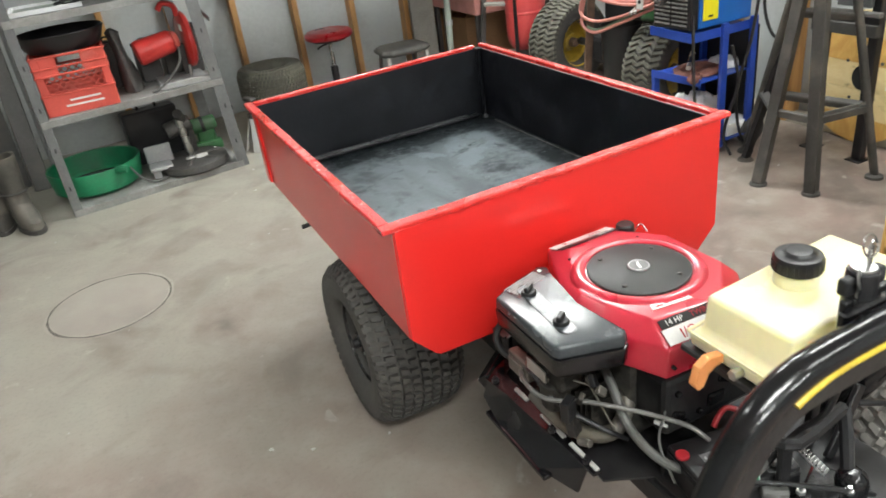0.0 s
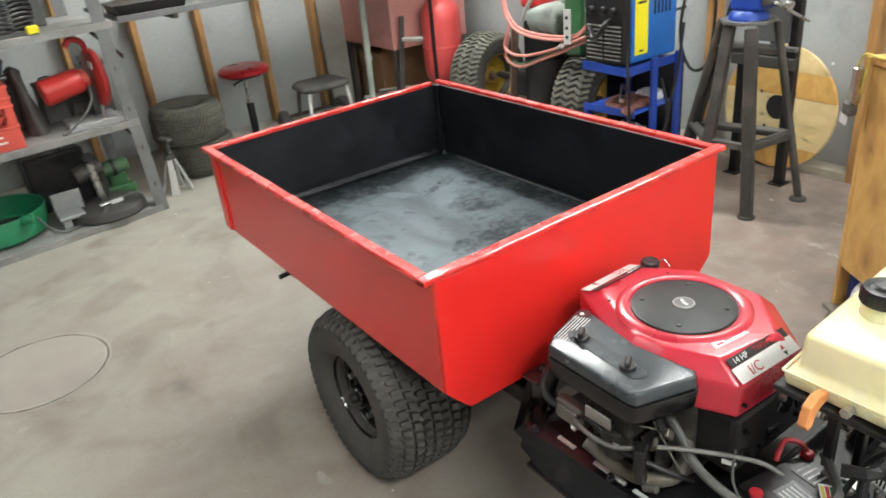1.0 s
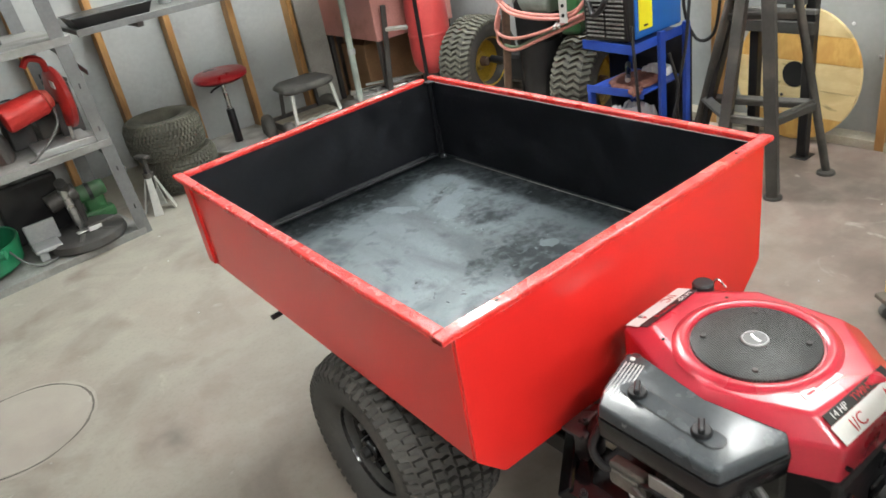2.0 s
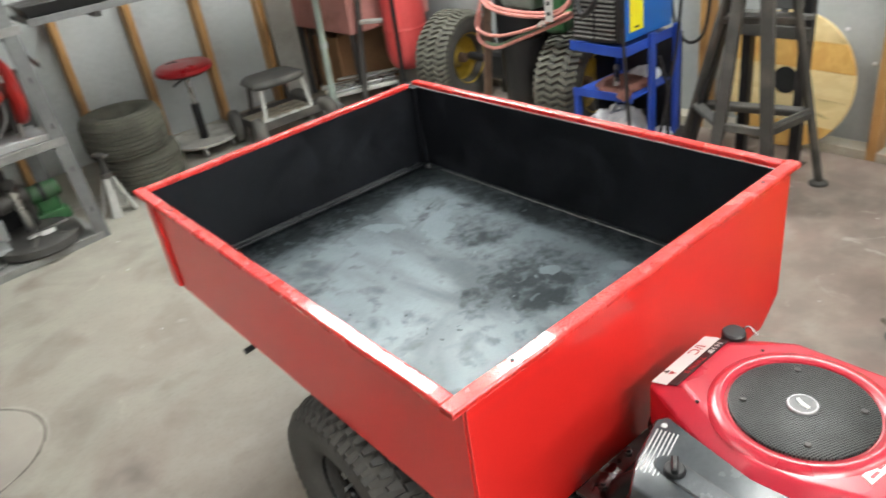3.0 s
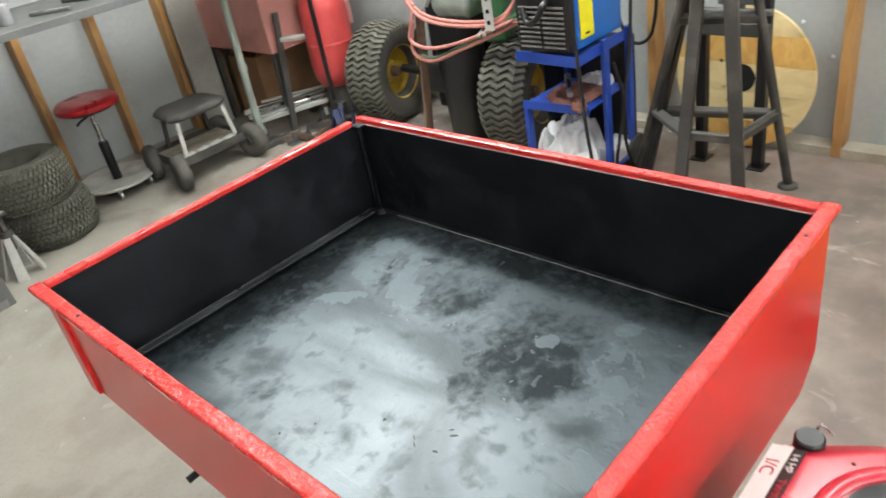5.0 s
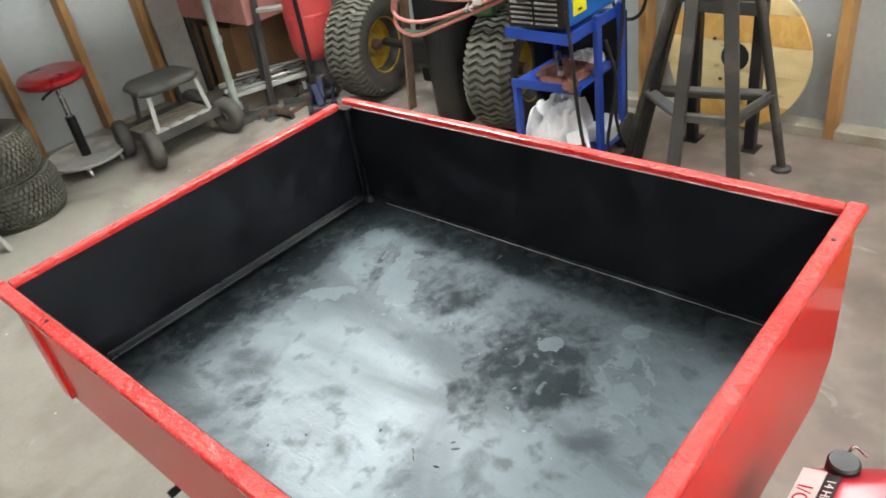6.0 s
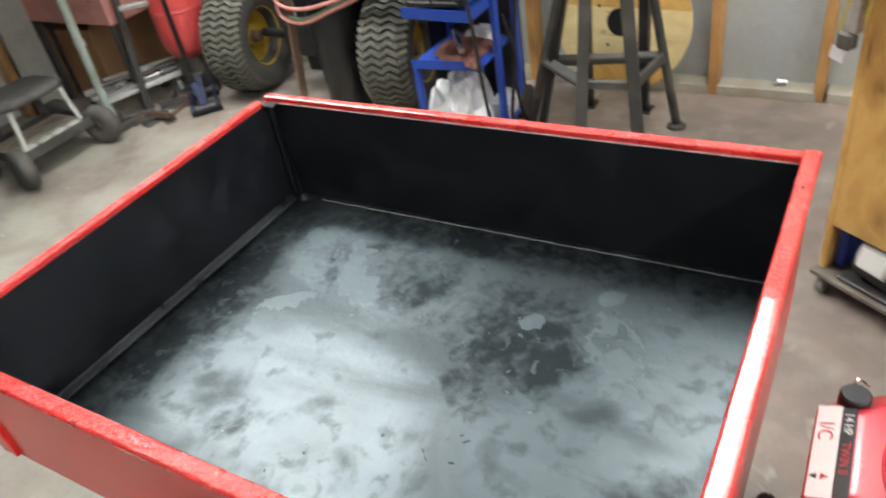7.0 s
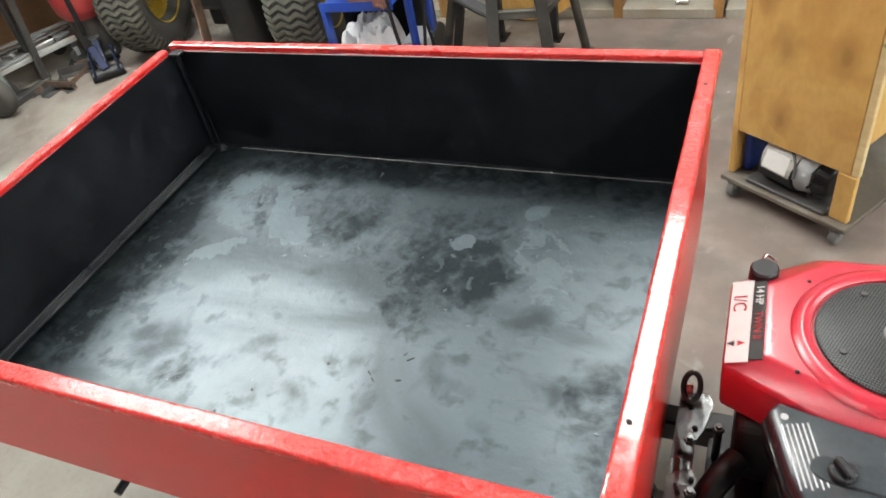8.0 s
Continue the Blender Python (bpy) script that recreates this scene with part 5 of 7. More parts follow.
part("connector", moved(box(-0.018, 0.018, -0.009, 0.009, 0, 0.014, 0.002), pose(0.302, -0.592, 0.429, 0, 0, 30)), WHITE, cart, "white plastic connector")
part("connector", moved(box(-0.01, 0.01, -0.007, 0.007, 0, 0.012, 0.002), pose(0.385, -0.6, 0.428, 0, 0, 60)), GALV, cart)
part("cable_boot", cyl((0.335, -0.62, 0.41), (0.37, -0.64, 0.405), 0.009, 0.014, 12, 0.002), HOSE_GREY, cart)
for x, y, z in ((0.4, -0.56, 0.43), (0.41, -0.585, 0.428), (0.39, -0.65, 0.402), (0.45, -0.69, 0.402), (0.52, -0.66, 0.367)):
    part("nut", merge(cyl((x, y, z), (x, y, z + 0.007), 0.008, n=6, bevel=0.001), cyl((x, y, z), (x, y, z + 0.014), 0.004, n=8)), STEEL, cart)
tag = part("colour_tag", moved(box(-0.028, 0.028, -0.012, 0.012, 0, 0.002), pose(0.345, -0.592, 0.433, 8, -10, 40)), WHITE, cart, "small printed tag")
for k, mm in enumerate((GREEN, LABEL_RED, YELLOW_STRAP)):
    part("tag_stripe", moved(box(-0.024, 0.024, -0.011 + 0.0075 * k, -0.005 + 0.0075 * k, 0.002, 0.0024), pose(0.345, -0.592, 0.433, 8, -10, 40)), mm, tag)
part("chrome_bracket", moved(box(-0.022, 0.022, -0.01, 0.01, 0, 0.02, 0.003), pose(0.41, -0.705, 0.366, 0, 0, 20)), STEEL, cart)
front_tyre = tyre("front_wheel", cart, 0.2, 0.22, 0.1, (0.87, -0.52, 0.2), (0.2, 1, 0), "blocks", RUBBER_DUSTY, 9, 46)
tagged(front_tyre, "dusty front tyre with block tread")
part("rim", lathe([(0.1, 0.06), (0.085, 0.03), (0.03, 0.02), (0.0, 0.02)], 24, (0.87, -0.52, 0.2), (0.2, 1, 0)), BLACK_GLOSS, front_tyre, smooth=True)
part("front_axle", cyl((0.5, -0.5, 0.2), (0.86, -0.52, 0.2), 0.02), BLACK_SATIN, cart)
part("axle_post", box(0.56, 0.62, -0.52, -0.44, 0.19, 0.312, 0.004), BLACK_SATIN, cart)

# ---- shelving along the north wall ----
shelf = thing("shelving_unit", (-0.69, 2.7, 0), 6.6, "dirty grey steel shelving unit with loaded shelves", "shelving")
for x, lean, wide in ((0.0, 0.0, 0.042), (0.872, -0.05, 0.06)):
    for y in (0.02, 0.56):
        s = 1 if x < 0.4 else -1
        def at(dx, dy, z):
            return (x + dx + lean * z, y + dy, z)
        web = loft([[at(-wide / 2, -0.022, z), at(wide / 2, -0.022, z), at(wide / 2, -0.018, z), at(-wide / 2, -0.018, z)] for z in (0, 2.0)])
        e = -s * wide / 2
        leg = loft([[at(e - 0.002, -0.018, z), at(e + 0.002, -0.018, z), at(e + 0.002, 0.026, z), at(e - 0.002, 0.026, z)] for z in (0, 2.0)])
        post = part("post", merge(web, leg), SHELF_STEEL, shelf)
        for k in range(9):
            z = 0.14 + 0.2 * k
            part("slot", box(x + lean * z - 0.003, x + lean * z + 0.003, y - 0.0232, y - 0.0215, z, z + 0.022), HOLE, post)
for z in (0.0, 0.462, 0.93):
    tray = merge(box(-0.02, 0.875, 0.0, 0.6, z + 0.03, z + 0.034), box(-0.02, 0.875, -0.004, 0.0, z, z + 0.034, 0.001), box(-0.02, 0.875, 0.6, 0.604, z, z + 0.034))
    part("shelf", tray, SHELF_TRAY, shelf)
for z in (0.44, 0.91):
    part("brace", beam((0.9, 0.03, z - 0.12), (0.9, 0.55, z), 0.004, 0.025, 0.0005), SHELF_STEEL, shelf)

bench = thing("workbench", label="long grey steel-edged workbench top carried on wall arms", category="workbench")
part("worktop", box(0.22, 2.3, 2.86, 3.56, 0.945, 0.965, 0.003), BENCH_TOP, bench)
part("front_edge", box(0.22, 2.3, 2.852, 2.8595, 0.938, 0.968, 0.001), SHELF_STEEL, bench, "pale dusty front edge")
for x in (0.51, 1.31, 2.11):
    part("arm", box(x - 0.015, x + 0.015, 2.9, 3.829, 0.91, 0.9445, 0.002), SHELF_STEEL, bench)


def milk_crate():
    """Square crate: plain lower band, lattice in the middle, hand hole above."""
    crate = thing("milk_crate", (-0.5, 2.918, 0.497), 0, "faded red plastic milk crate holding a dark tub", "crate")
    part("base", box(-0.155, 0.155, -0.155, 0.155, 0.0, 0.008), CRATE_RED, crate)
    for q in range(4):
        m = pose(0, 0, 0, 0, 0, 90 * q)
        low = moved(box(-0.165, 0.165, -0.167, -0.159, 0.0, 0.1, 0.002), m)
        side = part("side", low, CRATE_RED, crate)
        part("rib", moved(box(-0.168, 0.168, -0.171, -0.157, 0.094, 0.103, 0.002), m), CRATE_RED, side)
        part("rib", moved(box(-0.168, 0.168, -0.171, -0.157, 0.185, 0.194, 0.002), m), CRATE_RED, side)
        part("rib", moved(box(-0.168, 0.168, -0.171, -0.157, 0.222, 0.23, 0.002), m), CRATE_RED, side)
        part("rib", moved(box(-0.168, 0.168, -0.171, -0.157, 0.272, 0.282, 0.002), m), CRATE_RED, side)
        lattice = bmesh.new()
        for k in range(-3, 9):
            for s in (1, -1):
                x0 = -0.148 + 0.037 * k
                u0, u1 = max(0.0, (-0.13 - x0) / 0.082), min(1.0, (0.13 - x0) / 0.082)
                if u1 - u0 < 0.1:
                    continue
                a, b = (s * (x0 + 0.082 * u0), 0.103 + 0.082 * u0), (s * (x0 + 0.082 * u1), 0.103 + 0.082 * u1)
                lattice = merge(lattice, moved(beam((a[0], -0.163, a[1]), (b[0], -0.163, b[1]), 0.006, 0.006, 0), m))
        part("lattice", lattice, CRATE_RED, side)
        for x0, x1, z0, z1 in ((-0.165, -0.13, 0.1, 0.28), (0.13, 0.165, 0.1, 0.28), (-0.13, -0.055, 0.19, 0.28), (0.055, 0.13, 0.19, 0.28)):
            part("panel", moved(box(x0, x1, -0.166, -0.16, z0, z1, 0.001), m), CRATE_RED, side)
    for k, (a, b, z) in enumerate(((-0.05, 0.09, 0.06), (-0.075, 0.1, 0.035))):
        part("text_bar", box(a, b, -0.1685, -0.167, z, z + 0.009), WHITE, crate)
    return crate


milk_crate()
tub = thing("dark_tub", (-0.5, 2.93, 0.78), 0, "shallow black rubber tub resting on the crate", "tub")
part("bowl", lathe([(0, 0.012), (0.16, 0.012), (0.19, 0.07), (0.2, 0.085), (0.205, 0.08), (0.185, 0.03), (0.165, 0.0), (0, 0.0)], 40), BLACK_PLASTIC, tub, smooth=True)
can = thing("grey_cloth_bundle", (-0.24, 3.0, 0.497), 0, "slumped dark grey bundle beside the crate", "cloth bundle")
rings = []
for z, w, d, x in ((0, 0.05, 0.1, 0.0), (0.08, 0.045, 0.095, -0.005), (0.17, 0.03, 0.085, -0.015), (0.24, 0.024, 0.07, -0.025), (0.3, 0.03, 0.06, -0.03), (0.315, 0.012, 0.05, -0.03)):
    rings.append([(x + w * math.cos(a) + 0.006 * math.sin(3 * a + z * 30), d * math.sin(a), z) for a in [2 * math.pi * k / 18 for k in range(18)]])
part("cloth", loft(rings), BLACK_DUSTY, can, smooth=True)

saw = thing("cut_off_saw", (0.0, 2.95, 0.497), 0, "red cut-off saw with motor and blade guard", "power saw")
part("base", box(-0.12, 0.12, -0.13, 0.12, 0.0, 0.02, 0.004), GALV, saw)
part("foot_rail", box(-0.13, 0.125, -0.15, -0.125, 0.0, 0.03, 0.003), GALV, saw)
motor = part("motor", cyl((-0.19, -0.05, 0.185), (0.0, -0.03, 0.215), 0.064, 0.058, 28, 0.014), SHOP_RED, saw, "red motor body", smooth=True)
part("end_cap", cyl((0.0, -0.03, 0.215), (0.03, -0.027, 0.22), 0.052, 0.036, 24, 0.008), CRATE_RED, motor, "worn pale red end cap")
guard = lathe([(0.0, -0.018), (0.13, -0.018), (0.142, -0.01), (0.142, 0.01), (0.13, 0.018), (0.0, 0.018)], 40, (0.075, 0.02, 0.2), (1, 0.1, 0))
part("blade_guard", guard, SHOP_RED, saw, "red disc guard", smooth=True)
part("guard_label", moved(box(-0.002, 0.002, -0.04, 0.04, -0.015, 0.015), Matrix.Translation((0.055, -0.03, 0.27))), WHITE, saw)
part("arm", beam((0.05, 0.06, 0.02), (0.04, 0.03, 0.18), 0.04, 0.03), DARK_STEEL, saw)
part("handle", tube([(0.06, 0.0, 0.33), (0.05, -0.02, 0.38), (0.0, -0.03, 0.4), (-0.03, -0.03, 0.37)], 0.014, 10, 5), SHOP_RED, saw, smooth=True)
part("cord", tube([(0.02, -0.06, 0.18), (0.0, -0.12, 0.12), (-0.06, -0.14, 0.06), (-0.14, -0.15, 0.01), (-0.17, -0.16, 0.006)], 0.006, 8, 6), HOSE_GREY, saw, smooth=True)
part("clamp_screw", tube([(0.04, -0.1, 0.03), (0.045, -0.1, 0.09)], 0.008, 8, 1), STEEL, saw)

pan = thing("plastic_pan", (-0.56, 3.02, 0.036), 0, "round green plastic pan on the bottom shelf", "pan")
part("shell", lathe([(0, 0.008), (0.19, 0.008), (0.215, 0.03), (0.228, 0.13), (0.237, 0.133), (0.24, 0.126), (0.225, 0.02), (0.195, 0.0), (0, 0.0)], 48), GREEN, pan, smooth=True)
part("spout", tube([(0.1, -0.2, 0.11), (0.12, -0.225, 0.12), (0.15, -0.24, 0.12)], 0.02, 10, 4), GREEN, pan, smooth=True)
part("residue", lathe([(0, 0.012), (0.195, 0.012), (0.2, 0.02)], 32), BLACK_SATIN, pan, "dark oily residue")

mitre = thing("bench_machine", (-0.1, 2.96, 0.036), 0, "grey dusty bench machine with a round slotted base", "machine tool")
part("base", lathe([(0, 0.05), (0.165, 0.05), (0.18, 0.042), (0.185, 0.012), (0.175, 0.0), (0, 0.0)], 44, (0.04, -0.04, 0)), DARK_STEEL, mitre, smooth=True)
part("fence", box(-0.2, -0.06, 0.0, 0.02, 0.02, 0.15, 0.006, 2), GALV, mitre)
part("wing", box(-0.2, -0.08, -0.12, 0.06, 0.04, 0.06, 0.006, 2), GALV, mitre)
part("arm", tube([(0.06, 0.08, 0.05), (0.06, 0.06, 0.18), (0.03, 0.0, 0.27), (0.02, -0.03, 0.3)], 0.026, 12, 5), DARK_STEEL, mitre, smooth=True)
part("chrome_plate", moved(box(-0.035, 0.035, -0.012, 0.012, 0, 0.006, 0.002), pose(0.03, -0.09, 0.062, 12, 0, 10)), STEEL, mitre, "bright chrome plate")
part("motor_head", cyl((-0.06, 0.03, 0.2), (0.08, 0.03, 0.23), 0.045, 0.04, 20, 0.01), DARK_STEEL, mitre, smooth=True)
part("side_lug", box(0.12, 0.2, -0.06, -0.02, 0.012, 0.045, 0.008, 2), DARK_STEEL, mitre)
part("column", cyl((0.035, 0.0, 0.05), (0.02, 0.0, 0.26), 0.02, n=16), STEEL, mitre)
for k in range(3):
    part("handle", tube([(0.04, -0.04, 0.05), (0.04 + 0.16 * math.cos(k * 1.1 - 1.9), -0.04 + 0.16 * math.sin(k * 1.1 - 1.9), 0.04)], 0.015, 10, 1), DARK_STEEL, mitre, smooth=True)
part("label", box(0.05, 0.11, -0.105, -0.1, 0.055, 0.075), WHITE, mitre)
for y in (-0.11, 0.0):
    part("foot", box(-0.19, -0.15, y, y + 0.04, 0, 0.04, 0.003), GALV, mitre)
case = thing("dark_tool_case", (-0.2, 3.22, 0.036), 6, "dark blue-black tool case on the bottom shelf", "tool case")
part("shell", box(-0.16, 0.14, -0.06, 0.06, 0, 0.3, 0.015, 2), BLACK_PLASTIC, case)
part("handle", tube([(-0.06, 0, 0.3), (-0.05, 0, 0.33), (0.03, 0, 0.33), (0.04, 0, 0.3)], 0.008, 8, 4), BLACK_PLASTIC, case)
drill = thing("green_power_tool", (0.06, 3.14, 0.036), 0, "green electric hand tool behind the machine", "power tool")
part("body", merge(box(-0.09, 0.08, -0.04, 0.04, 0.0, 0.06, 0.015, 2), cyl((-0.08, 0, 0.15), (0.07, 0, 0.16), 0.045, 0.04, 20, 0.01), box(-0.05, 0.05, -0.025, 0.025, 0.05, 0.13, 0.01)), GREEN_PAINT, drill, smooth=True)
part("band", cyl((-0.02, 0, 0.154), (0.0, 0, 0.155), 0.047, n=20), BLACK_PLASTIC, drill)
cordset = thing("extension_cord", (-0.3, 2.85, 0.036), 0, "thin grey cord lying on the shelf", "cord")
part("cord", tube([(-0.1, 0.02, 0.12), (-0.06, -0.03, 0.05), (0.0, -0.05, 0.006), (0.07, -0.03, 0.006), (0.12, 0.04, 0.006)], 0.005, 8, 6), HOSE_GREY, cordset, smooth=True)

for x, y, z, w, tall, mm, word in ((-0.13, 3.14, 0.497, 0.11, 0.2, BLACK_DUSTY, "black"), (0.02, 3.2, 0.497, 0.14, 0.15, DARK_STEEL, "grey"), (-0.3, 3.16, 0.497, 0.1, 0.24, GREY_DARK, "grey"), (0.1, 3.12, 0.497, 0.08, 0.26, BLACK_DUSTY, "black"), (-0.38, 3.1, 0.966, 0.16, 0.13, GREY_DARK, "grey"), (-0.12, 3.06, 0.966, 0.12, 0.2, BLACK_DUSTY, "black")):
    parcel = thing("tool_box", (x, y, z), 8, "dusty dark " + word + " tool box at the back of the shelf", "tool box", "boxes on the shelves")
    part("body", box(-w / 2, w / 2, -0.05, 0.05, 0, tall - 0.02, 0.006, 2), mm, parcel)
    part("lid", box(-w / 2 - 0.003, w / 2 + 0.003, -0.053, 0.053, tall - 0.019, tall, 0.004, 2), mm, parcel)
    part("handle", tube([(-w / 4, 0, tall), (-w / 5, 0, tall + 0.02), (w / 5, 0, tall + 0.02), (w / 4, 0, tall)], 0.005, 8, 3), BLACK_PLASTIC, parcel, smooth=True)
# on the top shelf and bench
coil = thing("cable_coil", (-0.3, 2.86, 0.966), 0, "tangled coil of black cable on the top shelf", "cable coil")
part("coil", tube([((0.17 + 0.012 * math.sin(k * 1.7)) * math.cos(k * 0.35), 0.1 * math.sin(k * 0.35), 0.012 + 0.0011 * k + 0.006 * math.sin(k * 2.1)) for k in range(150)], 0.006, 7, 2), BLACK_PLASTIC, coil, smooth=True)
part("plug", box(0.12, 0.17, -0.11, -0.07, 0.0, 0.035, 0.008, 2), YELLOW, coil, "yellow plug")
frame_box = thing("white_framed_panel", (-0.56, 2.92, 0.966), 0, "pale framed panel lying on the top shelf", "panel")
part("frame", merge(box(-0.12, 0.2, -0.15, -0.135, 0, 0.02), box(-0.12, 0.2, 0.135, 0.15, 0, 0.02), box(-0.12, -0.105, -0.135, 0.135, 0, 0.02), box(0.185, 0.2, -0.135, 0.135, 0, 0.02)), PAPER, frame_box)
part("sheet", box(-0.105, 0.185, -0.135, 0.135, 0.002, 0.008), GREY_GREEN, frame_box)
tray = thing("black_tool_tray", (0.4, 2.98, 0.966), 0, "low black plastic tray on the workbench", "tray")
part("shell", loft([[(-0.16, -0.1, 0), (0.16, -0.1, 0), (0.16, 0.1, 0), (-0.16, 0.1, 0)], [(-0.18, -0.115, 0.045), (0.18, -0.115, 0.045), (0.18, 0.115, 0.045), (-0.18, 0.115, 0.045)]]), BLACK_PLASTIC, tray)
part("lip", box(-0.185, 0.185, -0.12, 0.12, 0.045, 0.05, 0.002), BLACK_PLASTIC, tray)
clutter = random.Random(9)
for k in range(9):
    x, y = 0.7 + 0.17 * k, clutter.uniform(2.95, 3.2)
    if k % 3 == 0:
        tin = thing("small_tin", (x, y, 0.966), 0, "small dusty tin standing on the workbench", "tin", "bench clutter")
        part("can", lathe([(0, 0), (0.03, 0), (0.031, 0.003), (0.031, 0.075), (0.028, 0.078), (0, 0.076)], 20), (GALV, DARK_STEEL, GREY_GREEN)[k // 3], tin, smooth=True)
    else:
        bar = thing("loose_bar", (x, y, 0.966), clutter.uniform(-70, 70), "loose steel bar lying on the workbench", "steel bar", "bench clutter")
        part("bar", box(-0.09, 0.09, -0.012, 0.012, 0, 0.014, 0.003), (DARK_STEEL, STEEL)[k % 2], bar)


# ---- on the floor by the north wall ----
def boot(x, y, turn):
    b = thing("work_boot", (x, y, 0), turn, "tall worn grey leather work boot, dusty", "boot", "pair of boots")
    rings = []
    for z, cx, rx, ry in ((0.02, 0.05, 0.12, 0.05), (0.06, 0.045, 0.115, 0.052), (0.1, 0.02, 0.085, 0.05), (0.14, -0.005, 0.06, 0.05), (0.2, -0.01, 0.056, 0.054), (0.3, -0.01, 0.062, 0.06), (0.37, -0.012, 0.066, 0.064)):
        rings.append([(cx + rx * math.cos(a), ry * math.sin(a), z + 0.006 * math.sin(2 * a + x * 9)) for a in [2 * math.pi * k / 20 for k in range(20)]])
    inner = [[(-0.012 + 0.058 * math.cos(a), 0.056 * math.sin(a), z) for a in [2 * math.pi * k / 20 for k in range(20)]] for z in (0.368, 0.25)]
    part("upper", loft(rings + inner), LEATHER, b, smooth=True)
    part("sole", loft([[(0.05 + 0.128 * math.cos(a), 0.056 * math.sin(a), z) for a in [2 * math.pi * k / 20 for k in range(20)]] for z in (0.0, 0.022)]), RUBBER, b)
    part("strap", tube([(-0.01 + 0.062 * math.cos(a), 0.06 * math.sin(a), 0.19) for a in [2 * math.pi * k / 16 for k in range(17)]], 0.006, 6, 1), RUBBER, b)
    return b


boot(-0.93, 2.76, -70)
boot(-1.05, 2.88, -85)


def loose_tyre(x, y, z, turn):
    t = thing("tyre", (x, y, z), turn, "dusty worn bare tyre lying flat in a stack", "tyre", "stacked tyres")
    tyre("carcass", t, 0.205, 0.205, 0.105, (0, 0, 0.104), (0, 0, 1), "blocks", RUBBER_OLIVE, 9, 56)
    return t


loose_tyre(0.575, 3.28, 0, 0)
loose_tyre(0.535, 3.255, 0.207, 35)

jack = thing("jack_stand", (0.33, 3.03, 0), 20, "dusty white steel jack stand", "jack stand")
for k in range(4):
    a = math.pi / 4 + k * math.pi / 2
    leg = loft([[(0.085 * math.cos(a + s), 0.085 * math.sin(a + s), 0.0) for s in (-0.28, 0.28)] + [(0.075 * math.cos(a + 0.28), 0.075 * math.sin(a + 0.28), 0.0), (0.075 * math.cos(a - 0.28), 0.075 * math.sin(a - 0.28), 0.0)],
                [(0.024 * math.cos(a + s), 0.024 * math.sin(a + s), 0.2) for s in (-0.6, 0.6)] + [(0.018 * math.cos(a + 0.6), 0.018 * math.sin(a + 0.6), 0.2), (0.018 * math.cos(a - 0.6), 0.018 * math.sin(a - 0.6), 0.2)]])
    part("leg", leg, PALE_PAINT, jack)
part("ratchet_post", box(-0.01, 0.01, -0.013, 0.013, 0.12, 0.29, 0.002), DARK_STEEL, jack)
part("saddle", box(-0.02, 0.02, -0.045, 0.045, 0.285, 0.305, 0.006), DARK_STEEL, jack)
part("collar", cyl((0, 0, 0.185), (0, 0, 0.21), 0.027, n=16), DARK_STEEL, jack)

stool = thing("shop_stool", (1.0, 3.47, 0), 0, "red vinyl shop stool on a round wheeled base", "stool")
part("seat", lathe([(0, 0.503), (0.11, 0.502), (0.14, 0.496), (0.156, 0.48), (0.155, 0.462), (0.146, 0.452), (0.13, 0.45), (0, 0.45)], 44), VINYL, stool, smooth=True)
part("seat_pan", lathe([(0, 0.4495), (0.13, 0.4495), (0.11, 0.437), (0, 0.437)], 32), BLACK_SATIN, stool)
part("lever", tube([(0.02, -0.02, 0.43), (-0.09, -0.1, 0.428), (-0.12, -0.12, 0.42)], 0.006, 8, 3), BLACK_SATIN, stool)
part("gas_spring", cyl((0, 0, 0.26), (0, 0, 0.44), 0.013), STEEL, stool, smooth=True)
part("outer_tube", cyl((0, 0, 0.06), (0, 0, 0.27), 0.024, n=20, bevel=0.003), BLACK_SATIN, stool, smooth=True)
part("base", lathe([(0, 0.066), (0.172, 0.066), (0.192, 0.076), (0.196, 0.074), (0.192, 0.06), (0, 0.06)], 48), PALE_PAINT, stool, "dusty pale steel tray base", smooth=True)
for k in range(5):
    a = 0.5 + 2 * math.pi * k / 5
    x, y = 0.155 * math.cos(a), 0.155 * math.sin(a)
    part("caster", merge(cyl((x - 0.008, y, 0.022), (x + 0.008, y, 0.022), 0.022, n=16, bevel=0.003), box(x - 0.011, x + 0.011, y - 0.01, y + 0.01, 0.03, 0.06, 0.003)), STEEL, stool)

creeper = thing("rolling_seat", (1.385, 3.24, 0), 0, "dark rolling work seat with tool tray and rubber wheels", "rolling seat")
seat_poly = [(-0.11, -0.125), (0.12, -0.125), (0.175, -0.085), (0.165, 0.09), (0.11, 0.14), (-0.1, 0.14), (-0.15, 0.09), (-0.165, -0.085)]
cushion = loft([[(x * k, y * k, z) for x, y in seat_poly] for k, z in ((0.88, 0.31), (1.0, 0.325), (1.0, 0.34), (0.9, 0.354))])
part("seat", soften(cushion, 0.006, 2), BLACK_DUSTY, creeper, "dusty black padded seat", smooth=True)
for x, y in ((-0.12, -0.09), (0.14, -0.09), (-0.1, 0.1), (0.12, 0.1)):
    part("leg", beam((x * 1.15, y * 1.15, 0.14), (x, y, 0.31), 0.022, 0.012), PALE_PAINT if y < 0 else DARK_STEEL, creeper, "pale steel leg" if y < 0 else "")
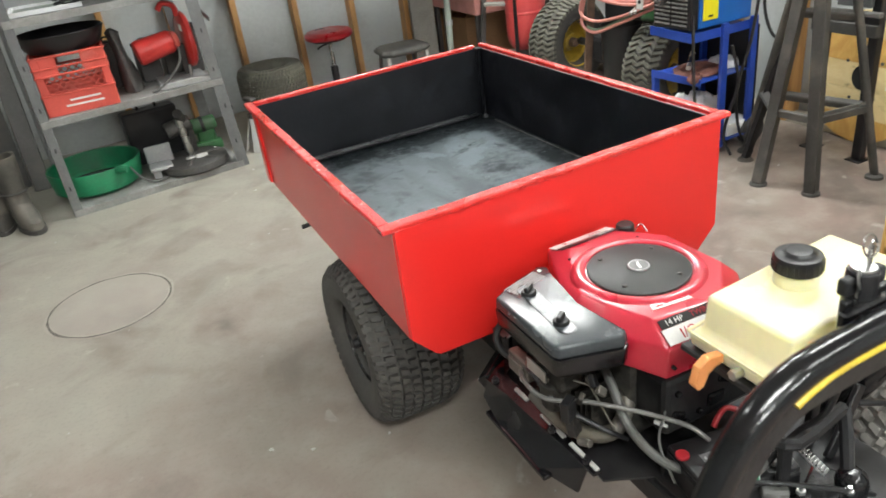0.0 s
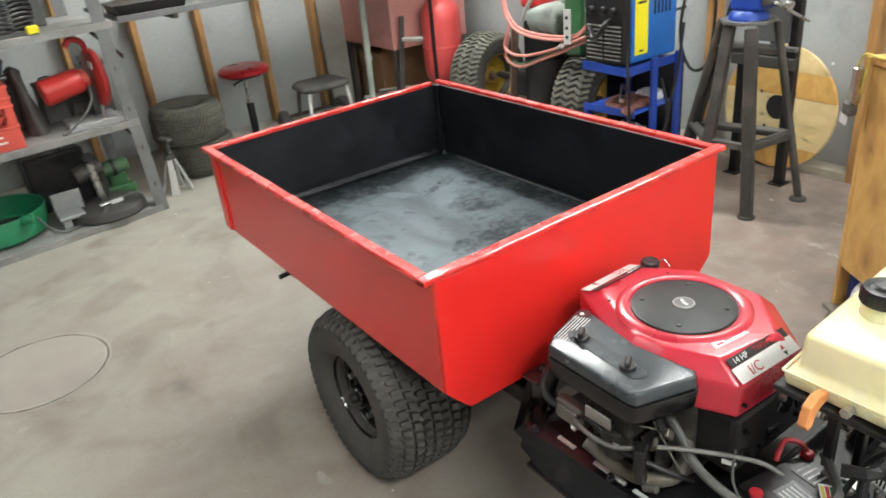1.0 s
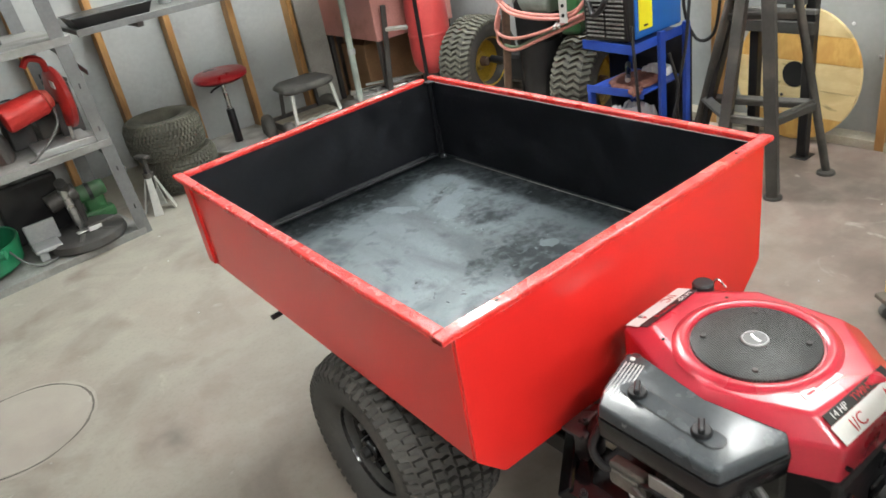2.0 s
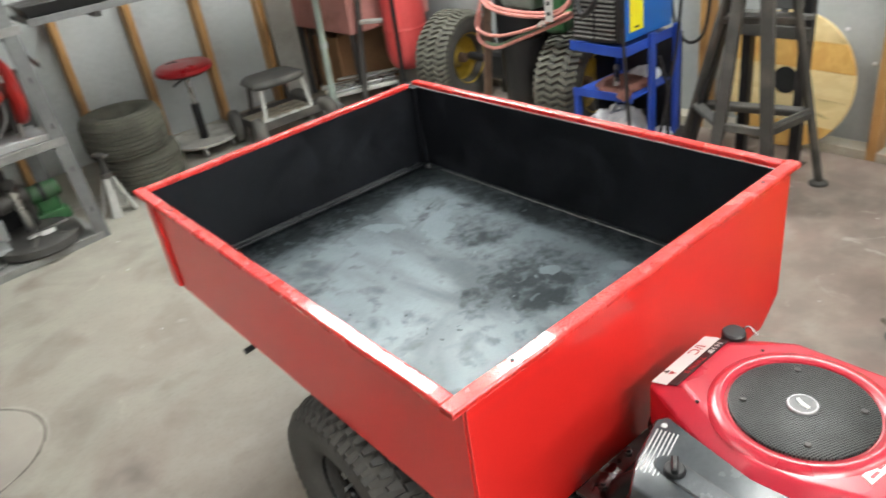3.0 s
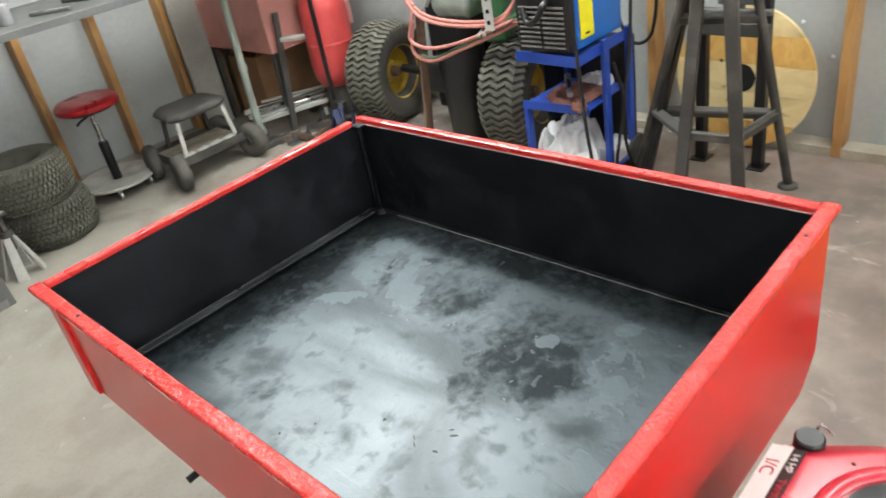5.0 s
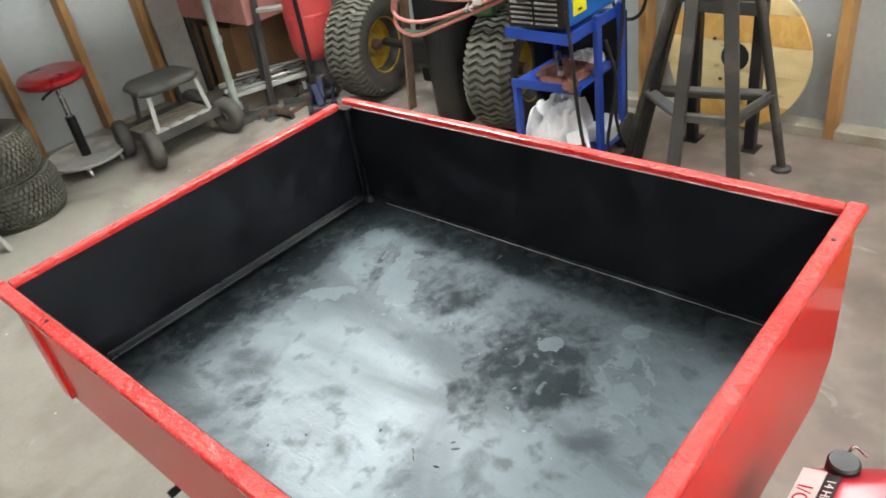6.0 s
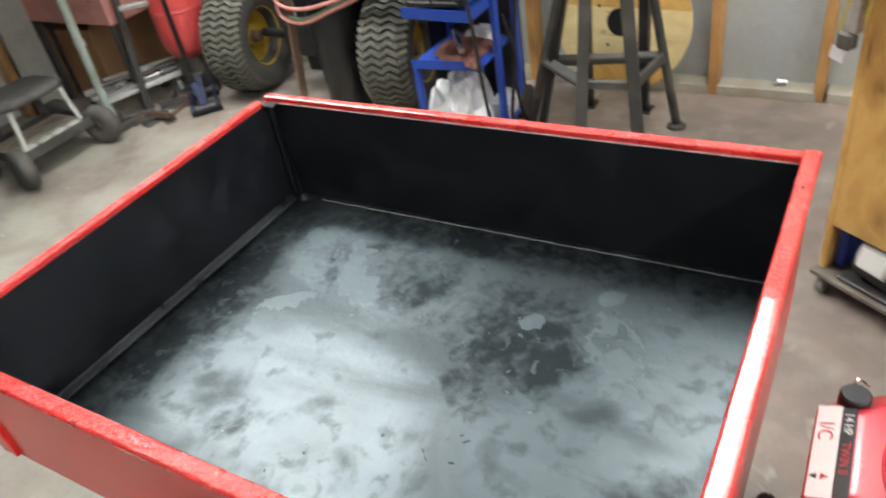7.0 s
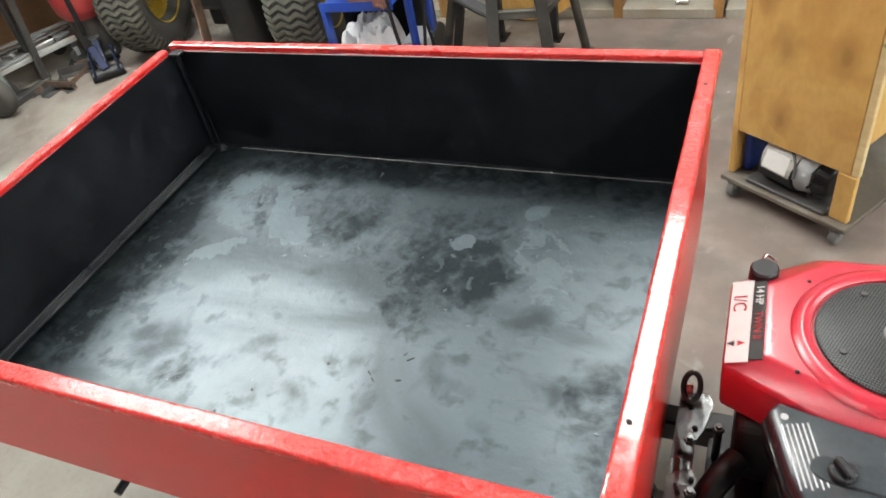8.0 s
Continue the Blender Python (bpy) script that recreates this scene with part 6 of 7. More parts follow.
part("tray", merge(box(-0.2, 0.2, -0.15, 0.15, 0.12, 0.125), box(-0.2, 0.2, -0.153, -0.149, 0.105, 0.15, 0.001), box(-0.2, 0.2, 0.149, 0.153, 0.105, 0.15, 0.001), box(-0.203, -0.199, -0.15, 0.15, 0.105, 0.15, 0.001), box(0.199, 0.203, -0.15, 0.15, 0.105, 0.15, 0.001)), DARK_STEEL, creeper)
for k in range(4):
    part("tray_slat", box(-0.19, 0.19, -0.14 + 0.072 * k, -0.08 + 0.072 * k, 0.1255, 0.131, 0.001), DUSTY_SLAT, creeper, "dusty wooden slat")
for k in range(4):
    part("tool", moved(box(-0.035, 0.035, -0.02, 0.02, 0, 0.012, 0.004), pose(-0.12 + 0.08 * k, -0.1, 0.1315, 0, 0, 20)), PALE_PAINT, creeper)
for x in (-0.215, 0.215):
    for y in (-0.16, 0.14):
        wheel = part("wheel", lathe([(0.02, -0.026), (0.05, -0.034), (0.074, -0.033), (0.09, -0.022), (0.094, -0.012), (0.094, 0.012), (0.09, 0.022), (0.074, 0.033), (0.05, 0.034), (0.02, 0.026)], 28, (x, y, 0.094), (1, 0.25 * (1 if x > 0 else -1), 0)), RUBBER, creeper, "dusty rubber wheel", smooth=True)
        part("hub", cyl((x - 0.03, y, 0.094), (x + 0.03, y, 0.094), 0.026, n=16, bevel=0.003), DARK_STEEL, wheel)
        part("axle", cyl((x, y, 0.094), (x * 0.9, y * 0.9, 0.118), 0.01, n=8), DARK_STEEL, wheel)

# tall hand truck and the low trolley behind it
truck = thing("hand_truck", label="grey-green tubular hand truck standing by the wall", category="hand truck")
part("upright", tube([(1.675, 3.1, 0.02), (1.68, 3.1, 0.4), (1.692, 3.1, 0.9), (1.7, 3.1, 1.3)], 0.02, 12, 4), GREY_GREEN, truck, smooth=True)
part("collar", cyl((1.683, 3.1, 0.44), (1.684, 3.1, 0.47), 0.024, n=14), GALV, truck)
part("upright", beam((1.885, 3.1, 0.0), (1.96, 3.1, 0.66), 0.035, 0.012), DARK_STEEL, truck)
part("cross_bar", beam((1.945, 3.1, 0.52), (2.14, 3.0, 0.5), 0.022, 0.022), PALE_PAINT, truck)
part("foot", box(1.66, 1.9, 3.08, 3.12, 0.0, 0.03, 0.003), DARK_STEEL, truck)
trolley = thing("low_trolley", (1.98, 3.24, 0), -20, "low steel trolley with long pale rails", "trolley")
for y in (-0.11, 0.0, 0.11):
    part("rail", box(-0.24, 0.2, y - 0.014, y + 0.014, 0.11, 0.135, 0.003), PALE_PAINT, trolley)
for x in (-0.2, 0.17):
    part("cross_bar", box(x - 0.015, x + 0.015, -0.13, 0.13, 0.09, 0.11, 0.002), DARK_STEEL, trolley)
    for y in (-0.12, 0.12):
        part("caster", cyl((x, y - 0.012, 0.04), (x, y + 0.012, 0.04), 0.04, n=20, bevel=0.004), RUBBER, trolley)
        part("fork", box(x - 0.01, x + 0.01, y - 0.016, y + 0.016, 0.045, 0.09, 0.002), GALV, trolley)
part("tool", tube([(-0.1, -0.05, 0.145), (0.0, 0.02, 0.15), (0.12, 0.05, 0.147)], 0.012, 8, 3), GALV, trolley)
part("tool", box(0.0, 0.12, -0.1, -0.04, 0.135, 0.16, 0.006), STEEL, trolley)
for k in range(4):
    part("flat_bar", moved(box(-0.22 + 0.03 * k, 0.2 + 0.02 * k, -0.012, 0.012, 0, 0.012, 0.002), pose(0, -0.09 + 0.06 * k, 0.137 + 0.0125 * (k % 2), 0, 0, 9 - 6 * k)), (GALV, STEEL, DARK_STEEL, PALE_PAINT)[k], trolley)
for i, (x, y, w, tall) in enumerate(((-0.86, 3.3, 0.09, 1.7), (-0.98, 3.42, 0.12, 1.5), (-1.1, 3.36, 0.08, 1.8))):
    leaning = thing("leaning_board", (x, y, 0), 8 * i, "dark grimy board leaning on the wall beside the shelving", "board", "leaning boards")
    part("board", moved(box(-w / 2, w / 2, -0.012, 0.012, 0, tall, 0.003), pose(0, 0, 0, -14, 0, 0)), (DARK_STEEL, GREY_DARK, CARDBOARD)[i], leaning)
jackb = thing("blue_trolley_jack", (2.04, 2.85, 0), 48, "small blue trolley jack on the floor", "trolley jack")
part("frame", merge(box(-0.14, 0.14, -0.06, -0.05, 0.02, 0.07, 0.004), box(-0.14, 0.14, 0.05, 0.06, 0.02, 0.07, 0.004)), BLUE_DARK, jackb)
part("lift_arm", beam((-0.06, 0, 0.05), (0.1, 0, 0.12), 0.04, 0.03), BLUE_DARK, jackb)
part("saddle", cyl((0.1, 0, 0.12), (0.1, 0, 0.135), 0.03, n=16), DARK_STEEL, jackb)
part("handle_socket", beam((-0.12, 0, 0.05), (-0.07, 0.02, 0.15), 0.035, 0.035), BLUE_DARK, jackb)
for x in (-0.11, 0.11):
    part("wheel", cyl((x, -0.075, 0.028), (x, 0.075, 0.028), 0.028, n=18, bevel=0.003), BLACK_SATIN, jackb)

scrap_rng = random.Random(8)
for k in range(16):
    x, y, turn = scrap_rng.uniform(1.78, 2.1), scrap_rng.uniform(2.95, 3.12), scrap_rng.uniform(0, 180)
    if k % 4 == 3:
        scrap = thing("scrap_bolt", (x, y, 0), turn, "loose dark steel bolt among the floor scrap", "bolt", "floor scrap")
        part("shank", cyl((-0.03, 0, 0.009), (0.03, 0, 0.009), 0.006, n=10), DARK_STEEL, scrap)
        part("head", cyl((0.03, 0, 0.0105), (0.04, 0, 0.0105), 0.0105, n=6), DARK_STEEL, scrap)
    else:
        long, w, h = scrap_rng.uniform(0.05, 0.13), scrap_rng.uniform(0.012, 0.03), scrap_rng.uniform(0.008, 0.03)
        scrap = thing("metal_offcut", (x, y, 0), turn, "short offcut of dark angle iron on the floor", "offcut", "floor scrap")
        part("offcut", merge(box(-long, long, -w, w, 0, 0.004, 0.001), box(-long, long, -w, -w + 0.004, 0.003, h + 0.01, 0.001)), (GREY_DARK, DARK_STEEL, RUST, GALV)[k % 4], scrap)

chest = thing("faded_steel_chest", (2.2, 3.5, 0), 0, "faded red sheet steel chest on legs by the wall", "steel chest")
part("body", box(-0.3, 0.3, -0.36, 0.31, 0.45, 0.98, 0.008, 2), PINK, chest)
part("seam_strip", box(-0.302, 0.302, -0.364, -0.36, 0.93, 0.955, 0.001), PINK, chest)
for x in (-0.27, 0.27):
    for y in (-0.33, 0.28):
        part("leg", box(x - 0.015, x + 0.015, y - 0.015, y + 0.015, 0, 0.45, 0.002), DARK_STEEL, chest)
carton = thing("brown_carton", (2.2, 3.62, 0), 5, "brown cardboard box under the chest", "carton")
part("shell", box(-0.22, 0.26, -0.13, 0.13, 0, 0.38, 0.004), CARDBOARD, carton)
part("flap", moved(box(-0.22, 0.26, -0.002, 0.002, 0, 0.06), Matrix.Translation((0, -0.132, 0.38)) @ pose(0, 0, 0, 40, 0, 0)), CARDBOARD, carton)
board = thing("grey_plank", (1.81, 3.77, 0), 0, "wide weathered grey plank leaning on the wall", "plank")
part("plank", moved(box(-0.09, 0.09, -0.012, 0.012, 0, 1.5, 0.003), pose(0, 0, 0, -1.5, 0, 0)), GREY_PLANK, board)
dark_board = thing("dark_plank", (1.955, 3.83, 0), 0, "dark brown plank leaning on the wall", "plank")
part("plank", moved(box(-0.04, 0.04, -0.012, 0.012, 0, 1.5, 0.002), pose(0, 0, 0, -1, 0, 0)), CARDBOARD, dark_board)

air = thing("air_tank", (2.185, 2.99, 0.0), 0, "faded red portable air tank with dusty top and strap", "air tank")
part("tank", lathe([(0, 0.2), (0.06, 0.202), (0.1, 0.225), (0.122, 0.265), (0.129, 0.33), (0.129, 0.62), (0.12, 0.68), (0.088, 0.73), (0.04, 0.752), (0, 0.755)], 40), SHOP_RED_FADED, air, smooth=True)
part("strap", moved(box(-0.012, 0.012, -0.008, 0.0, 0.16, 0.8, 0.002), Matrix.Translation((-0.115, -0.068, 0)) @ pose(0, 0, 0, 0, 0, -60)), BLACK_SATIN, air, "dark strap")
part("valve", merge(cyl((0, 0, 0.755), (0, 0, 0.82), 0.018, n=14), cyl((-0.03, 0, 0.8), (0.03, 0, 0.8), 0.008, n=8)), STEEL, air)
part("band", lathe([(0.129, 0.44), (0.131, 0.445), (0.131, 0.455), (0.129, 0.46)], 40), SHOP_RED_FADED, air)
part("foot_ring", lathe([(0.07, 0.0), (0.08, 0.0), (0.08, 0.23), (0.07, 0.23)], 28, closed=True), DARK_STEEL, air)

# ---- riding mower against the east wall ----
mower = thing("riding_mower", label="dusty green riding mower with yellow wheels parked by the wall", category="riding mower")
AXIS = Vector((0.19, -0.98, 0))
for c in (Vector((2.3, 2.69, 0.268)), Vector((2.26, 1.74, 0.268))):
    w = tyre("wheel", mower, 0.268, 0.22, 0.135, c, AXIS, "bars", RUBBER, 6, 50, tread_material=RUBBER_OLIVE)
    tagged(w, "dusty turf tyre with zigzag bar tread")
    dish = part("rim", lathe([(0.135, 0.095), (0.142, 0.1), (0.138, 0.085), (0.125, 0.06), (0.12, 0.02), (0.06, 0.0), (0.05, 0.03), (0.0, 0.03)], 40, c, AXIS), YELLOW_RIM, w, "dull yellow wheel", smooth=True)
    part("hub", moved(cyl((0, 0, 0.03), (0, 0, 0.07), 0.03, 0.026, 16, 0.003), Matrix.Translation(c) @ rot(AXIS)), RUST, dish)
part("transaxle", merge(box(2.24, 2.5, 1.9, 2.4, 0.2, 0.36, 0.03, 2), cyl((2.28, 1.8, 0.28), (2.33, 2.6, 0.28), 0.022)), BLACK_SATIN, mower)
# added dark block that imitates the shaded gap behind the pail
part("frame", box(2.36, 2.62, 1.86, 2.4, 0.08, 0.62, 0.01, 2), BLACK_SATIN, mower)
part("fender", soften(loft([[(2.16, 1.72, z), (2.6, 1.9, z), (2.57, 1.98, z), (2.13, 1.82, z)] for z in (0.52, 0.8, 0.9)]), 0.02, 3), GREEN_PAINT, mower, "dusty green fender")
part("gear_case", soften(loft([[(2.2 - k, 1.96 - k, z), (2.42 + k, 1.96 - k, z), (2.42 + k, 2.16 + k, z), (2.2 - k, 2.16 + k, z)] for k, z in ((0.0, 0.6), (0.02, 0.66), (0.01, 0.72), (-0.05, 0.75))]), 0.02, 3), GREY_GREEN, mower, "dusty grey-green casing")
part("lift_rod", tube([(2.18, 2.2, 0.66), (2.16, 2.1, 0.78), (2.17, 1.98, 0.82), (2.2, 1.88, 0.78), (2.24, 1.84, 0.7)], 0.011, 10, 6), PALE_PAINT, mower, "pale bent rod", smooth=True)
part("seat_edge", box(2.3, 2.6, 2.2, 2.36, 0.7, 0.95, 0.03, 3), SHOP_RED, mower, "red padded edge")
drawbar = part("drawbar", moved(box(-0.003, 0.003, -0.022, 0.022, -0.08, 0.09, 0.002), pose(2.04, 1.705, 0.69, 0, 0, 8)), PALE_PAINT, mower, "pale drilled steel strap")
for z in (-0.045, 0.0, 0.05):
    part("hole", moved(cyl((-0.0045, 0, z), (-0.002, 0, z), 0.009, n=14), pose(2.04, 1.705, 0.69, 0, 0, 8)), HOLE, drawbar)
part("drawbar_arm", box(2.045, 2.3, 1.69, 1.72, 0.6, 0.63, 0.003), GREEN_PAINT, mower)
part("rust_bar", beam((2.1, 2.24, 0.06), (2.1, 2.165, 0.66), 0.05, 0.012), RUST, mower, "flat rusty bar")
pot = thing("black_pail", (2.21, 2.05, 0), 0, "tall narrow black plastic pail between the wheels", "pail")
part("shell", lathe([(0, 0.02), (0.085, 0.02), (0.108, 0.47), (0.113, 0.474), (0.115, 0.455), (0.093, 0.0), (0, 0.0)], 36), BLACK_PLASTIC, pot, smooth=True)
plank = thing("pale_plank", (1.99, 1.98, 0), 92, "pale splintered plank on the floor", "plank")
part("plank", box(-0.28, 0.28, -0.04, 0.04, 0, 0.03, 0.004), PLY_PALE, plank)
part("strip", box(-0.26, 0.1, -0.035, -0.02, 0.03, 0.034, 0.001), PAPER, plank)

# ---- welding corner ----
def crumpled(w, d, tall, seed, folds):
    """A soft heap lying on a flat support: creased on top, with an uneven outline."""
    nx, ny = 34, 26
    bm = bmesh.new()
    top = []
    for j in range(ny + 1):
        row = []
        for i in range(nx + 1):
            u, v = 2 * i / nx - 1, 2 * j / ny - 1
            k = math.sqrt(1 - u * u / 2) , math.sqrt(1 - v * v / 2)
            a = math.atan2(v * k[0], u * k[1])
            out = 1 + 0.22 * noise.noise(Vector((2 * math.cos(a) + seed, 2 * math.sin(a), seed)))
            x, y = u * k[1] * out, v * k[0] * out
            crease = 1 - abs(noise.noise(Vector((x * folds * 0.28 + seed, y * folds * 0.28, seed)))) * 1.5 - abs(noise.noise(Vector((x * folds * 0.7, y * folds * 0.7 + seed, seed)))) * 0.5
            edge = max(0.0, 1 - max(abs(u), abs(v)) ** 4)
            row.append(bm.verts.new((x * w / 2, y * d / 2, 0.004 + tall * edge ** 0.6 * max(0.15, 0.25 + 0.7 * crease))))
        top.append(row)
    for a, b in zip(top, top[1:]):
        for i in range(nx):
            bm.faces.new((a[i], a[i + 1], b[i + 1], b[i]))
    loop = top[0] + [r[-1] for r in top[1:]] + top[-1][-2::-1] + [r[0] for r in top[-2:0:-1]]
    low = [bm.verts.new((v.co.x * 0.97, v.co.y * 0.97, 0)) for v in loop]
    for i in range(len(loop)):
        j = (i + 1) % len(loop)
        bm.faces.new((loop[i], low[i], low[j], loop[j]))
    bm.faces.new(low[::-1])
    return bm


hoses = thing("torch_hoses", label="twin red and green torch hoses hung in loops", category="hoses")
for dx, dz, mat in ((0.0, 0.0, HOSE_RED), (0.012, 0.014, HOSE_RED)):
    part("hose", tube([(2.06 + dx, y, z + dz) for y, z in ((2.24, 0.95), (2.215, 0.787), (2.187, 0.701), (2.093, 0.634), (1.901, 0.616), (1.701, 0.632), (1.614, 0.681), (1.563, 0.75))], 0.0085, 10, 8), mat, hoses, smooth=True)
part("hose", tube([(2.07, 2.16, 0.7)] + [(2.05, y, z) for y, z in ((2.175, 0.628), (2.204, 0.551), (2.154, 0.515), (2.041, 0.514), (1.866, 0.556), (1.702, 0.612), (1.587, 0.656))], 0.0085, 10, 8), HOSE_RED, hoses, smooth=True)
for dx, dz, mat, cut in ((0.0, 0.0, HOSE_RED, 0), (0.006, 0.013, HOSE_GREEN, 3)):
    part("hose", tube([(2.06 + dx, y, z + dz) for y, z in ((2.175, 0.62), (2.193, 0.567), (2.209, 0.489), (2.163, 0.453), (2.072, 0.45), (1.913, 0.508), (1.744, 0.573), (1.626, 0.621), (1.54, 0.66))[cut:]], 0.0085, 10, 8), mat, hoses, smooth=True)
for y, z in ((1.74, 0.6), (1.77, 0.592)):
    part("clip", cyl((2.035, y, z - 0.01), (2.075, y, z + 0.012), 0.011, n=10, bevel=0.002), STEEL, hoses, "small bright hose clip")
part("hanger", tube([(2.05, 2.24, 0.95), (2.2, 2.24, 0.98), (2.69, 2.24, 1.02)], 0.008, 8, 3), DARK_STEEL, hoses)
part("hanger", tube([(2.04, 1.55, 0.66), (2.2, 1.52, 0.68), (2.69, 1.5, 0.7)], 0.008, 8, 3), DARK_STEEL, hoses)

wcart = thing("welding_cart", label="blue steel welding cart with three shelves, clutter on them", category="welding cart")
top_sh = [(1.892, 1.192), (1.912, 1.475), (2.26, 1.47), (2.24, 1.2)]
mid_sh = [(1.945, 1.186), (1.925, 1.478), (2.24, 1.47), (2.24, 1.2)]
part("top_shelf", merge(prism(top_sh, 0.562, 0.568, 0.001), prism([(1.889, 1.19), (1.909, 1.477), (1.913, 1.477), (1.893, 1.19)], 0.545, 0.585, 0.001), prism([(1.893, 1.188), (2.24, 1.196), (2.24, 1.2), (1.893, 1.192)], 0.545, 0.585, 0.001)), BLUE, wcart)
part("middle_shelf", merge(prism(mid_sh, 0.36, 0.366, 0.001), prism([(1.941, 1.184), (1.921, 1.48), (1.925, 1.48), (1.945, 1.184)], 0.345, 0.38, 0.001)), BLUE, wcart)
part("bottom_shelf", box(1.95, 2.3, 1.17, 1.5, 0.06, 0.07, 0.002), BLUE, wcart)
for x, y in ((2.07, 1.185), (1.94, 1.47), (2.24, 1.185), (2.24, 1.48)):
    part("leg", box(x - 0.017, x + 0.017, y - 0.01, y + 0.01, 0.03, 0.6 if x > 2 else 0.36, 0.002), BLUE, wcart)
for y in (1.19, 1.48):
    part("wheel", cyl((2.27, y - 0.02, 0.07), (2.27, y + 0.02, 0.07), 0.07, n=24, bevel=0.006), RUBBER, wcart)
    part("caster", cyl((1.97, y - 0.012, 0.03), (1.97, y + 0.012, 0.03), 0.03, n=18, bevel=0.004), RUBBER, wcart)
part("back_panel", box(2.262, 2.268, 1.175, 1.49, 0.072, 0.56, 0.001), BLACK_SATIN, wcart, "dark grimy back panel")
part("side_panel", box(2.1, 2.26, 1.496, 1.5, 0.072, 0.56, 0.001), BLACK_SATIN, wcart)
welder = thing("welder", label="blue welding machine with a black louvred front", category="welder")
part("case", box(1.955, 2.26, 1.222, 1.455, 0.586, 0.95, 0.008, 2), BLUE_CASE, welder)
face = part("front_panel", box(1.905, 1.954, 1.222, 1.455, 0.586, 0.92, 0.01, 2), BLACK_PLASTIC, welder, "black louvred front")
for k in range(9):
    z = 0.605 + 0.018 * k
    for y0, y1 in ((1.24, 1.332), (1.345, 1.437)):
        part("louvre", moved(box(-0.006, 0.006, y0, y1, 0, 0.008, 0.001), Matrix.Translation((1.903, 0, z)) @ pose(0, 0, 0, 0, 25, 0)), LOUVRE, face)
for y in (1.28, 1.34, 1.41):
    part("knob", cyl((1.906, y, 0.82), (1.884, y, 0.82), 0.018, 0.015, 18, 0.002), BLACK_PLASTIC, face)
part("cable_plug", tube([(1.9, 1.3, 0.78), (1.87, 1.3, 0.77), (1.86, 1.32, 0.73), (1.88, 1.38, 0.7), (1.9, 1.42, 0.75)], 0.012, 10, 5), BLACK_PLASTIC, face, smooth=True)
sticker = part("sticker", box(1.975, 2.06, 1.2195, 1.222, 0.62, 0.88), YELLOW, welder, "bright yellow sticker")
part("text_bar", box(2.005, 2.03, 1.2185, 1.2195, 0.632, 0.64), LABEL_BLACK, sticker)
part("text_bar", box(1.99, 2.045, 1.2185, 1.2195, 0.84, 0.85), LABEL_BLACK, sticker)
for k in range(5):
    part("side_slot", box(2.1 + 0.025 * k, 2.112 + 0.025 * k, 1.2205, 1.2222, 0.78, 0.88), HOLE, welder)
leads = thing("welding_leads", label="black welding cables hanging off the cart", category="cables")
for pts in ([(1.9, 1.2, 0.66), (1.885, 1.175, 0.5), (1.9, 1.172, 0.3), (1.93, 1.16, 0.08), (1.95, 1.15, 0.01)], [(2.26, 1.18, 0.72), (2.2, 1.16, 0.5), (2.13, 1.155, 0.3), (2.15, 1.15, 0.12), (2.2, 1.14, 0.01)], [(2.1, 1.17, 0.5), (2.12, 1.14, 0.34), (2.08, 1.14, 0.22), (2.05, 1.14, 0.1), (2.08, 1.12, 0.01)]):
    part("cable", tube(pts, 0.007, 8, 6), BLACK_PLASTIC, leads, smooth=True)
wall_loop = thing("hanging_cable", label="black cable loop hanging on the wall stud", category="cables")
part("cable", tube([(2.6, 1.4, 0.95), (2.59, 1.45, 0.6), (2.59, 1.38, 0.42), (2.59, 1.28, 0.46), (2.59, 1.25, 0.7), (2.6, 1.27, 0.95)], 0.008, 8, 7), BLACK_PLASTIC, wall_loop, smooth=True)
part("hook", cyl((2.6, 1.29, 0.95), (2.66, 1.29, 0.95), 0.006, n=8), STEEL, wall_loop)
gloves = thing("leather_gloves", (2.07, 1.33, 0.367), 15, "red-brown leather gloves lying on the cart shelf", "gloves")
part("palm", crumpled(0.27, 0.22, 0.026, 2.0, 7), RAG, gloves, smooth=True)
part("finger", moved(crumpled(0.15, 0.06, 0.026, 5.0, 10), pose(-0.13, -0.06, 0.001, 0, 0, 25)), RAG, gloves, smooth=True)
part("cuff", moved(crumpled(0.13, 0.14, 0.045, 7.0, 8), pose(0.12, -0.05, 0.001, 0, 0, -20)), PAPER, gloves, "pale cloth cuff", smooth=True)
pipe = thing("steel_socket", (2.0, 1.3, 0.395), 0, "short bright steel tube on the gloves", "steel tube")
part("tube", cyl((-0.05, -0.03, 0.02), (0.04, 0.04, 0.06), 0.012, n=14), STEEL, pipe, smooth=True)
bags = thing("white_plastic_bag", (2.09, 1.385, 0.071), 10, "crumpled white plastic bag on the lowest shelf", "bag")
part("bag", crumpled(0.3, 0.27, 0.19, 3.0, 7), PAPER, bags, smooth=True)
leaflet = thing("printed_leaflet", (1.985, 1.22, 0.071), -28, "white printed leaflet with a red stripe beside the bag", "leaflet")
white_box = thing("white_carton", (2.2, 1.225, 0.071), 4, "low white cardboard box on the lowest cart shelf", "carton")
part("shell", box(-0.09, 0.09, -0.04, 0.05, 0, 0.06, 0.003), PAPER, white_box)
part("lid_flap", box(-0.088, 0.088, -0.043, -0.04, 0.03, 0.058, 0.001), PAPER, white_box)
part("sheet", moved(box(-0.045, 0.045, -0.002, 0.002, 0, 0.1, 0.0008), pose(0, 0, 0, -22, 0, 0)), PAPER, leaflet)
part("print", moved(box(-0.03, 0.03, -0.003, -0.002, 0.02, 0.045, 0.0), pose(0, 0, 0, -22, 0, 0)), LABEL_RED, leaflet)

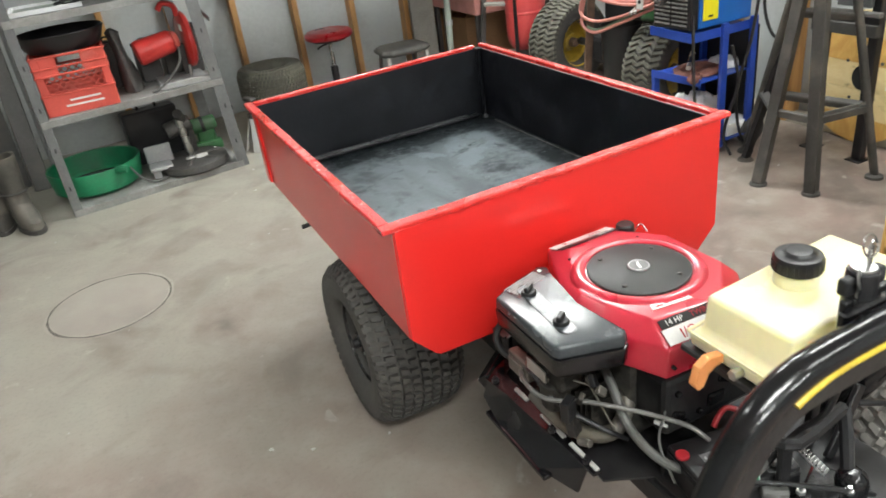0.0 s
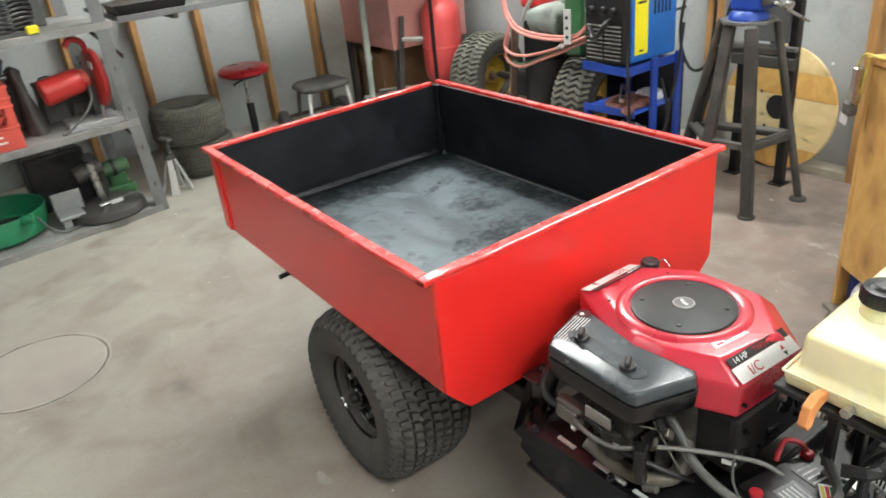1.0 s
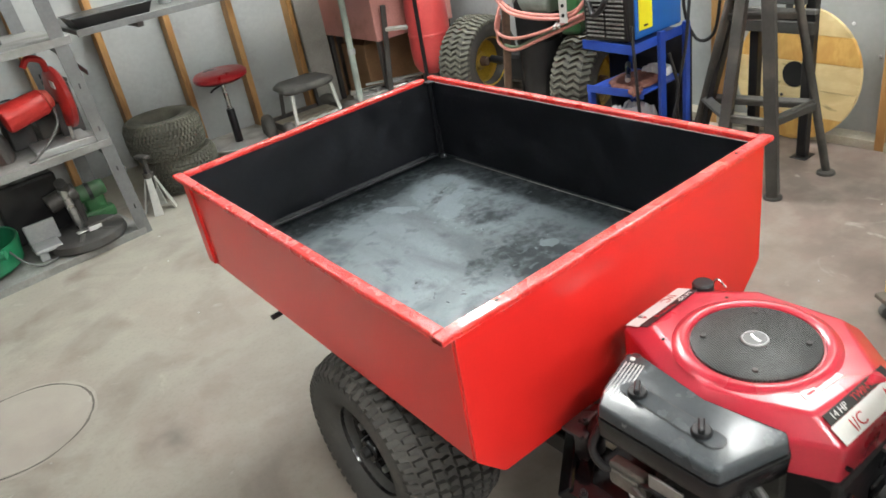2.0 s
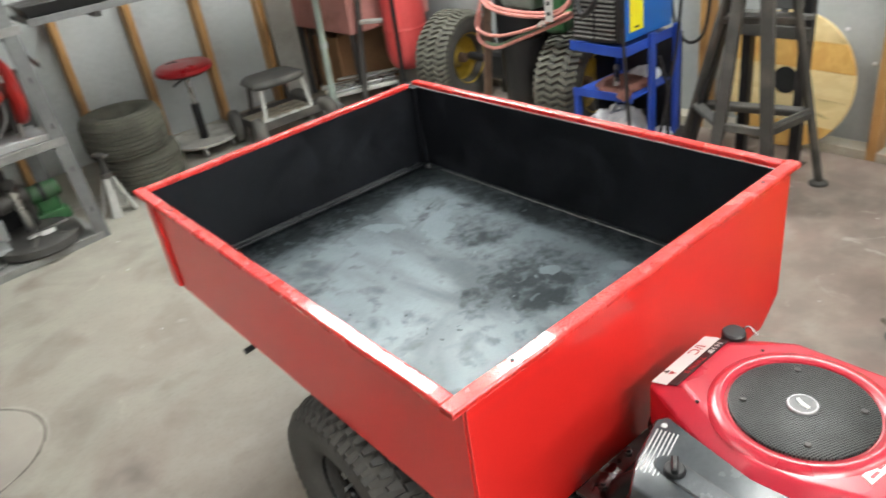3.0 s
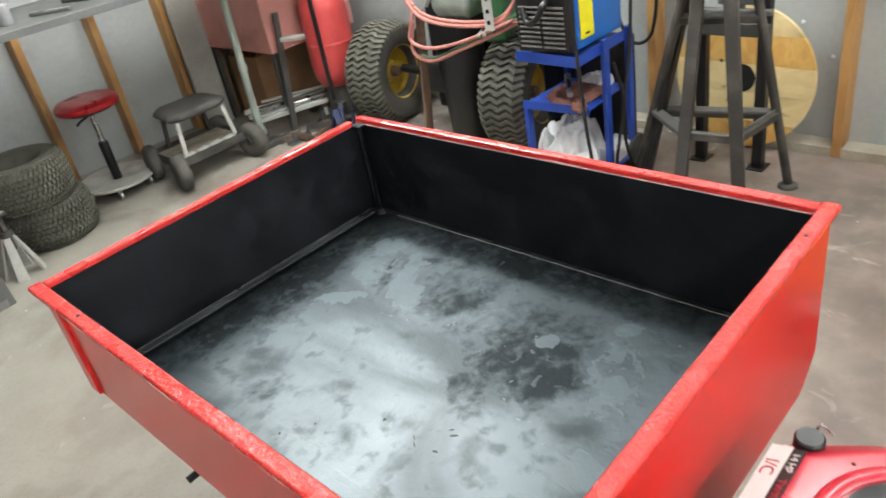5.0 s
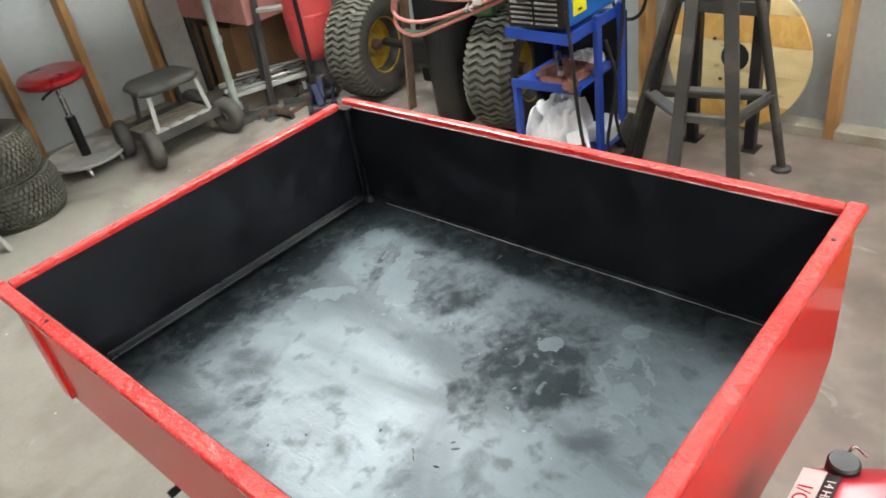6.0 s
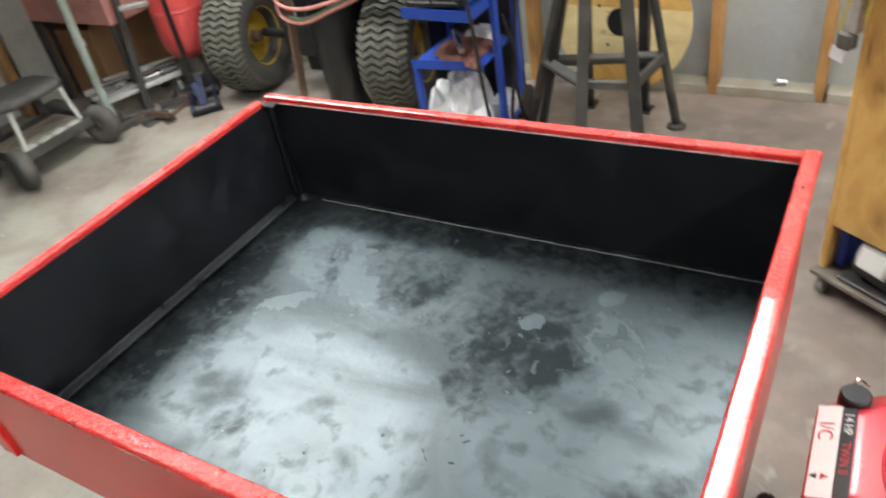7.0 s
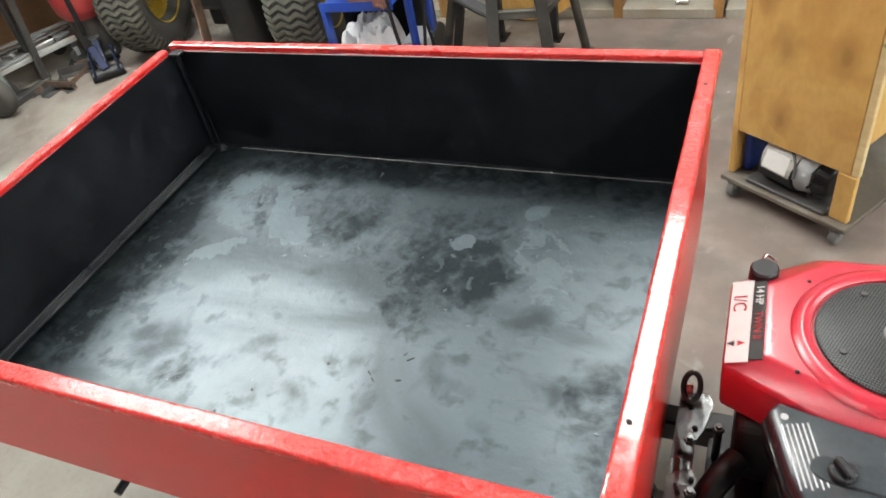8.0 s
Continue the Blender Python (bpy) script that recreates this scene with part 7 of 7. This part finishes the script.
stand = thing("vise_stand", label="dark steel vise stand with splayed legs and tie bars", category="stand")
TOPC = (2.14, 0.78)
feet = [((1.935, 0.825), (2.1, 0.835), 0.056), ((2.006, 0.624), (2.04, 0.7), 0.058), ((2.31, 0.573), (2.2, 0.69), 0.033), ((2.174, 1.122), (2.14, 0.9), 0.036)]
for f, t, w in feet:
    if w > 0.04:
        leg = part("leg", beam((*f, 0.012), (*t, 0.776), w, w * 0.75, 0.003, 20), STAND_STEEL, stand)
    else:
        leg = part("leg", tube([(*f, 0.012), (*t, 0.776)], w / 2, 12, 1), STAND_STEEL, stand, smooth=True)
    part("foot_pad", lathe([(0, 0.016), (0.022, 0.016), (0.034, 0.01), (0.036, 0.0), (0, 0)], 20, (*f, 0)), STAND_STEEL, leg)


def along(f, t, z):
    u = (z - 0.012) / 0.764
    return (f[0] + (t[0] - f[0]) * u, f[1] + (t[1] - f[1]) * u, z)


for z, bars in ((0.298, (0, 1, 2, 3)), (0.655, (2,))):
    pts = [along(f, t, z) for f, t, w in feet]
    for k in bars:
        a, b = Vector(pts[k]), Vector(pts[(k + 1) % 4])
        part("tie_bar", beam(a, b, 0.03, 0.024), STAND_STEEL, stand)
        # top coloured paler to stand for the light it catches
        part("bar_edge", beam(a + Vector((0, 0, 0.0145)), b + Vector((0, 0, 0.0145)), 0.03, 0.005, 0.001), RING_STEEL, stand, "upper edge coloured paler as if catching light")
octagon = [(TOPC[0] + 0.112 * math.cos(math.pi / 8 + k * math.pi / 4), TOPC[1] + 0.112 * math.sin(math.pi / 8 + k * math.pi / 4)) for k in range(8)]
part("top_plate", prism(octagon, 0.777, 0.789, 0.001), RING_STEEL, stand)
vise = thing("bench_vise", (TOPC[0], TOPC[1], 0.79), 0, "blue bench vise with a steel handle bar", "vise")
part("base", lathe([(0, 0.035), (0.06, 0.035), (0.075, 0.02), (0.08, 0.0), (0, 0.0)], 28), BLUE, vise, smooth=True)
part("body", box(-0.05, 0.05, -0.08, 0.06, 0.035, 0.13, 0.012, 2), BLUE, vise)
part("jaw", box(-0.06, 0.06, -0.11, -0.085, 0.06, 0.14, 0.006), DARK_STEEL, vise)
part("screw", cyl((0, -0.1, 0.07), (0, -0.18, 0.06), 0.014, n=14), STEEL, vise)
part("handle", cyl((-0.1, -0.17, 0.085), (0.12, -0.185, -0.02), 0.006, n=10), STEEL, vise)

rack = thing("steel_rack", label="dark steel rack frame standing behind the vise stand", category="rack")
for y, top in ((0.735, 1.05), (0.97, 0.62)):
    post = part("post", box(2.405, 2.445, y - 0.02, y + 0.02, 0.006, top, 0.003), BLACK_SATIN, rack, "black square post")
    part("foot_plate", box(2.385, 2.465, y - 0.035, y + 0.035, 0, 0.006, 0.001), BLACK_SATIN, post)
slant = part("brace", beam((2.1, 1.05, 0.012), (2.26, 0.88, 1.0), 0.036, 0.025, 0.002), BLACK_SATIN, rack, "slanting black brace")
part("foot_pad", lathe([(0, 0.012), (0.025, 0.012), (0.036, 0.0), (0, 0)], 16, (2.1, 1.05, 0)), STAND_STEEL, slant)
part("brace_arm", beam((2.258, 0.882, 0.985), (2.42, 0.735, 0.985), 0.03, 0.02), BLACK_SATIN, rack)
part("tie_bar", box(2.375, 2.404, 0.7, 1.0, 0.612, 0.63, 0.002), RING_STEEL, rack)
part("tie_bar", box(2.38, 2.404, 0.7, 1.0, 0.585, 0.611, 0.002), BLACK_SATIN, rack)
part("tie_bar", box(2.37, 2.404, 0.7, 1.0, 0.535, 0.584, 0.003), STAND_STEEL, rack)
part("panel", box(2.385, 2.404, 0.745, 0.9, 0.645, 0.88, 0.004), GREY_DARK, rack, "dark grey panel")
part("panel_strap", box(2.391, 2.398, 0.8, 0.83, 0.63, 0.646, 0.001), GREY_DARK, rack)

disc = thing("plywood_disc", (2.6, 0.887, 0.294), 0, "round pale plywood reel end leaning against the wall", "plywood disc")
for k in range(5):
    z0, z1 = -0.318 + 0.1272 * k, -0.318 + 0.1272 * (k + 1)
    pts = []
    for s in range(13):
        z = z0 + 0.0008 + (z1 - z0 - 0.0016) * s / 12
        pts.append((-math.sqrt(max(0, 0.3175 ** 2 - z * z)), z))
    for s in range(12, -1, -1):
        z = z0 + 0.0008 + (z1 - z0 - 0.0016) * s / 12
        pts.append((math.sqrt(max(0, 0.3175 ** 2 - z * z)), z))
    bm = bmesh.new()
    a = [bm.verts.new((0.0, y, z)) for y, z in pts]
    b = [bm.verts.new((0.02, y, z)) for y, z in pts]
    for i in range(len(pts)):
        j = (i + 1) % len(pts)
        if (a[i].co - a[j].co).length > 1e-6:
            bm.faces.new((a[i], a[j], b[j], b[i]))
    bm.faces.new(a)
    bm.faces.new(b)
    bmesh.ops.remove_doubles(bm, verts=bm.verts, dist=1e-5)
    part("board", bm, PLY_PALE if k not in (0, 3) else PLY, disc)
part("arbor_hole", cyl((-0.002, 0, 0), (-0.0004, 0, 0), 0.062, n=32), HOLE, disc, "dark round centre hole")
for a in (0.6, 2.4, 4.0, 5.2):
    part("bolt", cyl((-0.004, 0.12 * math.cos(a), 0.12 * math.sin(a)), (0.0, 0.12 * math.cos(a), 0.12 * math.sin(a)), 0.008, n=10), DARK_STEEL, disc)
disc.matrix_basis = pose(2.6, 0.887, 0.294, 0, 4, -4) @ Matrix.Scale(0.915, 4)

# ---- plywood cabinet on casters ----
cab = thing("plywood_cabinet", (1.492, -0.02, 0), math.degrees(math.atan2(-0.839, -0.543)), "tall amber plywood cabinet on casters, open below", "cabinet")
part("front_board", box(0.012, 0.33, 0.0, 0.016, 0.213, 0.835, 0.002), PLY, cab)
part("side_board", box(-0.006, 0.012, 0.0, 0.46, 0.072, 0.84, 0.002), PLY, cab)
part("side_board", box(0.33, 0.348, 0.017, 0.46, 0.3, 0.84, 0.002), PLY, cab)
part("front_post", box(0.3, 0.348, -0.002, 0.016, 0.072, 0.212, 0.002), PLY, cab)
part("corner_edge", box(0.331, 0.35, 0.0, 0.016, 0.214, 0.835, 0.002), PLY_PALE, cab, "worn pale edge")
part("back_board", box(0.012, 0.33, 0.445, 0.46, 0.072, 0.835), PLY, cab)
part("top_board", box(-0.012, 0.352, -0.012, 0.465, 0.8405, 0.858, 0.003), PLY, cab)
part("base_board", box(-0.012, 0.36, -0.025, 0.47, 0.055, 0.071, 0.003), DUSTY_BOARD, cab, "dusty scuffed base board")
part("hinge_plate", box(0.122, 0.168, -0.003, 0.0, 0.78, 0.815, 0.001), STEEL, cab, "small steel catch plate")
for x in (0.02, 0.33):
    for y in (0.0, 0.43):
        part("caster", merge(cyl((x - 0.011, y, 0.024), (x + 0.011, y, 0.024), 0.024, n=18, bevel=0.004), box(x - 0.015, x + 0.015, y - 0.012, y + 0.012, 0.03, 0.0545, 0.002)), CASTER, cab)
bin_ = thing("blue_bin", (1.492, -0.02, 0), math.degrees(math.atan2(-0.839, -0.543)), "deep blue plastic bin inside the cabinet base", "bin")
part("shell", box(0.014, 0.04, 0.03, 0.42, 0.0715, 0.4, 0.006), BLUE_PLASTIC, bin_)
motor = thing("electric_motor", (1.492, -0.02, 0.0715), math.degrees(math.atan2(-0.839, -0.543)), "dusty electric motor with white plate in the cabinet", "electric motor")
part("housing", cyl((0.095, 0.055, 0.078), (0.2, 0.045, 0.078), 0.064, n=36, bevel=0.01), PALE_PAINT, motor, "pale motor shell", smooth=True)
part("end_bell", cyl((0.2, 0.045, 0.078), (0.245, 0.04, 0.078), 0.062, 0.05, 28, 0.008), GALV, motor, smooth=True)
part("fan_cover", cyl((0.245, 0.04, 0.078), (0.285, 0.036, 0.078), 0.052, 0.04, 24, 0.006), BLACK_SATIN, motor)
for k in range(8):
    a = 2 * math.pi * k / 8
    part("vent", box(-0.004, 0.004, -0.014, 0.014, -0.001, 0.001), HOLE, motor).matrix_basis = Matrix.Translation((0.2445, 0.04 + 0.05 * math.cos(a), 0.078 + 0.05 * math.sin(a))) @ rot((0.7, 0.7 * math.cos(a), 0.7 * math.sin(a)))
part("name_plate", moved(box(-0.036, 0.036, -0.0015, 0.0015, -0.024, 0.024), Matrix.Translation((0.14, -0.0085, 0.1)) @ pose(0, 0, 0, -20, 0, -5)), WHITE, motor, "white name plate")
part("lower_shell", cyl((0.096, 0.055, 0.074), (0.199, 0.045, 0.074), 0.0635, n=32, bevel=0.004), BLACK_SATIN, motor)
part("base", box(0.06, 0.29, -0.012, 0.12, 0.0, 0.012, 0.003), DARK_STEEL, motor)
part("lead", tube([(0.1, 0.06, 0.135), (0.075, 0.03, 0.15), (0.085, 0.01, 0.16), (0.115, 0.03, 0.143)], 0.003, 6, 6), PAPER, motor)
part("lead", tube([(0.15, 0.03, 0.14), (0.19, -0.005, 0.12), (0.2, -0.02, 0.08)], 0.004, 6, 6), HOSE_GREY, motor)
clip = thing("cable_clamp", (1.492, -0.02, 0.84), math.degrees(math.atan2(-0.839, -0.543)), "yellow cord and steel clamp hung over the cabinet edge", "clamp")
part("cord", tube([(0.3, 0.05, 0.022), (0.16, 0.01, 0.023), (0.06, -0.012, 0.024), (-0.01, -0.016, 0.022), (-0.03, -0.02, -0.02), (-0.042, -0.022, -0.08), (-0.044, -0.024, -0.13), (-0.03, -0.026, -0.15), (-0.005, -0.026, -0.12), (0.012, -0.024, -0.06), (0.018, -0.02, 0.0), (0.03, -0.014, 0.022), (0.12, 0.02, 0.023), (0.26, 0.09, 0.022)], 0.0035, 8, 6), YELLOW_STRAP, clip, "thin yellow cord", smooth=True)
part("body", moved(box(-0.014, 0.014, -0.012, 0.012, -0.11, -0.01, 0.004), Matrix.Translation((-0.005, -0.03, 0.0))), STEEL, clip)
part("jaw", moved(box(-0.02, 0.02, -0.014, 0.014, -0.15, -0.11, 0.006), Matrix.Translation((-0.02, -0.03, 0.0))), DARK_STEEL, clip)
part("tag", moved(box(-0.018, 0.018, -0.001, 0.001, -0.015, 0.015), Matrix.Translation((-0.035, -0.035, -0.165)) @ pose(0, 0, 0, 0, 10, 0)), PAPER, clip, "white paper tag")

fitting = thing("wall_fitting", (2.655, 0.255, 0.0405), 0, "small shiny steel fitting lying on the sill", "fitting")
part("body", merge(cyl((0, -0.02, 0.014), (0, 0.018, 0.014), 0.012, n=12, bevel=0.002), box(-0.01, 0.01, 0.012, 0.03, 0.0, 0.018, 0.003)), STEEL, fitting)
for y, z in ((0.263, 0.378), (0.58, 0.373), (0.35, 0.62), (0.7, 0.5), (1.02, 0.3)):
    mark = thing("wall_screw", (2.698, y, z), 0, "small white plastic screw cap on the wall sheet", "screw cap", "wall screws")
    part("cap", lathe([(0, 0.004), (0.006, 0.003), (0.008, 0.0)], 10, (0, 0, 0), (-1, 0, 0)), PAPER, mark)
